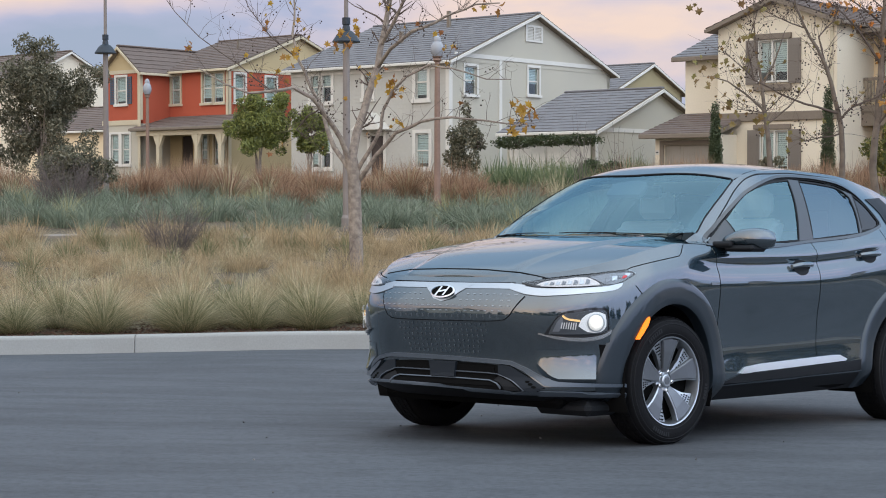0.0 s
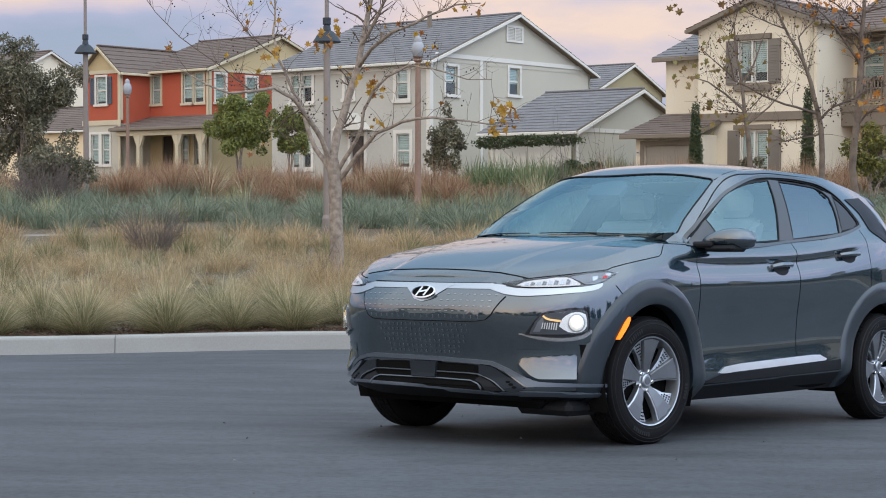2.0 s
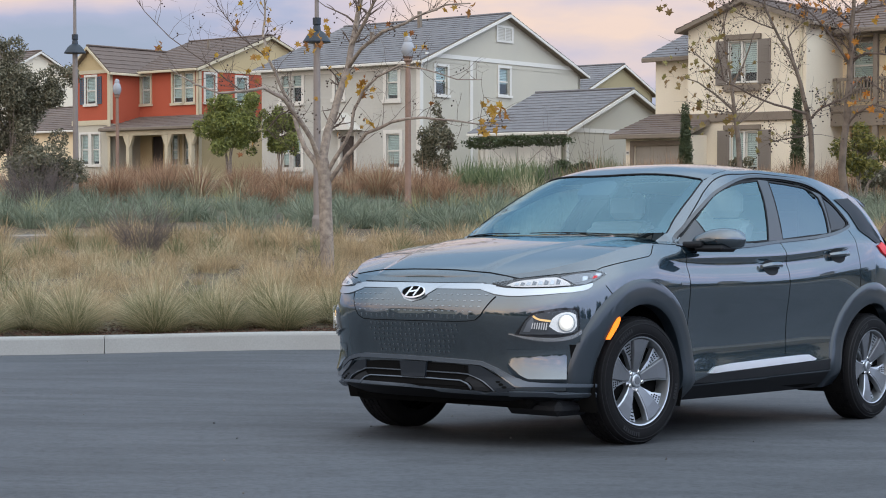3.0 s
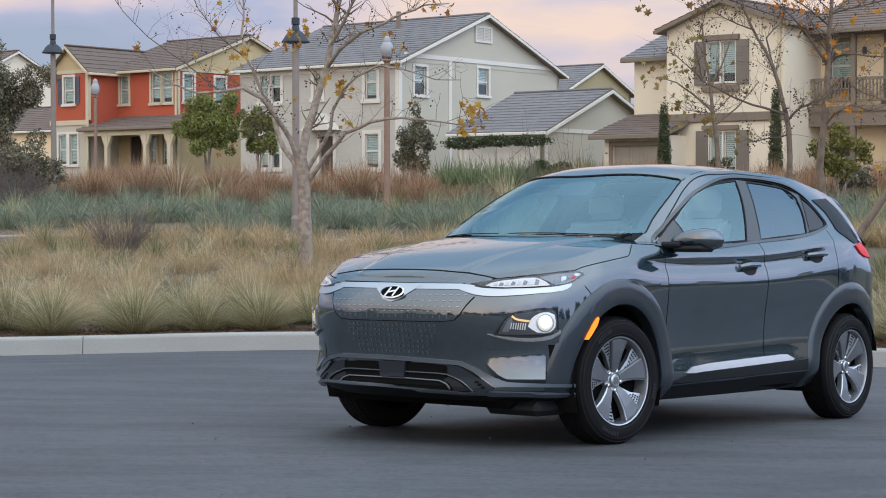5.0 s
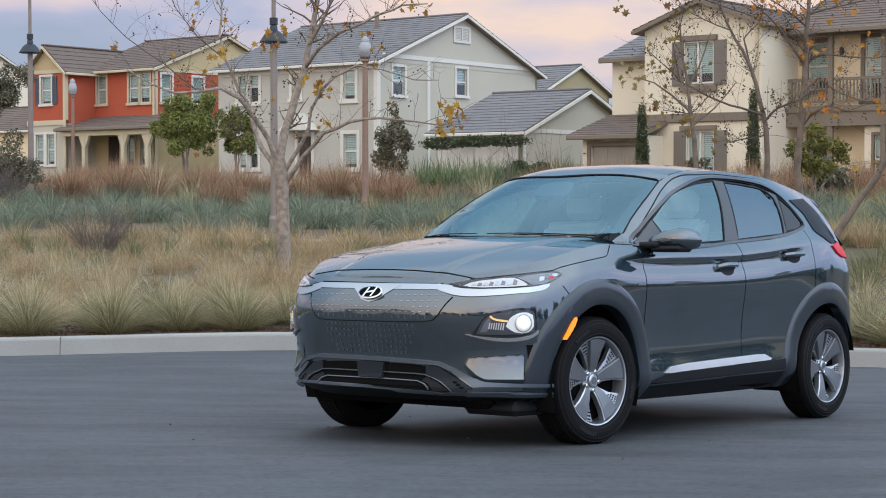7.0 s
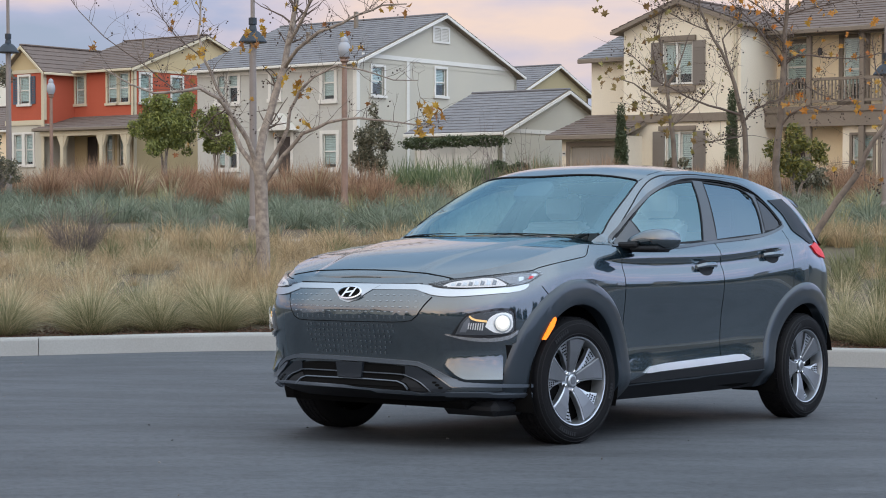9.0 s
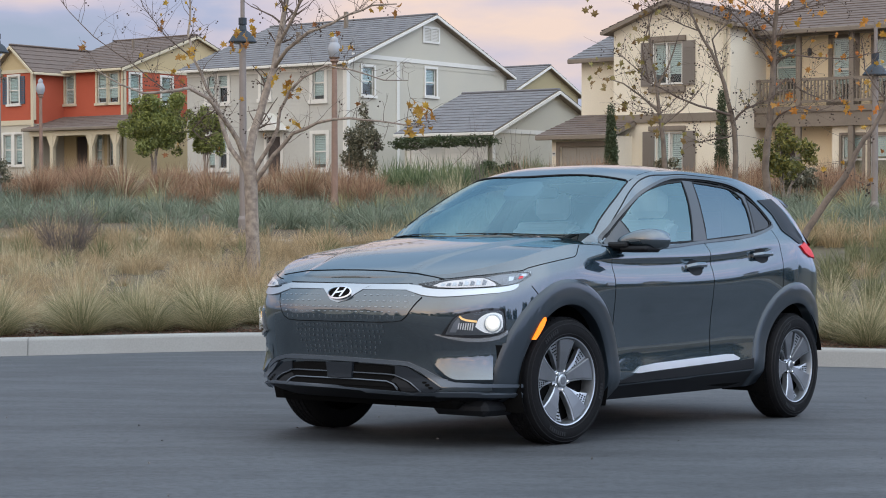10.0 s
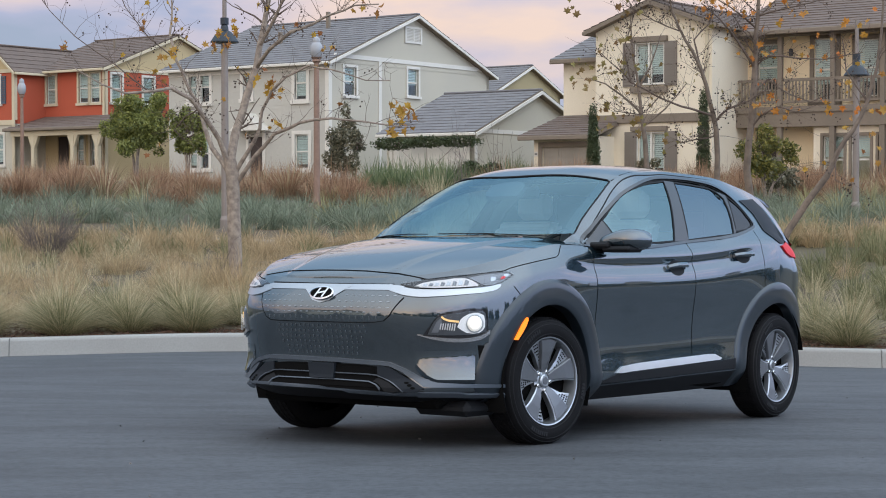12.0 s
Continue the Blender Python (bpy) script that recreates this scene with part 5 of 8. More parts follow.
    lathe(bm, [(0.225, 0.0), (0.225, 0.012), (0.1, 0.015)], sides=40, m=m)
    part("wheel_back", bm, M_UNDER, w)
    for k in range(5):
        a0 = radians(72 * k + turn)

        def ring(pts, z0, z1, shrink=0.0):
            b = bmesh.new()
            lo = [b.verts.new(m @ Vector((r * math.cos(a0 - radians(a)), r * math.sin(a0 - radians(a)), z0 + zz))) for r, a, zz in pts]
            hi = [b.verts.new(m @ Vector((r * math.cos(a0 - radians(a)), r * math.sin(a0 - radians(a)), z1 + zz))) for r, a, zz in pts]
            b.faces.new(lo[::-1])
            b.faces.new(hi)
            for i in range(len(lo)):
                j = (i + 1) % len(lo)
                b.faces.new((lo[i], lo[j], hi[j], hi[i]))
            bmesh.ops.recalc_face_normals(b, faces=b.faces[:])
            return b

        # broad grey blade, silver-edged opening beside it, pierced silver wedge
        blade = ring([(0.050, -18, 0.0), (0.10, -15, 0.014), (0.16, -12, 0.026), (0.222, -11, 0.034), (0.224, 4, 0.034), (0.222, 20, 0.034), (0.16, 18, 0.026), (0.10, 18, 0.014), (0.050, 24, 0.0)], 0.035, 0.058)
        bmesh.ops.bevel(blade, geom=blade.edges[:], offset=0.003, segments=1, affect="EDGES")
        part("spoke", blade, M_RIM_GREY, w, "grey blade spoke")
        edge = ring([(0.052, 24, 0.0), (0.10, 18.4, 0.014), (0.16, 18.2, 0.026), (0.222, 20.2, 0.034), (0.222, 22.0, 0.032), (0.16, 20.5, 0.022), (0.10, 22.5, 0.01), (0.056, 31, 0.0)], 0.025, 0.058)
        part("spoke_edge", edge, M_SATIN, w)
        wedge = ring([(0.06, -19, 0.0), (0.13, -14, 0.014), (0.219, -11.5, 0.026), (0.217, -31, 0.022), (0.15, -25, 0.012)], 0.02, 0.046)
        wd = part("wedge", wedge, M_SATIN, w, "pierced silver wedge")
        # near-black plugs paint the shade of the wedge's holes
        hb = bmesh.new()
        for i in range(6):
            for j in range(3):
                r, a = 0.115 + 0.018 * i, -15.5 - 3.8 * j - i * 0.25
                if j * 3.6 + 12 > 12 + i * 2.4:
                    continue
                c = m @ Vector((r * math.cos(a0 - radians(a)), r * math.sin(a0 - radians(a)), 0.046 + 0.011 + 0.0028 * i))
                lathe(hb, [(0.0045, -0.02), (0.0045, 0.0012)], sides=6, m=Matrix.Translation(c) @ m.to_3x3().to_4x4())
        if hb.verts:
            tagged(part("hole_pattern", hb, M_UNDER, wd), kind="stuff")
        else:
            hb.free()
        nut = bmesh.new()
        lathe(nut, [(0.011, 0.0), (0.011, 0.018), (0.007, 0.022)], sides=8, m=m @ pose(0.052 * math.cos(a0 + 0.75), 0.052 * math.sin(a0 + 0.75), 0.045))
        part("wheel_nut", nut, M_CHROME, w)
    cap = bmesh.new()
    lathe(cap, [(0.062, 0.02), (0.062, 0.045), (0.034, 0.052), (0.034, 0.066), (0.028, 0.071), (0.0, 0.072)], sides=32, m=m)
    part("hub_cap", cap, M_SATIN, w, smooth=False)
    badge = bmesh.new()
    lathe(badge, [(0.02, 0.07), (0.02, 0.0735), (0.014, 0.0735)], sides=24, m=m)
    part("hub_badge", badge, M_RIM_GREY, w)


def build_car():
    car = thing("car", CAR, "dark grey metallic compact electric crossover with headlamps lit", "car")
    _, tree, top = build_shell(car)
    P = lambda name, bm, mt, label="", parent=car, smooth=True: part(name, bm, mt, parent, label, smooth)
    # underbody and wheel houses
    P("underbody", boxes((-2.75, 0.62, -0.62, 0.62, 0.20, 0.75), (-3.1, -2.75, -0.62, 0.62, 0.42, 0.75), (-2.2, -0.42, -0.80, 0.80, 0.215, 0.9), bevel=0.03), M_UNDER, smooth=False)
    P("engine_cover", boxes((-0.4, 0.55, -0.5, 0.5, 0.6, 0.82)), M_UNDER, smooth=False)
    for s in (1, -1):
        for wx in (0.0, -2.6):
            bm = bmesh.new()
            n = 24
            rows = []
            for i in range(n + 1):
                a = math.pi * (-0.12 + (1.24 if wx == 0.0 else 1.05) * i / n)
                c, q = wx + 0.408 * math.cos(a), 0.334 + 0.408 * math.sin(a)
                rows.append([bm.verts.new((c, s * y, q)) for y in (0.56, 0.80, 0.872)])
            for a, b in zip(rows, rows[1:]):
                for k in range(2):
                    bm.faces.new((a[k], b[k], b[k + 1], a[k + 1]))
            bm.faces.new([r[0] for r in rows])
            P("wheel_house", bm, M_UNDER)
    wheel(car, 0.0, 0.785, -5.4, False, -15)
    wheel(car, 0.0, -0.785, -5.4, True, 20)
    wheel(car, -2.6, 0.785, 0, False, 8)
    wheel(car, -2.6, -0.785, 0, True, 40)
    return car, tree, top


car, SKIN, TOP_SKIN = build_car()
# paler than the body paint: glints of the pressed dots put into the colour
M_DOT_GLINT = mat("dot_glint", (0.36, 0.39, 0.42), 0.30, 0.85, grain=0.05, grain_scale=300, coat=0.5)
# lip below the headlamp: its glint is put into a pale metallic colour
M_LIP_GLINT = mat("lip_glint", (0.46, 0.46, 0.46), 0.26, 0.85, grain=0.05, grain_scale=300, coat=0.3)
M_LAMP_GREY = mat("lamp_housing_grey", (0.085, 0.09, 0.095), 0.32, 0.5, grain=0.05, grain_scale=200)
M_RADAR = mat("radar_cover_black", (0.018, 0.023, 0.030), 0.6, spec=0.2, grain=0.1, grain_scale=200)
M_WARM_LAMP = glow_mat("warm_lamp", (1.0, 0.62, 0.25), 0.30)
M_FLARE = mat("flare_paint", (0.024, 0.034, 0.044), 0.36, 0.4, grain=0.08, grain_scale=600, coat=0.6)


def point_on(tree, a, b, azimuth):
    h, v, d = axes_of(azimuth)
    hit, n, _, _ = tree.ray_cast(h * a + v * b - d * 6, d)
    if hit is None:
        hit, n, _, _ = tree.find_nearest(h * a + v * b - d * 0.4)
    return (hit, n if n.dot(d) < 0 else -n)


def seat_on(tree, a, b, azimuth):
    """A pose on the skin: x across, y up, z outwards."""
    p, n = point_on(tree, a, b, azimuth)
    x = Vector((0, 0, 1)).cross(n).normalized()
    y = n.cross(x)
    m = Matrix((x, y, n)).transposed().to_4x4()
    m.translation = p
    return m


def both(name, bm, mt, parent, label="", smooth=True):
    r = mirrored(bm)
    a = part(name, bm, mt, parent, label, smooth)
    b = part(name, r, mt, parent, label, smooth)
    return a, b


def oval(a, b, n, cx=0.0, cy=0.0, skew=0.0):
    return [(cx + a * math.cos(2 * math.pi * i / n) + skew * math.sin(2 * math.pi * i / n), cy + b * math.sin(2 * math.pi * i / n)) for i in range(n)]


def shrink(poly, k):
    cx, cy = sum(p[0] for p in poly) / len(poly), sum(p[1] for p in poly) / len(poly)
    return [(cx + (x - cx) * k, cy + (y - cy) * k) for x, y in poly]


def glazing(car):
    S = SKIN
    side = part("side_glazing", bands(S, SIDE_OPENING, 0.016, 90, 0.005, 0.02, True), M_GLOSS_BLACK, car, "black window frame")
    part("side_glazing", mirrored(bands(S, SIDE_OPENING, 0.016, 90, 0.005, 0.02, True)), M_GLOSS_BLACK, car, "black window frame")
    for nm, poly, mt, off in (("front_door_window", FRONT_GLASS, M_DOOR_GLASS, -0.004), ("rear_door_window", REAR_GLASS, M_PRIVACY, -0.004), ("quarter_window", QUARTER_GLASS, M_QUARTER, -0.004)):
        both(nm, lay(S, poly, 90, off, 0, 0.08), mt, car)
        both("window_seal", bands(S, poly, 0.010, 90, 0.001, 0.01, True), M_BLACK_PLASTIC, car)
    for nm, poly in (("door_pillar", B_PILLAR), ("rear_pillar_bar", C_BAR), ("mirror_base", SAIL)):
        both(nm, lay(S, poly, 90, 0.0, 0.01), M_MIRROR_CAP, car)
    both("quarter_backing", lay(S, [(2.16, 1.172), (2.26, 1.45), (2.34, 1.43), (2.41, 1.35), (2.455, 1.245), (2.34, 1.20)], 90, -0.014, 0.0), M_BLACK_PLASTIC, car)
    # filler between frame and glass
    both("window_filler", bands(S, shrink(SIDE_OPENING, 0.985), 0.022, 90, -0.006, 0.0, True), M_BLACK_PLASTIC, car)
    # windscreen: fills the opening in the roof sheet
    def canopy(x, y):
        ye = roof_edge_y(x) if x < -0.45 else 0.772 * math.sqrt(max(-0.08 - x, 0) / 0.37)
        return Vector((x, y, roof_edge_z(x) + (roof_mid_z(x) - roof_edge_z(x)) * (1 - min(abs(y) / max(ye, 1e-6), 1.0) ** 2.8)))

    sunk = [[p - Vector((-0.0015, 0, 0.003)) for p in row] for row in CANOPY]
    grid_mesh("windscreen", sunk, M_WINDSHIELD, car, in_screen)
    border = [[p - Vector((-0.004, 0, 0.008)) for p in row] for row in CANOPY]
    for sd in ((1,), (-1,)):
        grid_mesh("screen_frit", border, M_BLACK_PLASTIC, car, lambda p: in_screen(p) and p.x < -0.36 and p.y > roof_edge_y(p.x) - pillar_w(p.x) - 0.05, "black screen border", sides=sd)
    side = [canopy(x, roof_edge_y(x) - pillar_w(x)) for x in (-0.47 - 0.0292 * i for i in range(20))]
    over = [canopy(screen_top(y), y) for y in (0.575 - 0.0575 * i for i in range(21))]
    bm = bmesh.new()
    tube(bm, side + over + [Vector((p.x, -p.y, p.z)) for p in side[::-1]], [0.0055] * (2 * len(side) + len(over)), 6)
    part("screen_seal", bm, M_BLACK_PLASTIC, car, smooth=True)
    part("sensor_housing", lay(TOP_SKIN, curve([(-0.016, 1.383), (-0.068, 1.445), (-0.034, 1.458), (0.15, 1.458), (0.20, 1.42), (0.22, 1.372), (0.090, 1.373)], 3), 0, -0.016, 0.03, 0.03), M_CABIN, car, "dark sensor housing behind the screen", True)
    both("pillar_foot", lay(S, [(0.775, 1.062), (0.905, 1.061), (0.935, 1.100), (0.86, 1.130), (0.815, 1.095)], 35, 0.003, 0.010, 0.02), M_PAINT, car)
    for s in (1, -1):
        part("quarter_trim", boxes((-2.62, -2.20, min(s * 0.56, s * 0.58), max(s * 0.56, s * 0.58), 0.95, 1.40)), M_CABIN, car)
    part("cowl", boxes((-0.48, -0.08, -0.62, 0.62, 1.035, 1.075), bevel=0.02), M_BLACK_PLASTIC, car)
    for y0, y1 in ((-0.60, -0.02), (0.05, 0.62)):
        bm = bmesh.new()
        pts = [(y0 + (y1 - y0) * i / 8, 1.116 + 0.004 * math.sin(math.pi * i / 8) - 0.025 * abs(y0 + (y1 - y0) * i / 8) ** 2) for i in range(9)]
        q = [point_on(TOP_SKIN, a, b, 0) for a, b in pts]
        tube(bm, [p + n * 0.008 for p, n in q], [0.0028] * 9, 6)
        part("wiper", bm, M_BLACK_PLASTIC, car)
    # rubber seal between the door frames and the roof side
    for s in (1, -1):
        bm = bmesh.new()
        line = []
        for x in (-0.50 - 0.05 * i for i in range(38)):
            down = 0.021 * smooth01((-1.10 - x) / 0.4)
            e, z = roof_edge_y(x), roof_edge_z(x) - pillar_drop(x)
            line.append((x, s * (e + 0.001 + (0.82 - e) * down / max(z - 1.09, 0.1)), z - down))
        tube(bm, line, [0.0044] * 38, 6)
        part("door_seal", bm, M_BLACK_PLASTIC, car, smooth=True)
    # roof panel line, antenna
    for s in (1, -1):
        bm = bmesh.new()
        pts = []
        for i in range(14):
            x = -1.05 - 1.66 * i / 13
            k = pillar_w(x) / roof_edge_y(x)
            pts.append((x, s * (roof_edge_y(x) - pillar_w(x)), roof_edge_z(x) + (roof_mid_z(x) - roof_edge_z(x)) * (1 - (1 - k) ** 2.8) - 0.0026))
        tube(bm, pts, [0.0038] * 14, 6)
        part("roof_seam", bm, M_UNDER, car)
    bm = bmesh.new()
    prism(bm, [(-2.62, 1.50), (-2.82, 1.49), (-2.80, 1.545), (-2.77, 1.55)], -0.018, 0.018, Matrix())
    part("antenna", bm, M_GLOSS_BLACK, car)
    # tail spoiler
    bm = bmesh.new()
    n = 16
    rows = []
    for i in range(n + 1):
        y = -0.56 + 1.12 * i / n
        zc = 1.500 - 0.060 * abs(y / 0.56) ** 2.6
        rows.append([bm.verts.new(p) for p in ((-2.90, y, zc + 0.012), (-3.02, y * 1.01, zc - 0.018), (-3.10, y * 1.02, zc - 0.045), (-3.09, y * 1.02, zc - 0.065), (-2.93, y, zc - 0.06))])
    for a, b in zip(rows, rows[1:]):
        for k in range(5):
            bm.faces.new((a[k], b[k], b[(k + 1) % 5], a[(k + 1) % 5]))
    bm.faces.new(rows[0])
    bm.faces.new(rows[-1][::-1])
    bmesh.ops.recalc_face_normals(bm, faces=bm.faces[:])
    part("tail_spoiler", bm, M_PAINT, car)
    both("pillar_panel", lay(S, curve([(2.449, 1.396), (2.74, 1.418), (2.80, 1.36), (2.83, 1.27), (2.862, 1.141), (2.70, 1.122), (2.60, 1.165), (2.552, 1.199), (2.528, 1.309)], 2), 90, 0.005, 0.010, 0.02), M_RADAR, car, "dark rear pillar panel", True)


def cabin(car):
    dash = boxes((-0.75, -0.28, -0.66, 0.66, 0.80, 1.05), bevel=0.05)
    part("dashboard", dash, M_CABIN, car)
    part("cabin_floor", boxes((-2.9, -0.4, -0.72, 0.72, 0.40, 0.46)), M_CABIN, car)
    part("headliner", boxes((-2.6, -1.12, -0.50, 0.50, 1.452, 1.458)), M_SEAT, car)
    part("trunk_trim", boxes((-2.95, -2.75, -0.66, 0.66, 0.46, 1.10)), M_CABIN, car)
    for s in (1, -1):
        part("door_card", boxes((-2.45, -0.62, min(s * 0.735, s * 0.765), max(s * 0.735, s * 0.765), 0.45, 1.02)), M_CABIN, car)
    for y in (0.36, -0.36):
        seat = part("front_seat", boxes((-1.45, -0.95, y - 0.24, y + 0.24, 0.46, 0.68), bevel=0.06), M_SEAT, car, "pale seat")
        bm = bmesh.new()
        prism(bm, [(-1.30, 0.62), (-1.42, 0.66), (-1.66, 1.22), (-1.60, 1.26), (-1.50, 1.22)], y - 0.23, y + 0.23, Matrix())
        bmesh.ops.bevel(bm, geom=bm.edges[:], offset=0.035, segments=3, affect="EDGES")
        part("seat_back", bm, M_SEAT, seat, smooth=False)
        hb = boxes((-1.70, -1.60, y - 0.13, y + 0.13, 1.26, 1.43), bevel=0.04)
        part("headrest", hb, M_SEAT, seat)
    bench = part("rear_seat", boxes((-2.45, -1.98, -0.62, 0.62, 0.46, 0.74), bevel=0.05), M_SEAT, car)
    part("seat_back", boxes((-2.55, -2.40, -0.62, 0.62, 0.74, 1.20), bevel=0.05), M_SEAT, bench)
    for y in (-0.36, 0.36):
        part("headrest", boxes((-2.52, -2.44, y - 0.12, y + 0.12, 1.20, 1.33), bevel=0.03), M_SEAT, bench)
    bm = bmesh.new()
    m = pose(-0.86, 0.36, 1.0, 0, 62, 0)
    n = 28
    ring = [m @ Vector((0.18 * math.cos(2 * math.pi * i / n), 0.18 * math.sin(2 * math.pi * i / n), 0)) for i in range(n + 1)]
    tube(bm, ring, [0.016] * (n + 1), 6, False)
    st = part("steering_wheel", bm, M_CABIN, car)
    part("wheel_boss", boxes((-0.17, 0.17, -0.03, 0.03, -0.012, 0.012), (-0.06, 0.06, -0.07, 0.07, -0.03, 0.02), m=m), M_CABIN, st)
    part("mirror_inside", boxes((-1.02, -0.98, -0.12, 0.12, 1.36, 1.43), bevel=0.015), M_CABIN, car)
    part("camera_housing", boxes((-1.0, -0.88, -0.07, 0.07, 1.43, 1.47), bevel=0.01), M_GLOSS_BLACK, car)


def front_end(car):
    S = SKIN
    # charge flap panel with its shut line
    seam = [(-0.483, 0.797), (-0.462, 0.752), (-0.425, 0.692), (-0.400, 0.662), (-0.362, 0.646), (-0.29, 0.642), (0.0, 0.641), (0.29, 0.642), (0.362, 0.645), (0.411, 0.652), (0.440, 0.676), (0.474, 0.728), (0.503, 0.771)]
    fl = part("charge_flap", lay(S, [(-0.483, 0.807), *seam[1:-1], (0.503, 0.771), (0.41, 0.807)], 0, 0.003, 0.005, 0.03), M_PAINT, car, "grey grille panel", True)
    part("flap_seam", bands(S, seam, 0.004, 0, 0.0040, 0.002), M_UNDER, fl)
    # pressed dots on the flap, then short upright dashes that thin out lower down
    bm = bmesh.new()
    for i in range(11):
        z = (0.778, 0.748, 0.719, 0.694, 0.667, 0.622, 0.594, 0.566, 0.538, 0.510, 0.483)[i]
        reach = (0.455, 0.45, 0.43, 0.405, 0.37, 0.31, 0.30, 0.29, 0.275, 0.255, 0.235)[i]
        n = int(2 * reach / (0.041 if i < 5 else 0.031))
        for k in range(n + 1):
            y = -reach + 2 * reach * (k + 0.5 * (i % 2)) / n
            if (i == 0 and abs(y) < 0.14) or (i == 1 and abs(y) < 0.10) or y > reach:
                continue
            m = seat_on(S, y, z, 0)
            if i < 4:
                lathe(bm, [(0.0105, 0.002), (0.0095, 0.0045), (0.006, 0.0052)], sides=8, m=m @ Matrix.Diagonal((1.0, 0.30, 1.0, 1.0)))
            else:
                w, h = (0.0034, 0.013) if i > 4 else (0.0045, 0.016)
                box(bm, -w / 2, w / 2, -h / 2, h / 2, 0.0, 0.0048, m=m @ pose(0, 0, 0, 14, 0, 0))
    # the pale colour carries the glints of dots and dashes
    tagged(part("grille_texture", bm, M_DOT_GLINT, fl), kind="stuff")
    # bright strip that runs below the bonnet into both lamps
    mid = [(-0.50, 0.812), (-0.42, 0.824), (-0.14, 0.822), (0.14, 0.820), (0.40, 0.820), (0.48, 0.812)]
    strip = part("nose_strip", bands(S, mid, 0.028, 0, 0.006, 0.01), M_SATIN, car, "satin silver strip", True)
    part("strip_dip", lay(S, [(-0.175, 0.826), (0.175, 0.826), (0.135, 0.806), (0.094, 0.780), (0.060, 0.752), (0.0, 0.738), (-0.060, 0.752), (-0.094, 0.780), (-0.135, 0.806)], 0, 0.0064, 0.003, 0.02), M_SATIN, strip, smooth=True)
    part("strip_gap", bands(S, [(-0.43, 0.846), (-0.10, 0.841), (0.14, 0.838), (0.42, 0.838)], 0.005, 0, 0.0012, 0.002), M_UNDER, car)
    end = curve([(-0.10, 0.836), (-0.028, 0.820), (0.031, 0.812), (0.190, 0.813), (0.360, 0.825), (0.463, 0.843), (0.458, 0.827), (0.418, 0.806), (0.304, 0.791), (0.133, 0.776), (0.061, 0.773), (-0.027, 0.781), (-0.102, 0.803)], 2)
    both("strip_end", lay(S, end, 35, 0.0065, 0.012, 0.02), M_SATIN, strip)
    # badge: a ring with a slanted shape in it
    b = seat_on(S, 0.0, 0.782, 0)
    bm = bmesh.new()
    out, inn = oval(0.083, 0.040, 40), oval(0.074, 0.0325, 40)
    vo = [bm.verts.new(b @ Vector((x, y, 0.020))) for x, y in out]
    vi = [bm.verts.new(b @ Vector((x, y, 0.023))) for x, y in inn]
    vb = [bm.verts.new(b @ Vector((x, y, -0.006))) for x, y in out]
    for i in range(40):
        j = (i + 1) % 40
        bm.faces.new((vo[i], vo[j], vi[j], vi[i]))
        bm.faces.new((vb[i], vb[j], vo[j], vo[i]))
    bg = part("badge", bm, M_CHROME, car, "chrome oval badge", True)
    bm = bmesh.new()
    bm.faces.new([bm.verts.new(b @ Vector((x, y, 0.017))) for x, y in inn])
    part("badge_field", bm, M_UNDER, bg)
    bm = bmesh.new()
    for sx in (-1, 1):
        q = [(sx * 0.026 + dx, y, 0.024) for dx, y in ((-0.016, -0.026), (-0.004, -0.029), (0.018, 0.026), (0.006, 0.029))]
        lo = [bm.verts.new(b @ Vector(p)) for p in q]
        hi = [bm.verts.new(b @ Vector((p[0], p[1], 0.016))) for p in q]
        bm.faces.new(lo)
        for i in range(4):
            bm.faces.new((lo[i], hi[i], hi[(i + 1) % 4], lo[(i + 1) % 4]))
    q = [(-0.03, -0.010, 0.0235), (0.03, 0.002, 0.0235), (0.03, 0.012, 0.0235), (-0.03, 0.0, 0.0235)]
    bm.faces.new([bm.verts.new(b @ Vector(p)) for p in q])
    part("badge_shape", bm, M_CHROME, bg)
    # slim upper lamps
    lamp = curve([(-0.045, 0.836), (0.093, 0.858), (0.302, 0.880), (0.482, 0.905), (0.511, 0.899), (0.528, 0.888), (0.497, 0.867), (0.446, 0.840), (0.360, 0.823), (0.190, 0.813), (0.074, 0.812), (0.016, 0.820)], 2)
    lit = curve([(0.030, 0.823), (0.070, 0.840), (0.180, 0.856), (0.282, 0.866), (0.330, 0.848), (0.352, 0.832), (0.189, 0.820)], 2)
    outer = curve([(0.296, 0.868), (0.482, 0.896), (0.512, 0.889), (0.470, 0.856), (0.380, 0.832), (0.345, 0.848)], 2)
    for side in (1, -1):
        fx = (lambda m: m) if side == 1 else mirrored
        h = part("daytime_lamp", fx(lay(S, lamp, 35, 0.007, 0.012)), M_GLOSS_BLACK, car, "slim daytime lamp with silvered reflectors", True)
        # reflector brightened by a faint glow of its own
        part("reflector", fx(lay(S, lit, 35, 0.010, 0.002)), M_LED_REFLECTOR_GLOW, h, smooth=True)
        part("turn_signal", fx(lay(S, outer, 35, 0.010, 0.002)), M_RIM_GREY, h, smooth=True)
        # faceted cells of the reflector
        for k in range(8):
            u = k / 8
            x0 = 0.070 + 0.235 * u
            zb, zt = 0.8215 + 0.010 * u, 0.836 + 0.027 * u
            part("reflector_cell", fx(lay(S, [(x0, zb), (x0 + 0.020, zb + 0.001), (x0 + 0.026, (zb + zt) / 2 + 0.004), (x0 + 0.008, zt - 0.002)], 35, 0.0135, 0.003, 0.02)), M_RIM_GREY if k % 2 else M_SATIN, h)
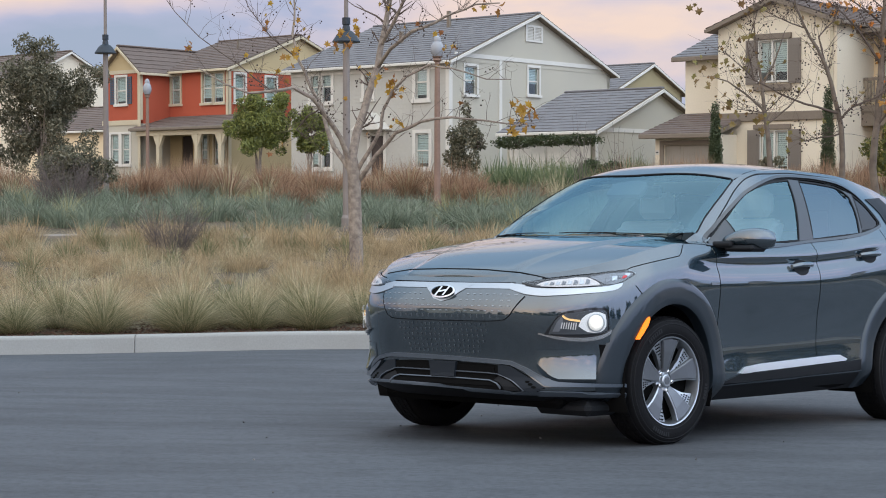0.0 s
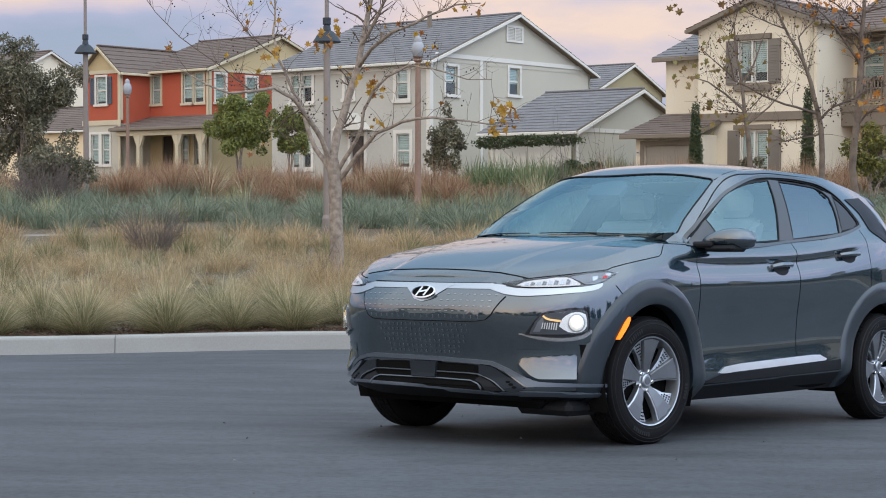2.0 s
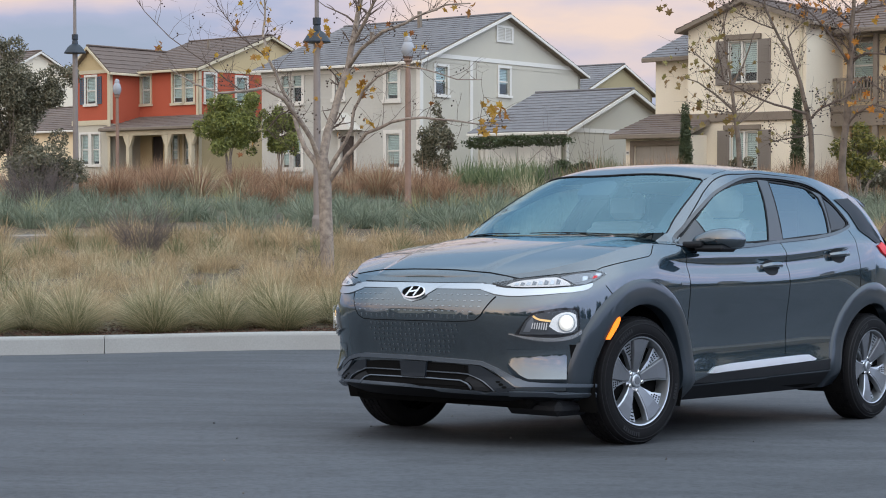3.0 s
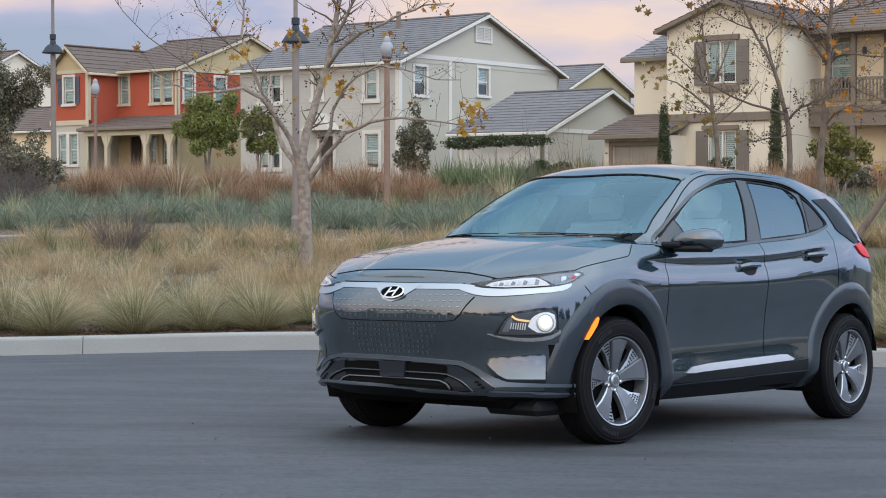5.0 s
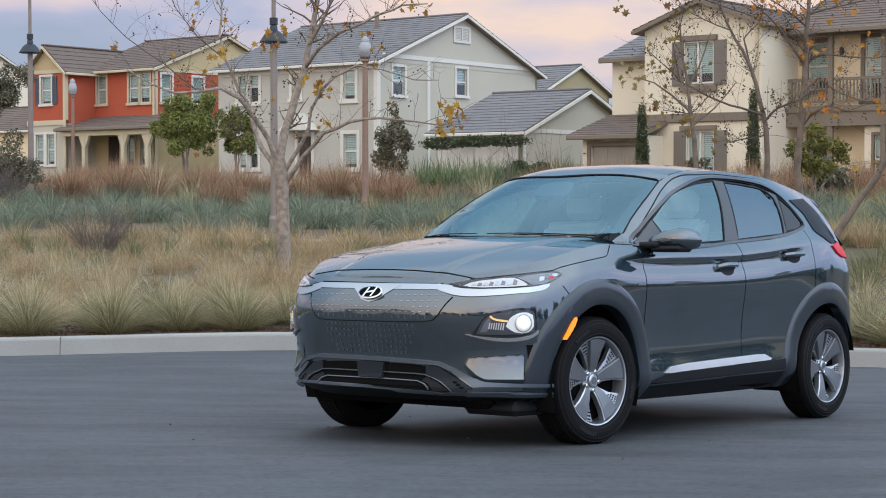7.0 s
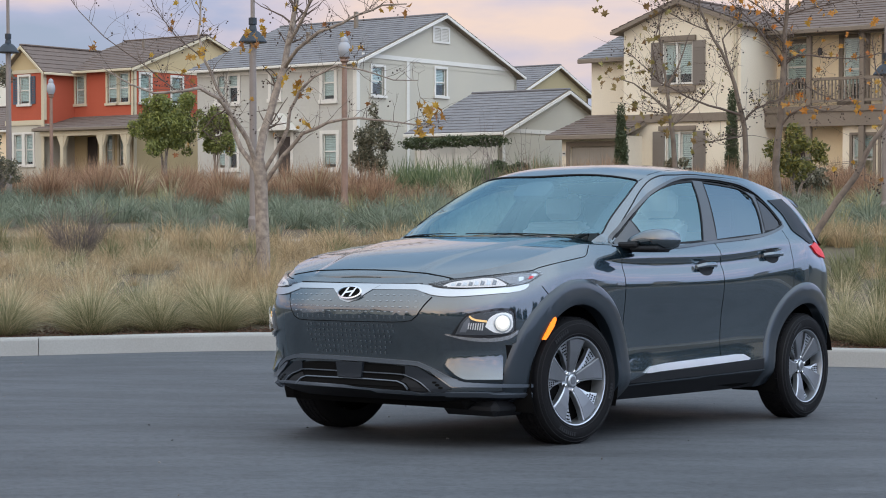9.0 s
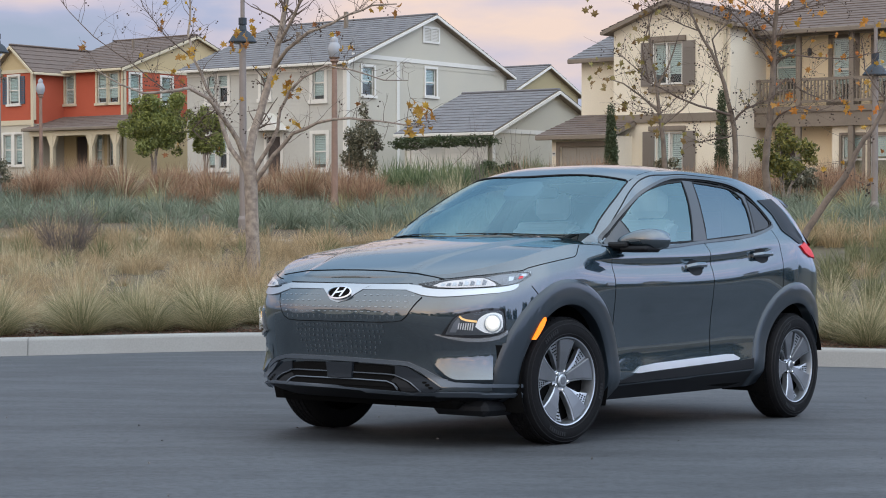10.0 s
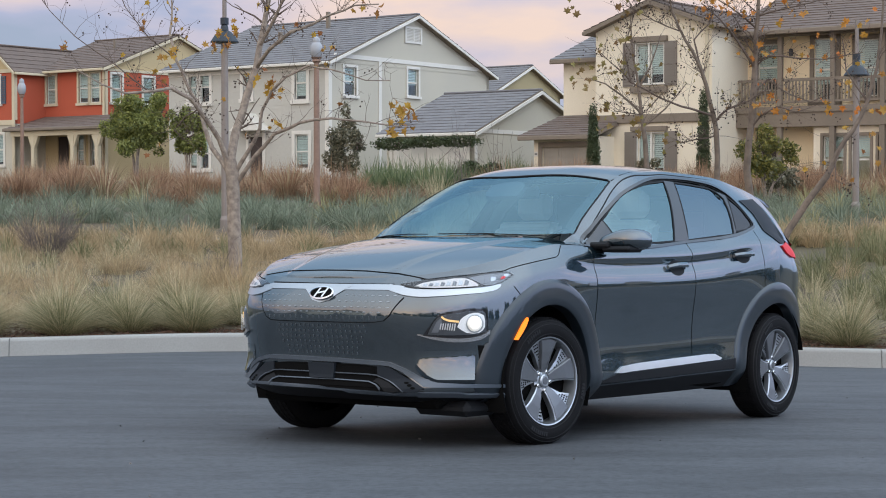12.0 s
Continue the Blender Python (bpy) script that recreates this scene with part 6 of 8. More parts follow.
        for k in range(4):
            x0, z0 = 0.375 + 0.032 * k, 0.838 + 0.011 * k
            part("reflector_cell", fx(lay(S, [(x0, z0), (x0 + 0.024, z0 + 0.008), (x0 + 0.026, z0 + 0.028 - 0.003 * k), (x0 + 0.002, z0 + 0.026 - 0.003 * k)], 35, 0.0135, 0.003, 0.02)), M_SATIN if k % 2 else M_RIM_GREY, h)
        part("led", fx(bands(S, [(0.055, 0.818), (0.133, 0.8165), (0.25, 0.821), (0.345, 0.829)], 0.0045, 35, 0.0145, 0.003)), M_LED_REFLECTOR_GLOW, h)
        # red reflector shares the tail lens's faint glow
        part("side_reflector", fx(lay(S, [(0.455, 0.862), (0.478, 0.868), (0.482, 0.879), (0.462, 0.876)], 35, 0.014, 0.003)), M_TAIL, h, "small red side reflector")
        part("lens", fx(lay(S, lamp, 35, 0.018, 0.004)), M_LENS, h, smooth=True)
    # main lamps, low in the bumper
    bez = curve([(0.075, 0.582), (0.108, 0.630), (0.158, 0.689), (0.220, 0.704), (0.376, 0.718), (0.396, 0.706), (0.400, 0.605), (0.363, 0.580), (0.264, 0.568), (0.122, 0.574)], 2)
    hou = curve([(0.099, 0.587), (0.130, 0.650), (0.168, 0.682), (0.240, 0.694), (0.370, 0.706), (0.384, 0.694), (0.387, 0.603), (0.349, 0.590), (0.278, 0.586), (0.179, 0.584)], 2)
    for side in (1, -1):
        fx = (lambda m: m) if side == 1 else mirrored
        h = part("headlamp", fx(lay(S, bez, 35, 0.007, 0.012)), M_GLOSS_BLACK, car, "lit projector headlamp in a black bezel", True)
        part("housing", fx(lay(S, hou, 35, 0.011, 0.004)), M_LAMP_GREY, h, smooth=True)
        # pale colour stands for the highlight along this lip
        part("lower_bezel", fx(lay(S, curve([(0.045, 0.585), (0.122, 0.575), (0.264, 0.567), (0.363, 0.582), (0.405, 0.608), (0.404, 0.590), (0.360, 0.563), (0.270, 0.550), (0.193, 0.553), (0.114, 0.566)], 2), 35, 0.018, 0.02, 0.02)), M_LIP_GLINT, h, "lip below the lamp, coloured pale for its glint", True)
        part("lip_under", fx(lay(S, curve([(0.085, 0.572), (0.193, 0.555), (0.270, 0.552), (0.360, 0.565), (0.402, 0.590), (0.400, 0.545), (0.292, 0.536), (0.193, 0.545)], 2), 35, 0.010, 0.012, 0.02)), M_PAINT, h, smooth=True)
        part("reflector", fx(lay(S, [(0.118, 0.597), (0.140, 0.645), (0.165, 0.672), (0.172, 0.640), (0.150, 0.597)], 35, 0.013, 0.003)), M_RIM_GREY, h, smooth=True)
        # fins glow faintly in place of the light they catch
        for k in range(7):
            x = 0.158 + 0.0115 * k
            part("fin", fx(lay(S, [(x, 0.613 - 0.001 * k), (x + 0.005, 0.613 - 0.001 * k), (x + 0.010, 0.643), (x + 0.005, 0.643)], 35, 0.016, 0.006)), M_LED_REFLECTOR_GLOW, h)
        c = seat_on(S, 0.330, 0.643, 35)
        # the bowl is no source: its glow stands for reflected lamp light
        part("shroud", fx(lay(S, curve([(0.245, 0.625), (0.262, 0.664), (0.30, 0.690), (0.345, 0.697), (0.376, 0.684), (0.381, 0.625), (0.355, 0.597), (0.29, 0.596)], 2), 35, 0.012, 0.003)), M_BOWL_GLOW, h, "silvered bowl round the lens with a glow put in", True)
        bm = bmesh.new()
        lathe(bm, [(0.046, 0.002), (0.047, 0.015), (0.044, 0.0165), (0.041, 0.012)], sides=32, m=c)
        part("projector_ring", fx(bm), M_SATIN, h, smooth=True)
        bm = bmesh.new()
        lathe(bm, [(0.041, 0.006), (0.040, 0.0125), (0.036, 0.018), (0.028, 0.0215)], sides=32, m=c)
        pr = part("projector", fx(bm), M_LED_SOFT, h, "glowing projector lens", True)
        bm = bmesh.new()
        lathe(bm, [(0.029, 0.0195), (0.026, 0.0225), (0.013, 0.0250), (0.0, 0.0255)], sides=32, m=c)
        part("lens_core", fx(bm), M_LED, pr, smooth=True)
        bm = bmesh.new()
        for x, h2 in ((-0.013, 0.022), (0.013, 0.022)):
            box(bm, x - 0.0022, x + 0.0022, -h2, h2, 0.0235, 0.0275, m=c)
        part("lens_rib", fx(bm), M_LED_SOFT, pr)
        part("indicator", fx(bands(S, [(0.166, 0.677), (0.180, 0.665), (0.200, 0.658), (0.232, 0.654), (0.252, 0.652)], 0.010, 35, 0.018, 0.004)), M_WARM_LAMP, h, "warm orange light strip")
        part("lens", fx(lay(S, hou, 35, 0.030, 0.006)), M_LENS, h, smooth=True)
        # scooped corner below the lamp; a flat black patch paints its air slot's shade
        part("air_slot", fx(lay(S, curve([(0.350, 0.532), (0.396, 0.530), (0.402, 0.449), (0.390, 0.392), (0.352, 0.362), (0.336, 0.385), (0.350, 0.407), (0.358, 0.464)], 2), 35, 0.0025, 0.004)), M_UNDER, car, smooth=True)
        bm = bmesh.new()
        cols = []
        out_way = Vector((math.cos(radians(35)), math.sin(radians(35)), 0))
        for i in range(29):
            hh = 0.035 + 0.303 * i / 28
            fade = min((hh - 0.035) / 0.09, 1.0) ** 0.7
            floor = 0.358 + 0.075 * (1 - min((hh - 0.035) / 0.12, 1.0)) ** 1.6
            col = []
            for j in range(13):
                vv = 0.505 + (floor - 0.505) * j / 12
                p, _ = point_on(S, hh, vv, 35)
                col.append(p + out_way * (0.002 + 0.026 * fade * (j / 12) ** 1.7))
            p, _ = point_on(S, hh, floor - 0.012, 35)
            col.append(p + out_way * 0.022 * fade)
            p, _ = point_on(S, hh, floor - 0.030, 35)
            col.append(p - out_way * 0.002)
            cols.append([bm.verts.new(p) for p in col])
        for a, b2 in zip(cols, cols[1:]):
            for j in range(len(a) - 1):
                bm.faces.new((a[j], b2[j], b2[j + 1], a[j + 1]))
        bm.faces.new(cols[-1])
        bmesh.ops.recalc_face_normals(bm, faces=bm.faces[:])
        part("bumper_pocket", fx(bm), M_PAINT, car, smooth=True)
    # lower grille
    half = [(0.0, 0.428), (0.26, 0.424), (0.428, 0.412), (0.50, 0.378), (0.595, 0.316), (0.60, 0.306), (0.45, 0.296), (0.0, 0.298)]
    outl = half + [(-y, z) for y, z in half[-2:0:-1]]
    g = part("lower_grille", lay(S, outl, 0, 0.007, 0.010, 0.015), M_UNDER, car, "black lower grille", True)
    # flat black sheet: the shade of the grille's depth put into colour
    part("grille_depth", lay(S, [(-0.33, 0.414), (0.33, 0.414), (0.36, 0.31), (-0.36, 0.31)], 0, 0.011, 0.004, 0.015), M_UNDER, g)
    for s in (1, -1):
        part("grille_wing", lay(S, [(s * 0.358, 0.424), (s * 0.428, 0.416), (s * 0.51, 0.368), (s * 0.602, 0.312), (s * 0.559, 0.294), (s * 0.517, 0.294), (s * 0.428, 0.347), (s * 0.358, 0.376)][::s], 0, 0.014, 0.008, 0.015), M_RADAR, g)
        part("grille_wing", lay(S, [(s * 0.358, 0.362), (s * 0.420, 0.338), (s * 0.490, 0.296), (s * 0.405, 0.296), (s * 0.372, 0.326), (s * 0.335, 0.338)][::s], 0, 0.013, 0.006, 0.015), M_BLACK_PLASTIC, g)
        # flat black ovals stand for the shade in three small openings
        for k in range(3):
            part("grille_hole", lay(S, oval(0.012, 0.0065, 8, s * (0.518 + 0.0165 * k), 0.336 - 0.0125 * k), 0, 0.016, 0.004), M_UNDER, g)
    for pts in ([(-0.505, 0.300), (-0.47, 0.328), (-0.428, 0.352), (-0.355, 0.378), (-0.30, 0.381), (0.10, 0.380), (0.30, 0.378), (0.355, 0.374), (0.428, 0.345), (0.47, 0.319), (0.505, 0.297)], [(-0.385, 0.304), (-0.355, 0.325), (-0.312, 0.338), (0.112, 0.339), (0.314, 0.335), (0.358, 0.322), (0.385, 0.303)]):
        part("grille_bar", bands(S, pts, 0.005, 0, 0.019, 0.010), M_GREY_TRIM, g)
    part("radar_cover", lay(S, [(-0.088, 0.430), (0.095, 0.430), (0.086, 0.340), (-0.075, 0.340)], 0, 0.027, 0.020), M_RADAR, g)
    top = [(-0.62, 0.352), (-0.574, 0.395), (-0.50, 0.428), (-0.417, 0.445), (-0.376, 0.449), (-0.12, 0.449), (0.113, 0.445), (0.36, 0.437), (0.429, 0.432), (0.508, 0.400), (0.583, 0.358), (0.62, 0.345)]
    part("grille_brow", bands(S, top, 0.020, 0, 0.016, 0.022, cell=0.02), M_GREY_TRIM, car, "grey metal grille surround", True)
    both("grille_brow", lay(S, curve([(-0.045, 0.414), (-0.016, 0.409), (0.065, 0.369), (0.143, 0.343), (0.223, 0.338), (0.480, 0.333), (0.480, 0.318), (0.223, 0.319), (0.150, 0.318), (0.100, 0.318), (0.075, 0.322), (0.055, 0.338), (-0.010, 0.382)], 2), 35, 0.018, 0.022, 0.02), M_GREY_TRIM, car, "grey metal bumper strip")
    part("bumper_lip", bands(S, [(-0.6, 0.303), (-0.38, 0.305), (-0.08, 0.302), (0.0, 0.300), (0.3, 0.292), (0.454, 0.287), (0.60, 0.289)], 0.008, 0, 0.016, 0.012), M_GREY_TRIM, car, smooth=True)
    both("bumper_lip", bands(S, [(0.050, 0.290), (0.222, 0.289), (0.364, 0.286), (0.480, 0.283)], 0.014, 35, 0.020, 0.016), M_GREY_TRIM, car)
    # shut lines of the bonnet
    part("bonnet_seam", bands(S, [(-0.57, 0.884), (-0.397, 0.906), (-0.12, 0.911), (0.05, 0.910), (0.20, 0.906), (0.394, 0.893), (0.50, 0.878), (0.572, 0.864)], 0.0032, 0, 0.0022, 0.003, cell=0.012), M_UNDER, car)
    both("bonnet_seam", bands(S, [(0.060, 0.862), (0.092, 0.864), (0.20, 0.877), (0.302, 0.888), (0.482, 0.912), (0.511, 0.926), (0.580, 0.946), (0.649, 0.964), (0.755, 0.991), (0.766, 1.004), (0.774, 1.038), (0.782, 1.064)], 0.0034, 35, 0.0022, 0.003, cell=0.02), M_UNDER, car)
    # skid plate under the nose
    part("skid_plate", boxes((0.28, 0.56, 0.40, 0.76, 0.165, 0.245), bevel=0.03), M_BLACK_PLASTIC, car)


def flanks(car):
    S = SKIN
    for wx in (0.0, -2.6):
        lo, hi = (194, -14) if wx == 0.0 else (194, 4)
        n = 56
        rows = []
        for i in range(n + 1):
            a = radians(lo + (hi - lo) * i / n)
            row = []
            for r, off in ((0.535, 0.0005), (0.528, 0.010), (0.515, 0.016), (0.48, 0.0165), (0.44, 0.016), (0.412, 0.014), (0.402, 0.008), (0.399, -0.004)):
                p, q = point_on(S, -wx + r * math.cos(a), 0.336 + r * math.sin(a), 90)
                row.append(p + Vector((0, 1, 0)) * off)
            row.append(row[-1] - Vector((0, 0.05, 0)))
            rows.append(row)
        bm = bmesh.new()
        vs = [[bm.verts.new(p) for p in row] for row in rows]
        for r0, r1 in zip(vs, vs[1:]):
            for k in range(len(r0) - 1):
                bm.faces.new((r0[k], r1[k], r1[k + 1], r0[k + 1]))
        bmesh.ops.recalc_face_normals(bm, faces=bm.faces[:])
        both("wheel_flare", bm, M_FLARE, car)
    both("flare_seam", bands(S, [(0.0, 0.832), (0.077, 0.752), (0.150, 0.690)], 0.003, 70, 0.002, 0.002), M_UNDER, car)
    chrome = [(0.69, 0.352), (0.757, 0.385), (0.928, 0.399), (1.379, 0.416), (1.72, 0.428), (1.817, 0.427), (1.90, 0.401), (1.878, 0.391), (1.363, 0.372), (0.731, 0.350)]
    both("side_moulding", lay(S, chrome, 90, 0.012, 0.014, 0.05), M_BRIGHT, car, "bright satin door moulding")
    both("lower_cladding", lay(S, [(0.475, 0.30), (0.70, 0.345), (1.36, 0.366), (1.90, 0.386), (2.16, 0.40), (2.17, 0.335), (1.3, 0.312)], 90, 0.006, 0.008, 0.06), M_BLACK_PLASTIC, car)
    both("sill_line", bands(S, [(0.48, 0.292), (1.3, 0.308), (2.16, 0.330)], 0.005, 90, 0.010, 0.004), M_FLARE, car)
    # handles over flat black ovals that paint the shade of their recesses
    for x, z in ((1.36, 0.952), (2.17, 1.038)):
        for s in (1, -1):
            fx = (lambda m: m) if s == 1 else mirrored
            d = part("door_handle", fx(lay(S, oval(0.085, 0.046, 24, x, z - 0.004), 90, 0.0015, 0.002)), M_BLACK_PLASTIC, car, smooth=True)
            m = seat_on(S, x, z, 90)
            bm = bmesh.new()
            n = 14
            rows = []
            for i in range(n + 1):
                u = -1 + 2 * i / n
                cx, cz, out = 0.115 * u, 0.006 * u, 0.012 + 0.032 * (1 - u ** 4)
                hh, dd = 0.013 + 0.003 * (1 - u * u), 0.010
                rows.append([bm.verts.new(m @ Vector((cx, cz + hh * math.sin(a), out + dd * math.cos(a)))) for a in (2 * math.pi * k / 10 for k in range(10))])
            for a, b in zip(rows, rows[1:]):
                for k in range(10):
                    bm.faces.new((a[k], a[(k + 1) % 10], b[(k + 1) % 10], b[k]))
            bm.faces.new(rows[0][::-1])
            bm.faces.new(rows[-1])
            bmesh.ops.recalc_face_normals(bm, faces=bm.faces[:])
            part("grip", fx(bm), M_PAINT, d, smooth=True)
    both("side_marker", lay(S, curve([(0.219, 0.667), (0.233, 0.673), (0.236, 0.657), (0.202, 0.600), (0.168, 0.558), (0.147, 0.558), (0.178, 0.612)], 2), 60, 0.020, 0.01), M_AMBER, car, "glowing amber side marker")
    both("tail_lamp", lay(S, [(2.70, 1.108), (2.84, 1.130), (3.02, 1.105), (3.14, 1.05), (3.08, 1.025), (2.86, 1.040), (2.77, 1.062)], 90, 0.010, 0.014), M_TAIL, car, "red tail lamp")
    part("fender_badge", boxes((-0.038, 0.038, -0.007, 0.007, 0.0, 0.004), m=seat_on(S, 0.41, 0.846, 90), bevel=0.001), M_RIM_GREY, car)
    part("rear_valance", boxes((-3.26, -2.98, -0.68, 0.68, 0.40, 0.50), bevel=0.05), M_BLACK_PLASTIC, car)
    # door mirrors
    for s in (1, -1):
        fx = (lambda m: m) if s == 1 else mirrored
        bm = bmesh.new()
        rows = []
        n, q = 14, 20
        for i in range(n + 1):
            u = i / n
            y = 0.835 + 0.265 * u
            k = min(1.0, 0.42 + 0.75 * u ** 0.6) * (1 - max(0.0, (u - 0.45) / 0.55) ** 3.2) ** 0.5
            hx, hz = 0.125 * k + 0.001, 0.062 * k + 0.001
            cz = 1.078 + 0.022 * min(1.0, u / 0.4) - 0.008 * u
            cx = -0.60 - 0.075 * u
            ring = []
            for j in range(q):
                a = 2 * math.pi * j / q
                c, sn = math.cos(a), math.sin(a)
                e = 0.75
                xx = hx * math.copysign(abs(c) ** e, c) * (1.0 if c > 0 else 0.45)
                ring.append(bm.verts.new((cx + xx, y, cz + hz * math.copysign(abs(sn) ** e, sn))))
            rows.append(ring)
        for a, b in zip(rows, rows[1:]):
            for k in range(q):
                bm.faces.new((a[k], a[(k + 1) % q], b[(k + 1) % q], b[k]))
        bm.faces.new(rows[0][::-1])
        bm.faces.new(rows[-1])
        bmesh.ops.recalc_face_normals(bm, faces=bm.faces[:])
        fold = Matrix.Translation((-0.60, -0.84, -0.035)) @ pose(0, 0, 0, 0, 0, -78) @ Matrix.Translation((0.60, 0.84, 0))
        if s == -1:
            unfolded = mirrored

            def fx(m):
                q = unfolded(m)
                bmesh.ops.transform(q, matrix=fold, verts=q.verts[:])
                return q
        mir = part("door_mirror", fx(bm), M_PAINT, car, "grey door mirror" if s == 1 else "grey door mirror folded back against the window", True)
        part("mirror_foot", fx(boxes((-0.64, -0.50, 0.79, 0.92, 1.045, 1.080), bevel=0.012)), M_BLACK_PLASTIC, mir)
        part("mirror_skirt", fx(boxes((-0.665, -0.512, 0.865, 1.050, 1.024, 1.058), bevel=0.014)), M_BLACK_PLASTIC, mir)
        part("mirror_glass", fx(boxes((-0.700, -0.695, 0.88, 1.02, 1.06, 1.15), bevel=0.002)), M_CHROME, mir)
        part("mirror_signal", fx(boxes((-0.625, -0.585, 1.030, 1.041, 1.088, 1.104), bevel=0.003)), M_LENS, mir)


glazing(car)
cabin(car)
front_end(car)
flanks(car)
# ---------- plants ----------
def blades(name, roots, heights, leans, widths, material, rng, droop=0.35):
    """Many grass blades in one mesh: each a tapered, bent strip of three faces. Returns the mesh."""
    n = len(roots)
    ang = rng.uniform(0, 2 * np.pi, n)
    side = np.stack([np.cos(ang), np.sin(ang), np.zeros(n)], 1)
    verts = np.empty((n, 4, 2, 3))
    for k, u in enumerate((0.0, 0.38, 0.74, 1.0)):
        mid = roots.copy()
        mid[:, :2] += leans * (u ** 1.8)[None] if np.ndim(u) else leans * u ** 1.8
        mid[:, 2] += heights * (u - droop * u ** 3 * np.minimum(np.hypot(leans[:, 0], leans[:, 1]) / np.maximum(heights, 0.05), 1.0))
        w = (widths * (1.0, 0.85, 0.55, 0.12)[k])[:, None] * side / 2
        verts[:, k, 0], verts[:, k, 1] = mid - w, mid + w
    base = (np.arange(n) * 8)[:, None, None]
    quad = np.array([[0, 1, 3, 2], [2, 3, 5, 4], [4, 5, 7, 6]])[None]
    loops = (base + quad).reshape(-1)
    me = bpy.data.meshes.new(name)
    me.vertices.add(n * 8)
    me.vertices.foreach_set("co", verts.reshape(-1))
    me.loops.add(len(loops))
    me.loops.foreach_set("vertex_index", loops.astype(np.int32))
    me.polygons.add(n * 3)
    me.polygons.foreach_set("loop_start", np.arange(n * 3, dtype=np.int32) * 4)
    me.update(calc_edges=True)
    me.materials.append(material)
    return me


def tuft_field(name, spots, per, height, spread, width, material, seed, stiff=0.0, droop=0.35):
    """Tussocks at the spots (x, y, size) in one mesh."""
    rng = np.random.default_rng(seed)
    roots, hs, ls, ws = [], [], [], []
    for x, y, s in spots:
        n = max(6, int(per * s))
        a, r = rng.uniform(0, 2 * np.pi, n), np.sqrt(rng.uniform(0, 1, n))
        z = bed_z(x, y)
        rr = 0.28 * spread * s
        roots.append(np.stack([x + rr * r * np.cos(a), y + rr * r * np.sin(a), np.full(n, z - 0.02)], 1))
        h = height * s * rng.uniform(0.55, 1.1, n) * (1.0 - 0.25 * r)
        hs.append(h)
        out = spread * s * r * rng.uniform(0.5, 1.15, n) * (1 - stiff)
        b = a + rng.normal(0, 0.5, n)
        ls.append(np.stack([out * np.cos(b), out * np.sin(b)], 1))
        ws.append(width * rng.uniform(0.7, 1.3, n))
    return new(name, blades(name, np.concatenate(roots), np.concatenate(hs), np.concatenate(ls), np.concatenate(ws), material, rng, droop))


def scatter(y0, y1, per_m2, seed, wide=0.35, lo=0.7, hi=1.25, keep=None):
    """Spots over a wedge of the slope that widens with distance."""
    rng = random.Random(seed)
    spots = []
    y = y0
    n = int(per_m2 * (y1 - y0) * (y0 + y1) * wide)
    for _ in range(n):
        y = y0 + (y1 - y0) * rng.random() ** 0.9
        x = rng.uniform(-1, 1) * y * wide + 0.2
        if y < kerb_y(x) + KERB_W + 0.25:
            continue
        if keep and not keep(x, y, rng):
            continue
        spots.append((x, y, rng.uniform(lo, hi)))
    return spots


def near_clumps():
    """The fountain-shaped tussocks in a row behind the kerb, each one a plant of its own."""
    rng = np.random.default_rng(5)
    shapes = []
    for k in range(5):
        sets = []
        # dense green dome, longer straw blades radiating out of it, brown thatch lying round the foot
        for mt, n, lo, hi, t0, t1, w, droop in ((M_GRASS_BASE, 1400, 0.26, 0.54, 0, 82, 0.0040, 0.15), (M_GRASS_STRAW, 720, 0.42, 0.84, 4, 74, 0.0036, 0.25), (M_GRASS_TAN, 360, 0.20, 0.48, 60, 89, 0.0042, 0.15)):
            a = rng.uniform(0, 2 * np.pi, n)
            lean = np.radians(t0 + (t1 - t0) * rng.uniform(0, 1, n) ** 0.6)
            roots = np.stack([0.13 * np.sin(lean) * np.cos(a), 0.13 * np.sin(lean) * np.sin(a), np.full(n, -0.02)], 1)
            long = rng.uniform(lo, hi, n)
            b = a + rng.normal(0, 0.42, n)
            out = long * np.sin(lean)
            sets.append(blades("blades", roots, long * np.cos(lean) + 0.03, np.stack([out * np.cos(b), out * np.sin(b)], 1), w * rng.uniform(0.7, 1.4, n), mt, rng, droop))
        shapes.append(sets)
    r2 = random.Random(8)
    spots = []
    x = -9.0
    while x < 10:
        spots.append((x + r2.uniform(-0.08, 0.08), kerb_y(x) + KERB_W + 0.50 + r2.uniform(-0.06, 0.10), r2.uniform(0.90, 1.14)))
        x += r2.choice((0.68, 0.84, 0.98))
    x = -9.4
    while x < 10:
        spots.append((x + r2.uniform(-0.15, 0.15), kerb_y(x) + KERB_W + 1.22 + r2.uniform(-0.15, 0.15), r2.uniform(0.9, 1.15)))
        x += r2.choice((0.75, 1.1, 1.6))
    for i, (x, y, s) in enumerate(spots):
        t = thing("grass_tussock", pose(x, y, bed_z(x, y), 0, 0, r2.uniform(0, 360)) @ Matrix.Scale(s, 4), "fountain-shaped tussock of green and straw-coloured grass in mulch", "grass", "tussocks along the kerb")
        for me, nm in zip(shapes[i % 5], ("green_foliage", "straw_foliage", "dry_skirt")):
            ob = new(nm, me)
            ob.parent = t


M_GRASS_BASE = mat("tussock_green", (0.088, 0.108, 0.040), 0.75, random_value=1.0, island=True, hue=(0.33, 0.305, 0.165), thin=0.3)


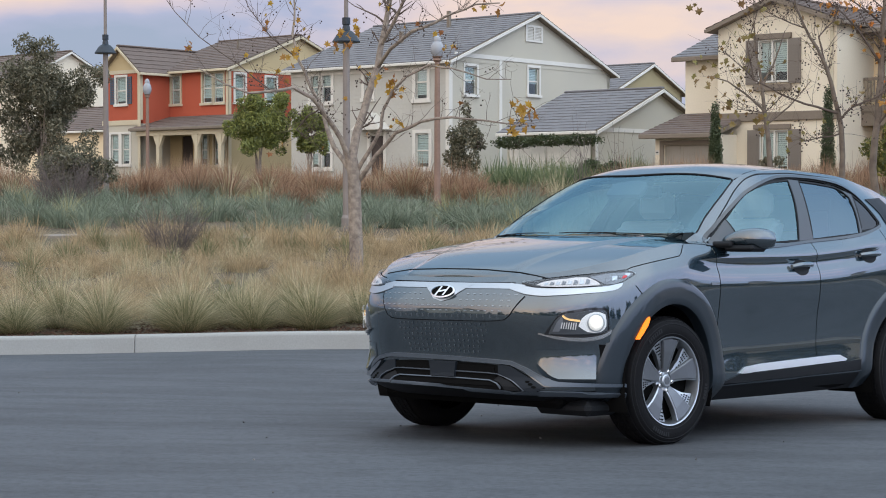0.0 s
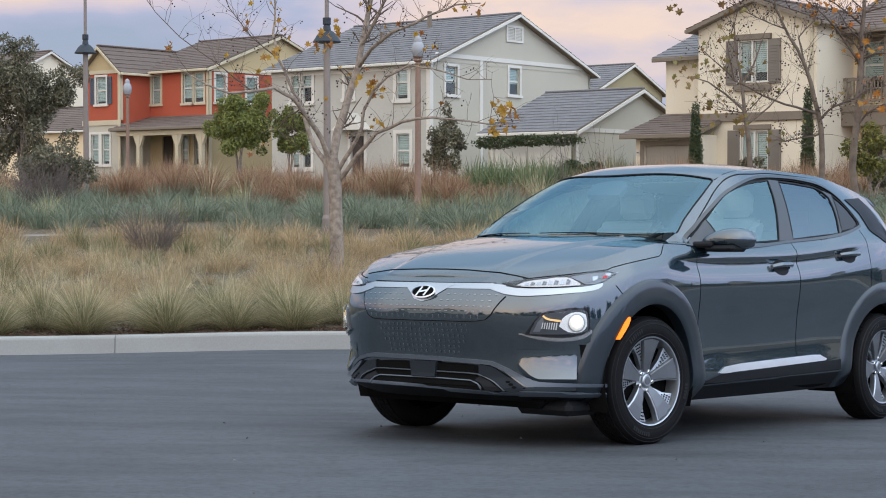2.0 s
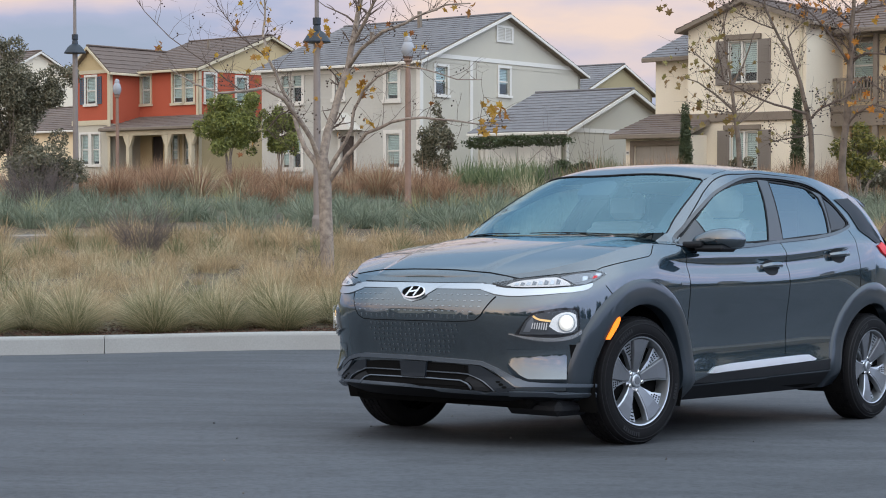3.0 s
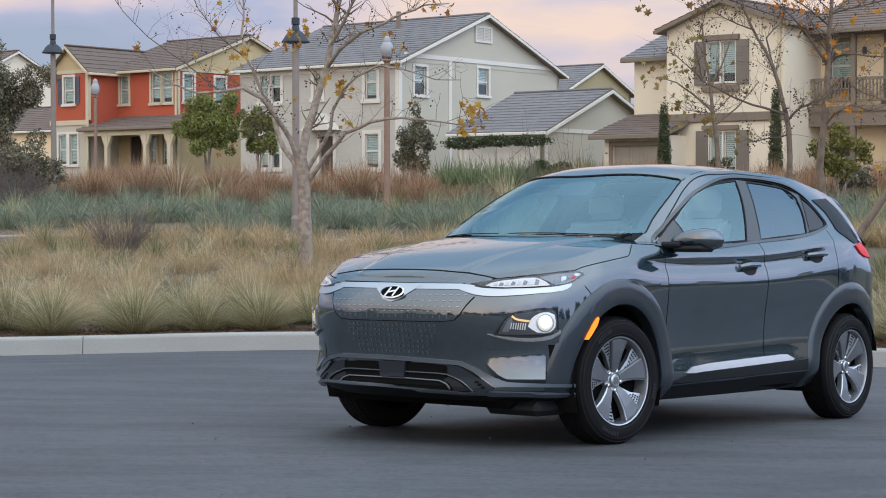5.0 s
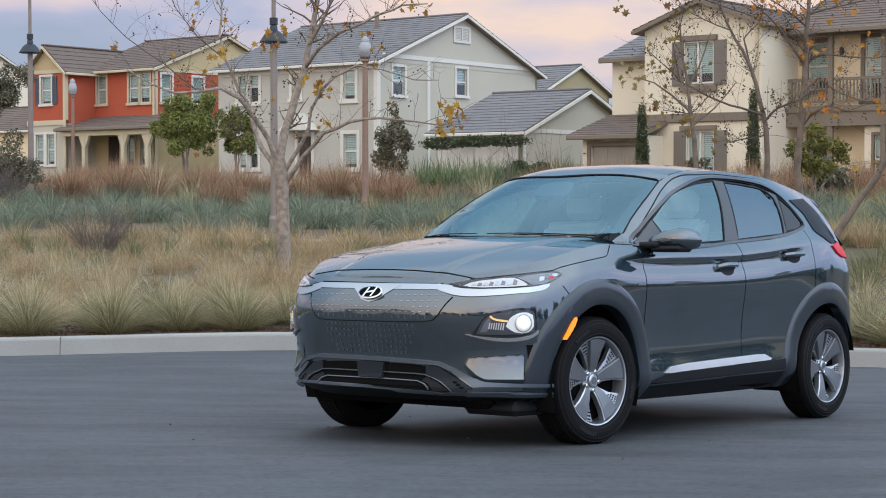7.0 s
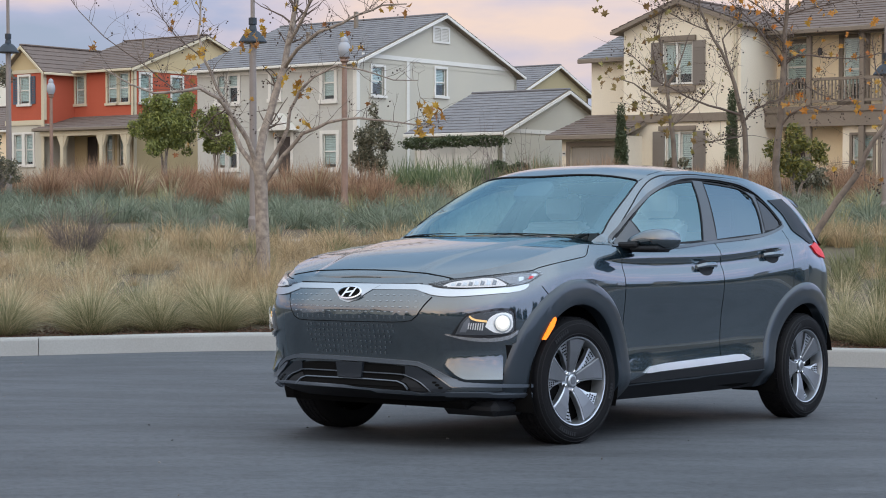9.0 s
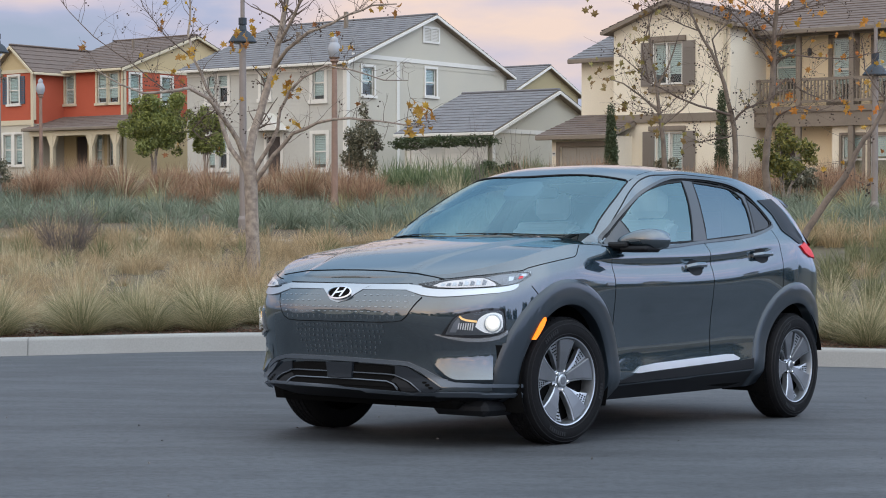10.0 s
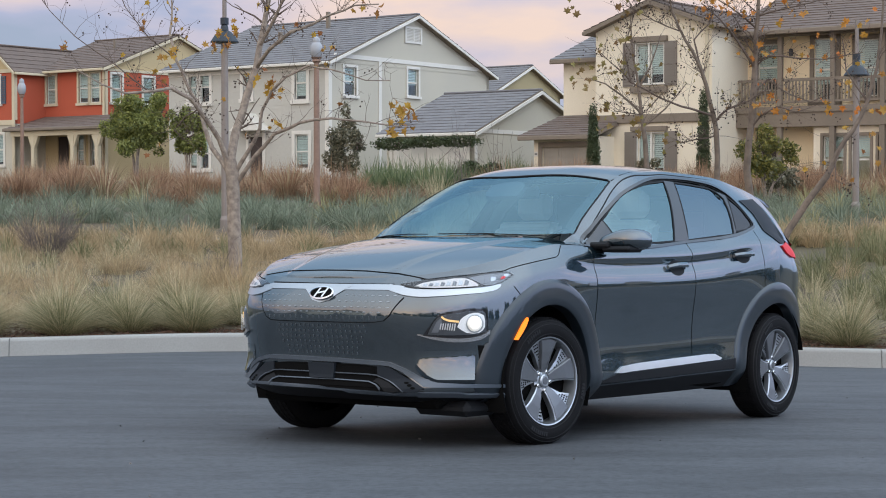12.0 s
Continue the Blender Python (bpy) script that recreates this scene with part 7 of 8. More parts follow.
def mulch():
    rng = random.Random(3)
    verts, faces = [], []
    for _ in range(5200):
        x = rng.uniform(-7.5, 8.5)
        y = kerb_y(x) + KERB_W + rng.uniform(0.0, 1.0) ** 1.5 * 2.2
        z = bed_z(x, y)
        a, l, w = rng.uniform(0, math.pi), rng.uniform(0.015, 0.05), rng.uniform(0.006, 0.014)
        c, s = math.cos(a), math.sin(a)
        b = len(verts)
        t = rng.uniform(-0.012, 0.02)
        verts += [(x - c * l - s * w, y - s * l + c * w, z + 0.004), (x + c * l - s * w, y + s * l + c * w, z + 0.012 + t), (x + c * l + s * w, y + s * l - c * w, z + 0.014 + t), (x - c * l + s * w, y - s * l - c * w, z + 0.006), (x, y, z + 0.026)]
        faces += [(b, b + 1, b + 4), (b + 1, b + 2, b + 4), (b + 2, b + 3, b + 4), (b + 3, b, b + 4)]
    tagged(new("mulch", raw_mesh("mulch", verts, faces, M_MULCH)), "red-brown bark mulch chips along the kerb", "mulch", kind="stuff")


def grasses():
    near_clumps()
    mulch()
    off_path = lambda x, y: not (32.9 < y < 34.4) and not (y > 31.3 and -8.6 < x < -7.3)
    right = lambda x, y: x > 0.085 * y + 1.6 + noise.noise((x * 0.4, y * 0.4, 3.0)) * 1.2
    patch = lambda x, y, k: noise.noise((x * 0.35 + k, y * 0.22, k))
    tagged(tuft_field("tan_grass", scatter(20.4, 33.0, 2.6, 11, keep=lambda x, y, r: off_path(x, y) and (not right(x, y) or r.random() < 0.15)), 185, 0.50, 0.52, 0.0042, M_GRASS_TAN, 21, droop=0.6), "dry tan bunch grass covering the slope", "grass", kind="stuff")
    tagged(tuft_field("straw_grass", scatter(20.6, 32.0, 0.9, 12, keep=lambda x, y, r: patch(x, y, 2.0) > -0.1), 120, 0.54, 0.50, 0.0045, M_GRASS_STRAW, 22), "straw-coloured bunch grass among greener blades", "grass", kind="stuff")
    tagged(tuft_field("green_grass", scatter(20.5, 34.0, 2.0, 13, keep=lambda x, y, r: off_path(x, y) and (right(x, y) or (y > 28 and r.random() < 0.35) or r.random() < 0.06)), 110, 0.52, 0.34, 0.009, M_GRASS_BASE, 23), "green bunch grass on the slope", "grass", kind="stuff")
    tagged(tuft_field("blue_grass", scatter(34.4, 46.0, 1.25, 14, lo=0.5, hi=1.2, keep=lambda x, y, r: patch(x, y, 9.0) > -0.32), 120, 0.78, 0.80, 0.013, M_GRASS_BLUE, 24), "blue-green ornamental grass in a broad band", "grass", kind="stuff")
    tagged(tuft_field("olive_grass", scatter(34.6, 47.0, 0.34, 15, keep=lambda x, y, r: right(x, y) or r.random() < 0.3), 70, 0.7, 0.45, 0.016, M_GRASS_OLIVE, 25), "olive and tan grass between blue-green tufts", "grass", kind="stuff")
    mounds = scatter(45.0, 56.0, 0.58, 16, lo=0.65, hi=1.32, keep=lambda x, y, r: patch(x, y, 5.0) > -0.36 and not (-0.8 < x < 4.2 and y > 48))
    rr = random.Random(160)
    rust = [(x + rr.gauss(0, 0.26) * k, y + rr.gauss(0, 0.26) * k, k * rr.uniform(0.5, 1.1)) for x, y, k in mounds for _ in range(6)]
    tagged(tuft_field("rust_grass", rust, 230, 1.14, 0.74, 0.013, M_GRASS_RUST, 26, droop=0.45), "tall rust-brown ornamental grass before the houses", "grass", kind="stuff")
    tagged(tuft_field("pale_grass", rust[::7] + scatter(46.0, 60.0, 0.14, 17), 70, 1.15, 0.7, 0.011, M_GRASS_STRAW, 27), "pale dry grass before the houses", "grass", kind="stuff")
    tagged(tuft_field("path_grass", [(x, y, k) for x, y, k in scatter(30.8, 32.8, 4.6, 18) if off_path(x, y)], 90, 0.55, 0.5, 0.010, M_GRASS_TAN, 29), "tall dry grass along the footpath", "grass", kind="stuff")
    foot = [(-2.07 + random.Random(i).uniform(-0.75, 0.75), random.Random(i + 70).uniform(22.6, 23.6), random.Random(i + 140).uniform(0.8, 1.2)) for i in range(22)]
    tagged(tuft_field("trunk_grass", foot, 130, 0.78, 0.5, 0.0045, M_GRASS_TAN, 30, droop=0.5), "tall dry grass round the foot of the plane tree", "grass", kind="stuff")
    reeds = [(random.Random(i).uniform(-0.6, 4.4), random.Random(i + 500).uniform(52.0, 57), random.Random(i + 900).uniform(0.55, 1.25)) for i in range(190)]
    tagged(tuft_field("reeds", reeds, 95, 1.30, 1.0, 0.030, M_REED, 28, droop=0.75), "tall green reeds before the garage", "reeds", kind="stuff")


def leaf_cloud(bm_name, lumps, count, size, material, seed, parent, drop=0.0):
    """Leaves scattered through overlapping lumps (centre, radii), densest near their skins."""
    rng = np.random.default_rng(seed)
    tot = sum(l[3] * l[4] * l[5] for l in lumps)
    pts = []
    for cx, cy, cz, rx, ry, rz in lumps:
        n = int(count * rx * ry * rz / tot)
        d = rng.normal(0, 1, (n, 3))
        d /= np.linalg.norm(d, axis=1)[:, None]
        r = rng.uniform(0.25, 1.0, n) ** 0.45 * (1 + 0.22 * rng.normal(0, 1, n) * 0.5)
        pts.append(np.array([cx, cy, cz]) + d * r[:, None] * np.array([rx, ry, rz]))
    p = np.concatenate(pts)
    n = len(p)
    u = rng.normal(0, 1, (n, 3))
    u /= np.linalg.norm(u, axis=1)[:, None]
    v = np.cross(u, rng.normal(0, 1, (n, 3)))
    v /= np.linalg.norm(v, axis=1)[:, None]
    s = size * rng.uniform(0.6, 1.4, n)[:, None]
    quad = np.stack([p - u * s, p + v * s * 0.45, p + u * s, p - v * s * 0.45], 1)
    me = bpy.data.meshes.new(bm_name)
    me.vertices.add(n * 4)
    me.vertices.foreach_set("co", quad.reshape(-1))
    me.loops.add(n * 4)
    me.loops.foreach_set("vertex_index", np.arange(n * 4, dtype=np.int32))
    me.polygons.add(n)
    me.polygons.foreach_set("loop_start", np.arange(n, dtype=np.int32) * 4)
    me.update(calc_edges=True)
    me.materials.append(material)
    ob = new(bm_name, me)
    ob.parent = parent
    ob["kind"] = "stuff"
    return ob


def puffs(cx, cy, cz, rx, ry, rz, n, seed, small=0.42):
    """Many small lumps through an egg, for a crown with an uneven outline and gaps."""
    rng = random.Random(seed)
    out = []
    for _ in range(n):
        d = Vector((rng.gauss(0, 1), rng.gauss(0, 1), rng.gauss(0, 1))).normalized() * rng.uniform(0.35, 0.95)
        k = small * rng.uniform(0.55, 1.2)
        out.append((cx + d.x * rx, cy + d.y * ry, cz + d.z * rz, k * rx, k * ry, k * rz))
    return out


def leafy(name, x, y, lumps, count, size, material, label, category, seed, stems=3, trunk_r=0.06):
    """A bush or small tree: stems from the ground into a crown of leaf lumps (relative to x, y)."""
    z = bed_z(x, y)
    t = thing(name, pose(x, y, z), label, category)
    rng = random.Random(seed)
    ls = [(a, b, c - z, d, e, f) for a, b, c, d, e, f in lumps]
    bm = bmesh.new()
    for k, l in enumerate(ls[:6]):
        p0 = Vector((rng.uniform(-0.1, 0.1), rng.uniform(-0.1, 0.1), -0.1))
        p2 = Vector(l[:3])
        p1 = Vector((p2.x * 0.25, p2.y * 0.25, p2.z * 0.5))
        tube(bm, [p0, p1, p2], [trunk_r, trunk_r * 0.7, trunk_r * 0.25], 6)
    part("trunk", bm, M_BARK, t)
    leaf_cloud("crown", ls, count, size, material, seed, t)
    return t


def branches(bm, path, r0, r1, sides=8):
    n = len(path)
    tube(bm, path, [r0 + (r1 - r0) * i / (n - 1) for i in range(n)], sides)


def twigs(bm, path, rng, count, length, r, tips, bias=(0, 0, 0.25)):
    """Fine crooked side shoots; their ends go into tips."""
    for _ in range(count):
        i = rng.randrange(max(1, len(path) // 3), len(path))
        a, b = Vector(path[i - 1]), Vector(path[i])
        p = a + (b - a) * rng.random()
        d = ((b - a).normalized() * 0.6 + Vector((rng.uniform(-1, 1), rng.uniform(-0.5, 0.5), rng.uniform(-0.5, 0.9))) + Vector(bias)).normalized()
        l = length * rng.uniform(0.4, 1.2)
        pts = [p]
        for k in range(4):
            d = (d + Vector((rng.uniform(-0.35, 0.35), rng.uniform(-0.25, 0.25), rng.uniform(-0.35, 0.30)))).normalized()
            pts.append(pts[-1] + d * l / 4)
        tube(bm, pts, [r, r * 0.8, r * 0.6, r * 0.45, r * 0.3], 4, False)
        tips.append(pts[-1])
        tips.append(pts[2])
        for _ in range(2):
            q = pts[rng.randrange(1, 4)]
            e = q + Vector((rng.uniform(-1, 1), rng.uniform(-0.5, 0.5), rng.uniform(-0.6, 0.8))) * l * 0.35
            m = (q + e) / 2 + Vector((0, 0, rng.uniform(-0.05, 0.05)))
            tube(bm, [q, m, e], [r * 0.5, r * 0.4, r * 0.25], 4, False)
            tips.append(e)


def plane_leaf_mesh(rng, material):
    """A lobed, curled leaf."""
    lobes = [(0, -0.9), (0.35, -0.35), (0.95, -0.25), (0.55, 0.05), (0.75, 0.65), (0.25, 0.45), (0, 1.0), (-0.25, 0.45), (-0.75, 0.65), (-0.55, 0.05), (-0.95, -0.25), (-0.35, -0.35)]
    bm = bmesh.new()
    c = bm.verts.new((0, 0, 0.05))
    vs = [bm.verts.new((x * rng.uniform(0.85, 1.15), y * rng.uniform(0.85, 1.15), 0.30 * (x * x) - 0.15 * abs(y) + rng.uniform(-0.12, 0.12))) for x, y in lobes]
    for i in range(12):
        bm.faces.new((c, vs[i], vs[(i + 1) % 12]))
    me = bpy.data.meshes.new("leaf")
    bm.to_mesh(me)
    bm.free()
    me.materials.append(material)
    return me


LEAVES = {tone: [plane_leaf_mesh(random.Random(40 + k), mt) for k in range(5)] for tone, mt in (("gold", M_LEAF_GOLD), ("orange", M_LEAF_ORANGE), ("brown", M_LEAF_BROWN))}


def hang_leaf(tree, p, size, rng, tone):
    ob = new("leaf", LEAVES[tone][rng.randrange(5)])
    ob.parent = tree
    ob.matrix_basis = Matrix.Translation(p) @ Euler((rng.uniform(0.6, 2.2), rng.uniform(-0.7, 0.7), rng.uniform(0, 6.28))).to_matrix().to_4x4() @ Matrix.Scale(size, 4)


def seed_balls(tree, tips, count, rng, r=0.012):
    bm = bmesh.new()
    for _ in range(count):
        p = tips[rng.randrange(len(tips))] + Vector((rng.uniform(-0.04, 0.04), 0, 0))
        for k in range(rng.randrange(1, 4)):
            q = p - Vector((rng.uniform(-0.035, 0.035), 0, rng.uniform(0.02, 0.05) + 0.04 * k))
            bmesh.ops.create_icosphere(bm, subdivisions=1, radius=r * rng.uniform(0.8, 1.2), matrix=Matrix.Translation(q))
    ob = part("seed_spray", bm, M_SEED, tree)
    ob["kind"] = "stuff"


def bare_tree(x, y, limbs, label, seed, twig_n, leaf_n, seeds, clusters=(), leaf=0.055, twig_len=0.6, bark=None, tone="gold"):
    """limbs: (path, thick end, thin end), the trunk first."""
    z = bed_z(x, y)
    t = thing("plane_tree", pose(x, y, z), label, "tree")
    rng = random.Random(seed)
    bark = bark or M_BARK_DARK
    o = Vector((x, y, z))
    tips = []
    trunk, fine = bmesh.new(), bmesh.new()
    for i, (path, r0, r1) in enumerate(limbs):
        pts = [Vector(p) - o for p in path]
        if i == 0:
            pts[0].z = -0.1
            branches(trunk, pts, r0, r1, 14)
            part("trunk", trunk, bark, t, smooth=True)
            continue
        # soften the bends
        fin = [pts[0]]
        for a, b in zip(pts, pts[1:]):
            mid = (a + b) / 2 + Vector((rng.uniform(-1, 1), rng.uniform(-1, 1), rng.uniform(-1, 1))) * 0.012
            fin += [mid, b]
        b = bmesh.new()
        branches(b, fin, r0, r1, 8)
        part("limb", b, bark if r0 > 0.022 else M_TWIG, t, smooth=True)
        twigs(fine, pts, rng, twig_n, twig_len, max(0.0035, r1 * 0.55), tips)
    tw = part("twig_spray", fine, M_TWIG, t)
    tw["kind"] = "stuff"
    for _ in range(leaf_n):
        hang_leaf(t, tips[rng.randrange(len(tips))], leaf * rng.uniform(0.6, 1.2), rng, tone)
    for cx, cy, cz, n, rad in clusters:
        for _ in range(n):
            hang_leaf(t, Vector((cx, cy, cz)) - o + Vector((rng.gauss(0, rad), rng.gauss(0, rad), rng.gauss(0, rad * 1.1))), leaf * rng.uniform(0.8, 1.5), rng, tone)
    seed_balls(t, tips, seeds, rng)
    return t


def trees():
    bare_tree(-2.07, 24.0, [
        ([(-2.06, 24, -0.2), (-2.08, 24, 0.56), (-2.10, 24, 1.11), (-2.11, 24, 1.57), (-2.15, 24, 1.80)], 0.095, 0.088),
        ([(-2.15, 24, 1.72), (-2.08, 24.1, 2.16), (-1.93, 24.2, 2.67), (-1.8, 24.2, 3.06), (-1.7, 24.3, 3.62), (-1.63, 24.3, 4.01), (-1.56, 24.4, 4.8)], 0.070, 0.028),
        ([(-1.73, 24.2, 3.40), (-1.52, 23.9, 3.72), (-1.36, 23.7, 4.02), (-1.21, 23.7, 4.4)], 0.030, 0.012),
        ([(-1.80, 24.2, 3.06), (-1.59, 23.8, 3.29), (-1.28, 23.5, 3.5), (-0.97, 23.4, 3.6), (-0.74, 23.3, 3.71), (-0.43, 23.2, 3.82), (-0.1, 23.2, 3.84)], 0.030, 0.008),
        ([(-2.15, 24, 1.70), (-2.28, 23.9, 2.07), (-2.44, 23.7, 2.34), (-2.61, 23.5, 2.6), (-2.87, 23.4, 2.74), (-3.14, 23.2, 2.68), (-3.43, 23.1, 2.65), (-3.72, 23, 2.76), (-4.07, 22.9, 2.97)], 0.042, 0.007),
        ([(-2.16, 24, 1.62), (-2.4, 24.2, 1.95), (-2.52, 24.3, 2.25), (-2.61, 24.4, 2.57), (-2.78, 24.5, 2.85), (-2.94, 24.5, 3.21), (-3.03, 24.6, 3.57), (-3.01, 24.7, 3.98), (-3.06, 24.7, 4.38)], 0.040, 0.010),
        ([(-2.07, 24, 1.62), (-1.88, 23.9, 1.92), (-1.72, 23.8, 2.22), (-1.69, 23.8, 2.46), (-1.56, 23.7, 2.72), (-1.36, 23.6, 2.9), (-1.05, 23.5, 3.05), (-0.74, 23.4, 2.99), (-0.28, 23.3, 2.84), (0.05, 23.2, 2.83)], 0.032, 0.005),
        ([(-2.04, 24, 1.50), (-1.79, 23.8, 1.84), (-1.51, 23.6, 2.14), (-1.16, 23.4, 2.28), (-0.73, 23.2, 2.33), (-0.36, 23.1, 2.29), (0.2, 23, 2.21)], 0.034, 0.008),
        ([(-2.55, 24, 2.51), (-2.77, 24.2, 2.4), (-2.94, 24.3, 2.21), (-2.83, 24.4, 2.09), (-2.55, 24.4, 2.21)], 0.012, 0.004),
        ([(-3.14, 23.2, 2.68), (-3.6, 23.2, 3.05), (-4.1, 23.2, 3.4), (-4.45, 23.3, 3.75), (-4.7, 23.3, 4.1)], 0.009, 0.004),
        ([(-2.94, 24.5, 3.21), (-3.3, 24.4, 3.5), (-3.6, 24.3, 3.9), (-3.75, 24.3, 4.3)], 0.010, 0.004),
    ], "young plane tree with bare limbs and few gold leaves", 71, 24, 46, 190, bark=M_BARK,
        clusters=((0.21, 23.1, 2.37, 22, 0.11), (-2.22, 23.8, 3.42, 14, 0.09), (-2.0, 23.8, 3.58, 3, 0.05), (-1.6, 23.7, 2.78, 16, 0.10), (-1.47, 23.5, 2.29, 4, 0.05), (-2.97, 24.3, 3.25, 5, 0.06), (-2.9, 24.4, 3.84, 4, 0.06), (-0.25, 23.2, 3.82, 6, 0.10), (-4.2, 23, 3.18, 3, 0.05), (-0.75, 23.4, 3.28, 3, 0.05)))
    bare_tree(5.65, 27.0, [
        ([(5.66, 27, 0.1), (5.65, 27, 1.32), (5.6, 27, 1.71), (5.63, 27, 2.15), (5.69, 27, 2.59)], 0.064, 0.050),
        ([(5.68, 27, 2.50), (5.71, 27, 3.03), (5.73, 27, 3.47), (5.73, 27, 3.82), (5.77, 27, 4.34), (5.79, 27, 4.9)], 0.056, 0.022),
        ([(5.72, 27, 3.29), (5.49, 26.9, 3.6), (5.31, 26.8, 3.82), (5.13, 26.7, 3.99), (4.8, 26.6, 4.25)], 0.022, 0.007),
        ([(5.73, 27, 3.38), (5.93, 26.9, 3.47), (6.28, 26.8, 3.43), (6.73, 26.7, 3.4), (7.3, 26.6, 3.5)], 0.018, 0.005),
        ([(5.65, 27, 2.33), (5.8, 26.9, 2.55), (6.02, 26.8, 2.68), (6.29, 26.7, 2.59), (6.6, 26.6, 2.7)], 0.018, 0.005),
        ([(5.67, 27, 2.85), (5.93, 27.1, 3.12), (6.29, 27.2, 2.9), (6.64, 27.2, 2.77), (7.0, 27.2, 2.9)], 0.014, 0.005),
        ([(5.77, 27, 4.1), (6.2, 26.8, 4.2), (6.8, 26.6, 4.35)], 0.016, 0.006),
        ([(5.74, 27, 3.9), (5.3, 26.8, 4.2), (4.9, 26.6, 4.4)], 0.016, 0.006),
    ], "young plane tree with orange and gold leaves before the balcony", 72, 22, 70, 240, tone="orange",
        clusters=((4.95, 26.7, 4.12, 7, 0.10), (5.3, 26.8, 4.05, 6, 0.12), (5.9, 26.8, 2.75, 8, 0.10), (6.3, 26.8, 4.05, 8, 0.16), (6.9, 26.7, 2.55, 6, 0.14), (7.3, 26.7, 2.5, 6, 0.14), (5.8, 26.8, 3.5, 5, 0.08), (6.7, 26.8, 3.3, 6, 0.12), (7.4, 26.7, 4.0, 8, 0.2)))
    bare_tree(4.75, 25.0, [
        ([(4.76, 25, 0.0), (4.75, 25, 1.44), (4.76, 25, 1.85), (4.74, 25, 2.25), (4.69, 25, 2.5)], 0.044, 0.036),
        ([(4.70, 25, 2.45), (4.59, 25, 2.9), (4.51, 25, 3.14), (4.39, 25, 3.39), (4.22, 25, 3.67), (4.1, 25, 3.95), (4.0, 25, 4.4)], 0.034, 0.010),
        ([(4.71, 25, 2.45), (4.51, 24.9, 2.5), (4.19, 24.8, 2.58), (3.86, 24.7, 2.7), (3.45, 24.6, 2.9), (3.29, 24.5, 3.06), (3.0, 24.4, 3.3)], 0.020, 0.005),
        ([(4.73, 25, 2.37), (4.88, 24.9, 2.54), (5.17, 24.8, 2.66), (5.41, 24.7, 2.82)], 0.018, 0.006),
        ([(4.55, 25, 3.02), (4.43, 25.1, 3.55), (4.67, 25.2, 3.79), (4.75, 25.2, 4.03)], 0.014, 0.006),
        ([(4.74, 25, 2.17), (4.43, 24.9, 2.11), (4.19, 24.8, 2.05)], 0.012, 0.005),
        ([(3.86, 24.7, 2.7), (3.6, 24.6, 2.45), (3.2, 24.5, 2.5)], 0.008, 0.004),
        ([(4.2, 25, 3.67), (3.8, 24.8, 3.8), (3.4, 24.7, 4.0)], 0.010, 0.004),
        ([(3.45, 24.6, 2.9), (3.35, 24.6, 3.4), (3.5, 24.6, 3.9), (3.3, 24.6, 4.3)], 0.010, 0.004),
    ], "slender plane tree with brown leaves before the cream house", 73, 22, 60, 300, leaf=0.05, tone="brown",
        clusters=((3.3, 24.6, 3.55, 9, 0.14), (2.9, 24.5, 2.95, 6, 0.10), (3.1, 24.5, 2.55, 8, 0.12), (3.6, 24.6, 2.35, 6, 0.09), (3.45, 24.6, 3.9, 6, 0.12), (2.6, 24.5, 3.9, 4, 0.08)))
    bare_tree(4.95, 22.0, [
        ([(4.90, 22, 0.0), (5.0, 22, 0.63), (5.1, 22, 0.86), (5.35, 22, 1.24), (5.6, 22, 1.57)], 0.050, 0.040),
        ([(5.58, 22, 1.55), (5.72, 22, 1.85), (5.92, 22, 2.14), (6.1, 22, 2.5), (6.22, 22, 2.93), (6.27, 22, 3.36), (6.3, 22, 3.9)], 0.036, 0.012),
        ([(5.78, 22, 1.92), (5.67, 21.9, 1.71), (5.64, 21.8, 1.49)], 0.010, 0.004),
        ([(6.1, 22, 2.5), (5.85, 22.1, 2.9), (5.8, 22.1, 3.3)], 0.012, 0.005),
    ], "leaning young tree with bare grey trunk", 74, 7, 12, 22, clusters=((6.2, 22, 1.95, 5, 0.1), (6.3, 22, 2.3, 6, 0.12)))
    bare_tree(5.98, 40.0, [
        ([(5.98, 40, 0.7), (5.98, 40, 1.91), (5.94, 40, 2.56), (5.85, 40, 3.21)], 0.07, 0.05),
        ([(5.85, 40, 3.2), (5.78, 40, 3.86), (5.65, 40, 4.5), (5.6, 40, 5.2)], 0.045, 0.015),
        ([(5.85, 40, 3.21), (5.39, 39.9, 3.6), (5.0, 39.8, 3.86), (4.61, 39.7, 3.98)], 0.03, 0.01),
        ([(5.78, 40, 3.73), (6.04, 40, 4.25), (6.3, 40, 5.02)], 0.03, 0.01),
        ([(5.9, 40, 2.9), (6.4, 40, 3.3), (6.9, 40, 3.9)], 0.025, 0.008),
    ], "slender bare tree by the cream house", 75, 10, 26, 18, leaf=0.07, tone="brown", twig_len=0.9, clusters=((5.2, 39.8, 4.4, 10, 0.25), (4.4, 39.7, 4.0, 8, 0.2), (5.0, 39.8, 2.9, 8, 0.2)))


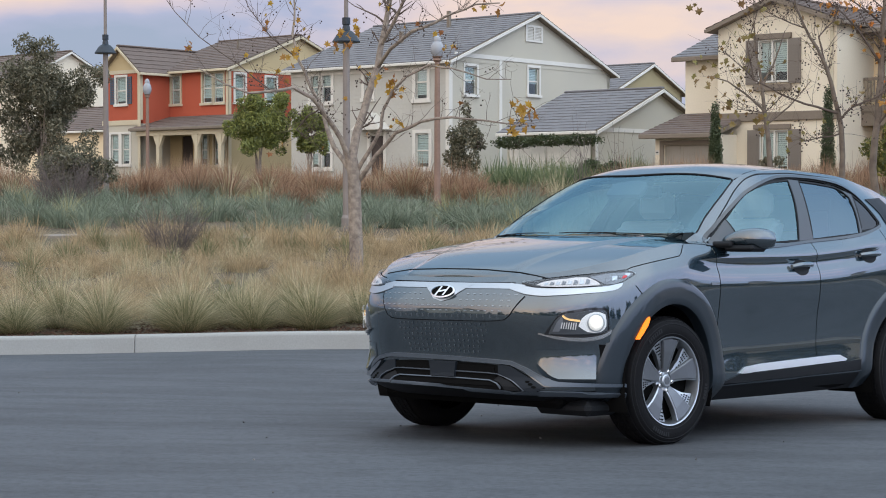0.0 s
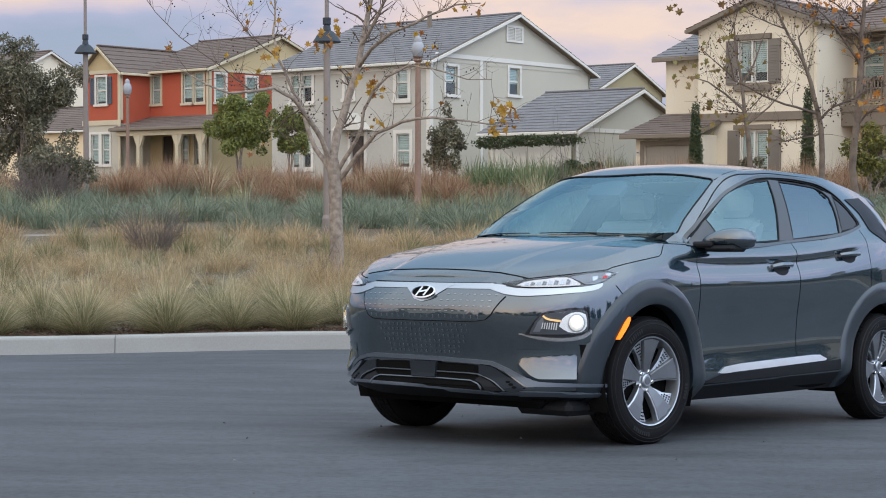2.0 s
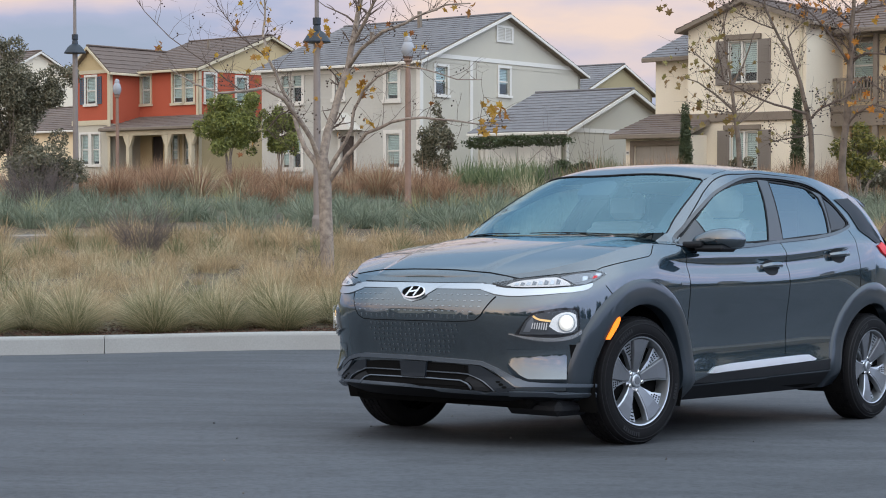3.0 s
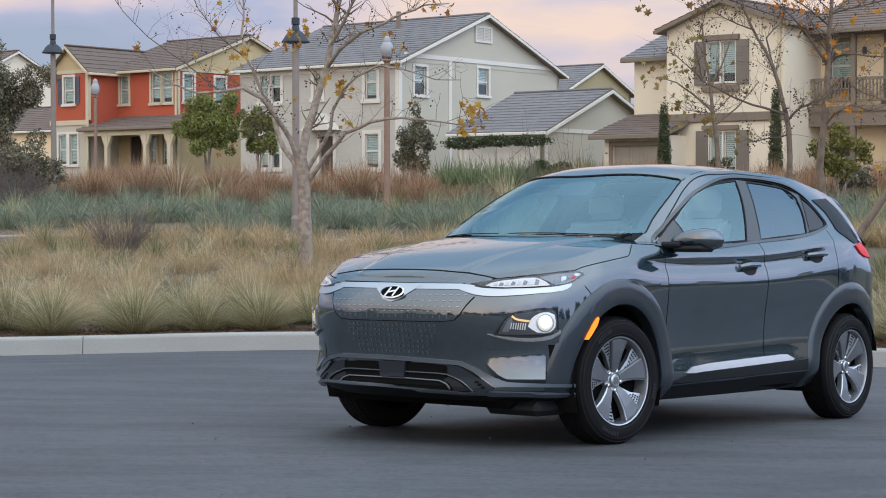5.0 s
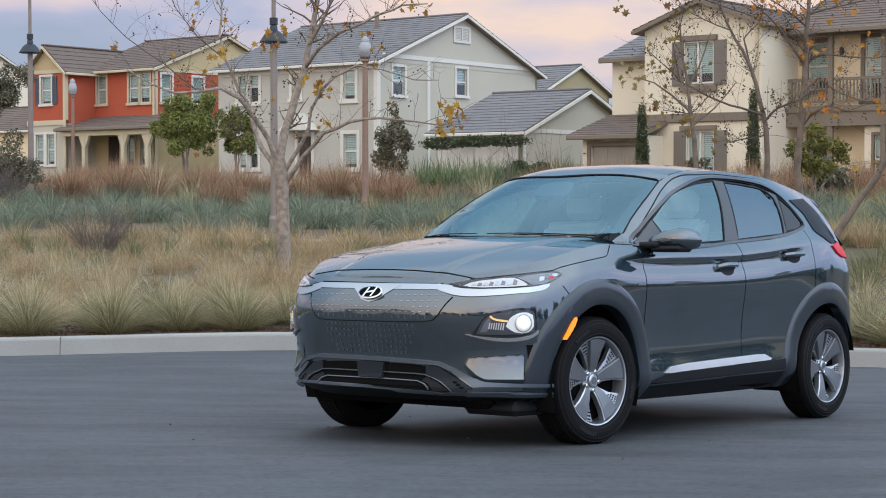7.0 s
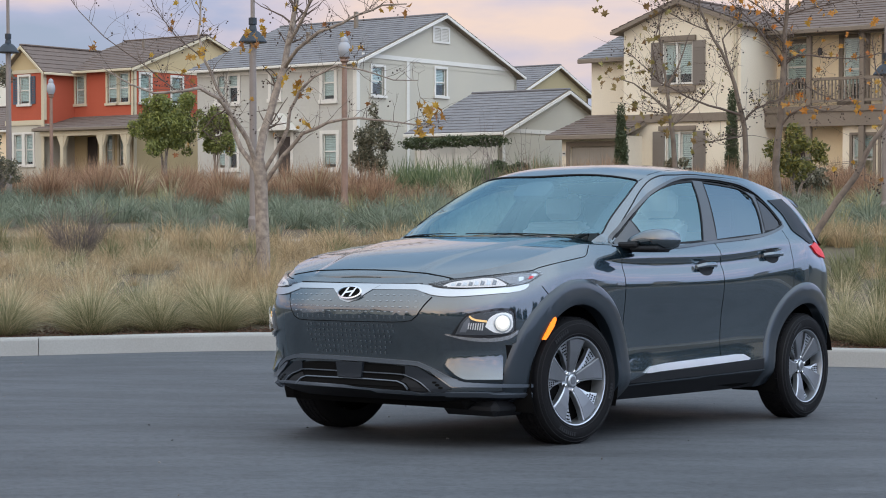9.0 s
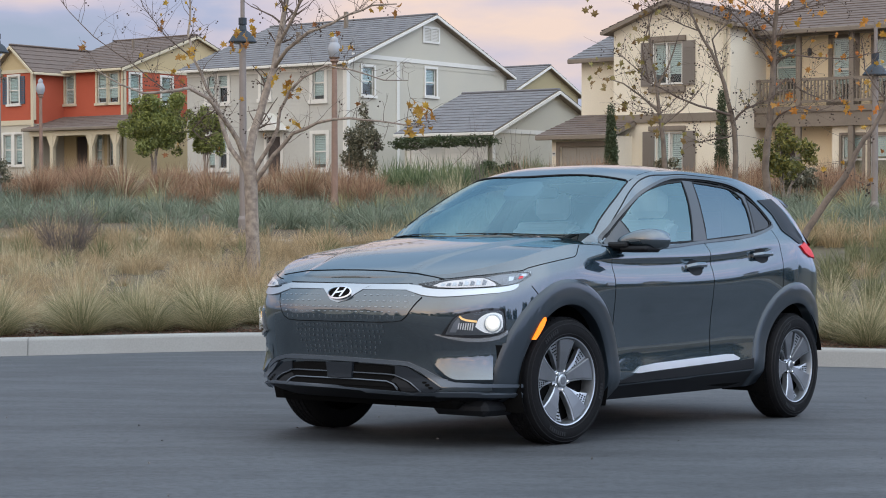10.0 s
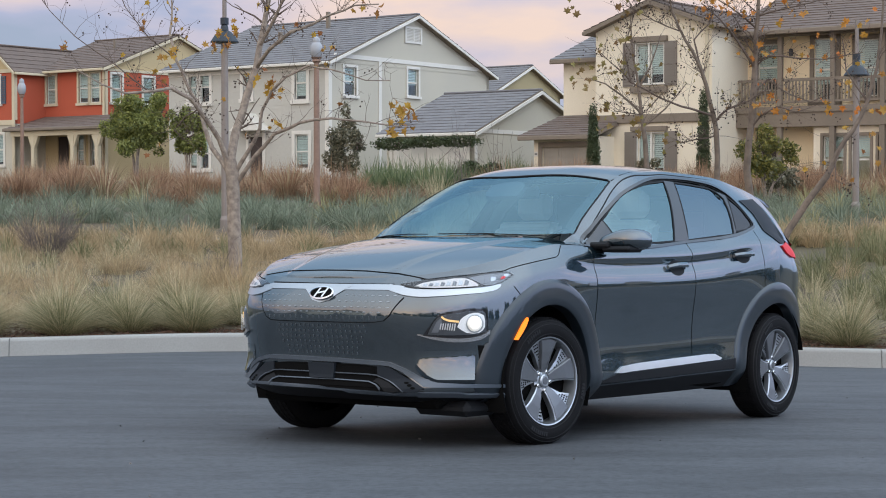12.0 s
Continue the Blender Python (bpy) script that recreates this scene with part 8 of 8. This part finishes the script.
def twiggy(x, y, height, reach, n, r, label, seed):
    """A leafless shrub: many crooked stems from one foot."""
    t = thing("shrub", pose(x, y, bed_z(x, y)), label, "shrub")
    rng = random.Random(seed)
    bm = bmesh.new()
    for _ in range(n):
        a, k = rng.uniform(0, 2 * math.pi), rng.random() ** 0.6
        p = Vector((0.22 * reach * math.cos(a), 0.22 * reach * math.sin(a), -0.05))
        d = Vector((math.cos(a) * k * reach / height, math.sin(a) * k * reach / height * 0.6, 1.0)).normalized()
        l = height * rng.uniform(0.5, 1.15)
        pts = [p]
        for _ in range(5):
            d = (d + Vector((rng.uniform(-0.22, 0.22), rng.uniform(-0.22, 0.22), rng.uniform(-0.1, 0.1)))).normalized()
            pts.append(pts[-1] + d * l / 5)
        tube(bm, pts, [r, r * 0.85, r * 0.7, r * 0.55, r * 0.45, r * 0.3], 4, False)
        for _ in range(3):
            q = pts[rng.randrange(2, 6)]
            tube(bm, [q, q + Vector((rng.uniform(-1, 1), rng.uniform(-1, 1), rng.uniform(0, 1))) * 0.16 * height], [r * 0.5, r * 0.3], 4, False)
    ob = part("stem_spray", bm, M_TWIG_PALE, t)
    ob["kind"] = "stuff"


M_TWIG_PALE = mat("grey_stems", (0.17, 0.135, 0.12), 0.9, random_value=0.8, island=True, hue=(0.08, 0.065, 0.06))


def bushes():
    leafy("tree", -15.0, 56.0, puffs(-0.3, 0, 4.5, 1.75, 1.3, 1.75, 44, 1, 0.24) + puffs(1.3, 0, 5.0, 0.75, 0.6, 0.9, 9, 2) + puffs(-1.5, 0, 3.1, 1.5, 1.0, 1.2, 22, 3, 0.24) + puffs(0.1, 0, 3.0, 1.5, 1.0, 1.5, 28, 33, 0.24) + puffs(1.7, 0, 5.0, 0.6, 0.5, 0.6, 7, 34), 36000, 0.052, M_LEAF_DARK, "dark grey-green broadleaf tree with silvery leaf undersides", "tree", 81, trunk_r=0.05)
    leafy("bush", -10.9, 43.0, puffs(0.05, 0, 1.95, 1.0, 0.7, 0.62, 24, 4, 0.4), 11000, 0.038, M_LEAF_DARK, "dense dark olive bush above dry twigs", "bush", 82, trunk_r=0.02)
    twiggy(-10.6, 41.6, 1.25, 1.1, 260, 0.007, "dry grey-brown twiggy bush", 83)
    leafy("tree", -9.4, 66.0, puffs(0.1, 0, 3.85, 1.48, 1.0, 1.48, 46, 6, 0.25), 21000, 0.060, M_LEAF_GREEN, "round bright green garden tree", "tree", 84, trunk_r=0.045)
    leafy("tree", -7.5, 66.0, puffs(0.05, 0, 3.75, 1.0, 0.7, 1.12, 30, 7, 0.27), 11000, 0.055, M_LEAF_GREEN, "small green standard tree with slim trunk", "tree", 85, trunk_r=0.035)
    leafy("shrub", -1.45, 58.0, puffs(0, 0, 3.0, 0.80, 0.6, 1.25, 34, 8, 0.24), 5200, 0.055, M_LEAF_DARK, "grey-green leggy shrub by the house corner", "shrub", 86, trunk_r=0.025)
    for k, (x, y, zt) in enumerate(((6.52, 55.0, 4.15), (10.2, 56.0, 4.8))):
        leafy("cypress", x, y, [(0, 0, 2.0 + (zt - 2.0) * i / 6, 0.26 - 0.022 * i, 0.26 - 0.022 * i, 0.42) for i in range(6)], 9000, 0.034, M_LEAF_CYPRESS, "narrow dark cypress against a cream wall", "cypress", 87 + k, trunk_r=0.03)
    leafy("shrub", 10.55, 46.5, puffs(0, 0, 1.75, 0.8, 0.6, 0.6, 16, 12, 0.3), 2200, 0.06, M_LEAF_DARK, "dark green rounded shrub below the balcony", "shrub", 97, trunk_r=0.02)
    leafy("bush", 9.85, 45.0, puffs(0.05, 0, 2.38, 0.95, 0.6, 0.85, 30, 9, 0.22), 3000, 0.055, M_LEAF_OLIVE, "yellow-green garden bush below the balcony", "bush", 90, trunk_r=0.02)
    twiggy(-5.8, 30.0, 1.0, 0.75, 210, 0.0040, "dark bare twiggy shrub among grasses", 91)
    twiggy(-2.26, 23.6, 0.80, 0.16, 22, 0.005, "dark leafless sapling beside the plane tree", 94)
    twiggy(2.1, 50.0, 2.3, 0.7, 16, 0.008, "thin bare sapling among tall reeds", 95)
    twiggy(3.3, 50.5, 2.1, 0.6, 14, 0.008, "thin bare sapling among tall reeds", 96)
    leafy("shrub", 8.6, 58.0, puffs(0.1, 0, 2.0, 0.5, 0.4, 0.55, 12, 11), 1200, 0.07, M_LEAF_DARK, "dark rounded shrub below the shuttered window", "shrub", 92, trunk_r=0.02)
    leafy("shrub", 2.95, 54.0, puffs(0, 0, 1.95, 0.95, 0.5, 0.55, 16, 13, 0.3), 4500, 0.045, M_LEAF_CYPRESS, "dark green leafy shrub among tall reeds", "shrub", 98, trunk_r=0.02)
    leafy("climber", 1.5, 66.2, [(-1.2, 0.9, 3.3, 0.9, 0.2, 0.25), (0, 0, 3.35, 0.9, 0.2, 0.22), (1.2, -0.9, 3.35, 0.9, 0.2, 0.22)], 3200, 0.06, M_LEAF_CYPRESS, "dark climbing plant over the garage door", "climber", 93, trunk_r=0.02)


def street_lamp(x, y, zb, pole_top, label):
    """A tall tapering pole through a bell-shaped shade, with a thinner mast above."""
    z = bed_z(x, y)
    t = thing("street_lamp", pose(x, y, z), label, "street lamp", "bell lamps on the slope")
    b = zb - z
    bm = bmesh.new()
    lathe(bm, [(0.11, -0.1), (0.11, 0.25), (0.078, 0.32), (0.070, b)], sides=14)
    part("pole", bm, M_POLE, t, smooth=False)
    bm = bmesh.new()
    lathe(bm, [(0.046, b), (0.042, pole_top - z)], sides=12)
    part("mast", bm, M_POLE, t)
    bm = bmesh.new()
    lathe(bm, [(0.29, b - 0.01), (0.292, b + 0.01), (0.25, b + 0.07), (0.20, b + 0.15), (0.14, b + 0.21), (0.085, b + 0.24), (0.075, b + 0.32), (0.06, b + 0.36)], sides=28)
    part("shade", bm, M_LAMP_TEAL, t, "dark teal bell shade", True)
    bm = bmesh.new()
    lathe(bm, [(0.085, b + 0.36), (0.085, b + 0.50)], sides=14)
    part("collar", bm, M_LAMP_TEAL, t)


def acorn_lamp(x, y, z1, z2, r, material, label):
    """A slim post with a milky acorn globe. z1: foot of the globe, z2: its tip."""
    z = bed_z(x, y)
    t = thing("post_lamp", pose(x, y, z), label, "street lamp", "acorn lamps by the houses")
    a, h = z1 - z, z2 - z1
    bm = bmesh.new()
    lathe(bm, [(0.10, -0.1), (0.10, 0.2), (0.085, 0.30), (0.075, a * 0.7), (0.065, a - 0.15)], sides=12)
    part("post", bm, material, t)
    bm = bmesh.new()
    lathe(bm, [(0.065, a - 0.15), (0.12, a - 0.10), (0.10, a - 0.05), (0.15, a)], sides=14)
    part("fitter", bm, M_POLE_RUST, t)
    bm = bmesh.new()
    lathe(bm, [(r * 0.62, a), (r * 0.95, a + h * 0.18), (r, a + h * 0.36), (r * 0.92, a + h * 0.52), (r * 0.70, a + h * 0.66), (r * 0.56, a + h * 0.70), (r * 0.60, a + h * 0.80), (r * 0.46, a + h * 0.92), (r * 0.12, a + h * 0.98), (r * 0.04, a + h)], sides=18)
    part("globe", bm, M_LAMP_GLOBE, t, "milky acorn globe", True)


grasses()
trees()
bushes()
street_lamp(-10.87, 47.0, 5.13, 7.4, "taupe lamp post with dark teal bell shade")
street_lamp(-3.32, 36.0, 4.45, 6.22, "taupe lamp post with dark teal bell shade")
street_lamp(10.83, 40.0, 4.08, 5.36, "taupe lamp post with dark teal bell shade")
acorn_lamp(-15.95, 77.0, 5.75, 6.45, 0.19, M_POLE_RUST, "rust-coloured post lamp with milky acorn globe")
acorn_lamp(-1.80, 45.0, 4.86, 5.40, 0.17, M_POLE_RUST, "rust-coloured post lamp with milky acorn globe")


def pebbles():
    """A few bits of grit lying on the road."""
    rng = random.Random(61)
    bm = bmesh.new()
    for _ in range(70):
        x, y = rng.uniform(-5.5, 5.5), rng.uniform(5.5, 17.0)
        m = Matrix.Translation((x, y, road_z(x, y) + 0.002)) @ Euler((rng.uniform(0, 3), rng.uniform(0, 3), rng.uniform(0, 3))).to_matrix().to_4x4() @ Matrix.Diagonal((rng.uniform(0.6, 1.6), 1.0, 0.6, 1.0))
        bmesh.ops.create_icosphere(bm, subdivisions=1, radius=rng.uniform(0.003, 0.009), matrix=m)
    me = bpy.data.meshes.new("grit")
    bm.to_mesh(me)
    bm.free()
    me.materials.append(M_GRIT)
    tagged(new("grit", me), "scattered pale grit on the asphalt", "grit", kind="stuff")


M_GRIT = mat("grit", (0.30, 0.28, 0.26), 0.9, random_value=1.0, island=True, hue=(0.03, 0.03, 0.03))
pebbles()


def surroundings():
    """Houses and trees behind the camera and beside the road, which the car's paint and glass mirror."""
    for x, y, w, mt, turn in ((50.0, 14.0, 13.0, M_STUCCO_GREIGE, -80), (-40.0, 4.0, 12.0, M_STUCCO_CREAM, 80)):
        far_house(x, y, -0.2, w, 9.0, 2.0, 5.6, mt, M_TILE_BROWN, "two-storey stucco house across the street", turn)
    rng = random.Random(77)
    spots = [(-38 + 3.3 * i + rng.uniform(-0.8, 0.8), -30 + rng.uniform(-3, 3) + 0.012 * (-38 + 3.3 * i) ** 2) for i in range(24)] + [(33 + rng.uniform(-2, 2), -8 + 6.0 * i) for i in range(7)]
    for k, (x, y) in enumerate(spots):
        h = rng.uniform(2.8, 4.8)
        t = thing("tree", pose(x, y, -0.3), "round dark green street tree across the road", "tree", "street trees across the road")
        bm = bmesh.new()
        tube(bm, [(0, 0, -0.3), (0.05, 0, h * 0.3), (0, 0, h * 0.75)], [0.16, 0.12, 0.05], 8)
        part("trunk", bm, M_BARK, t)
        leaf_cloud("crown", puffs(0, 0, h * 0.46, h * 0.62, h * 0.50, h * 0.50, 16, 300 + k), 1500, 0.24, M_LEAF_DARK, 300 + k, t)


surroundings()
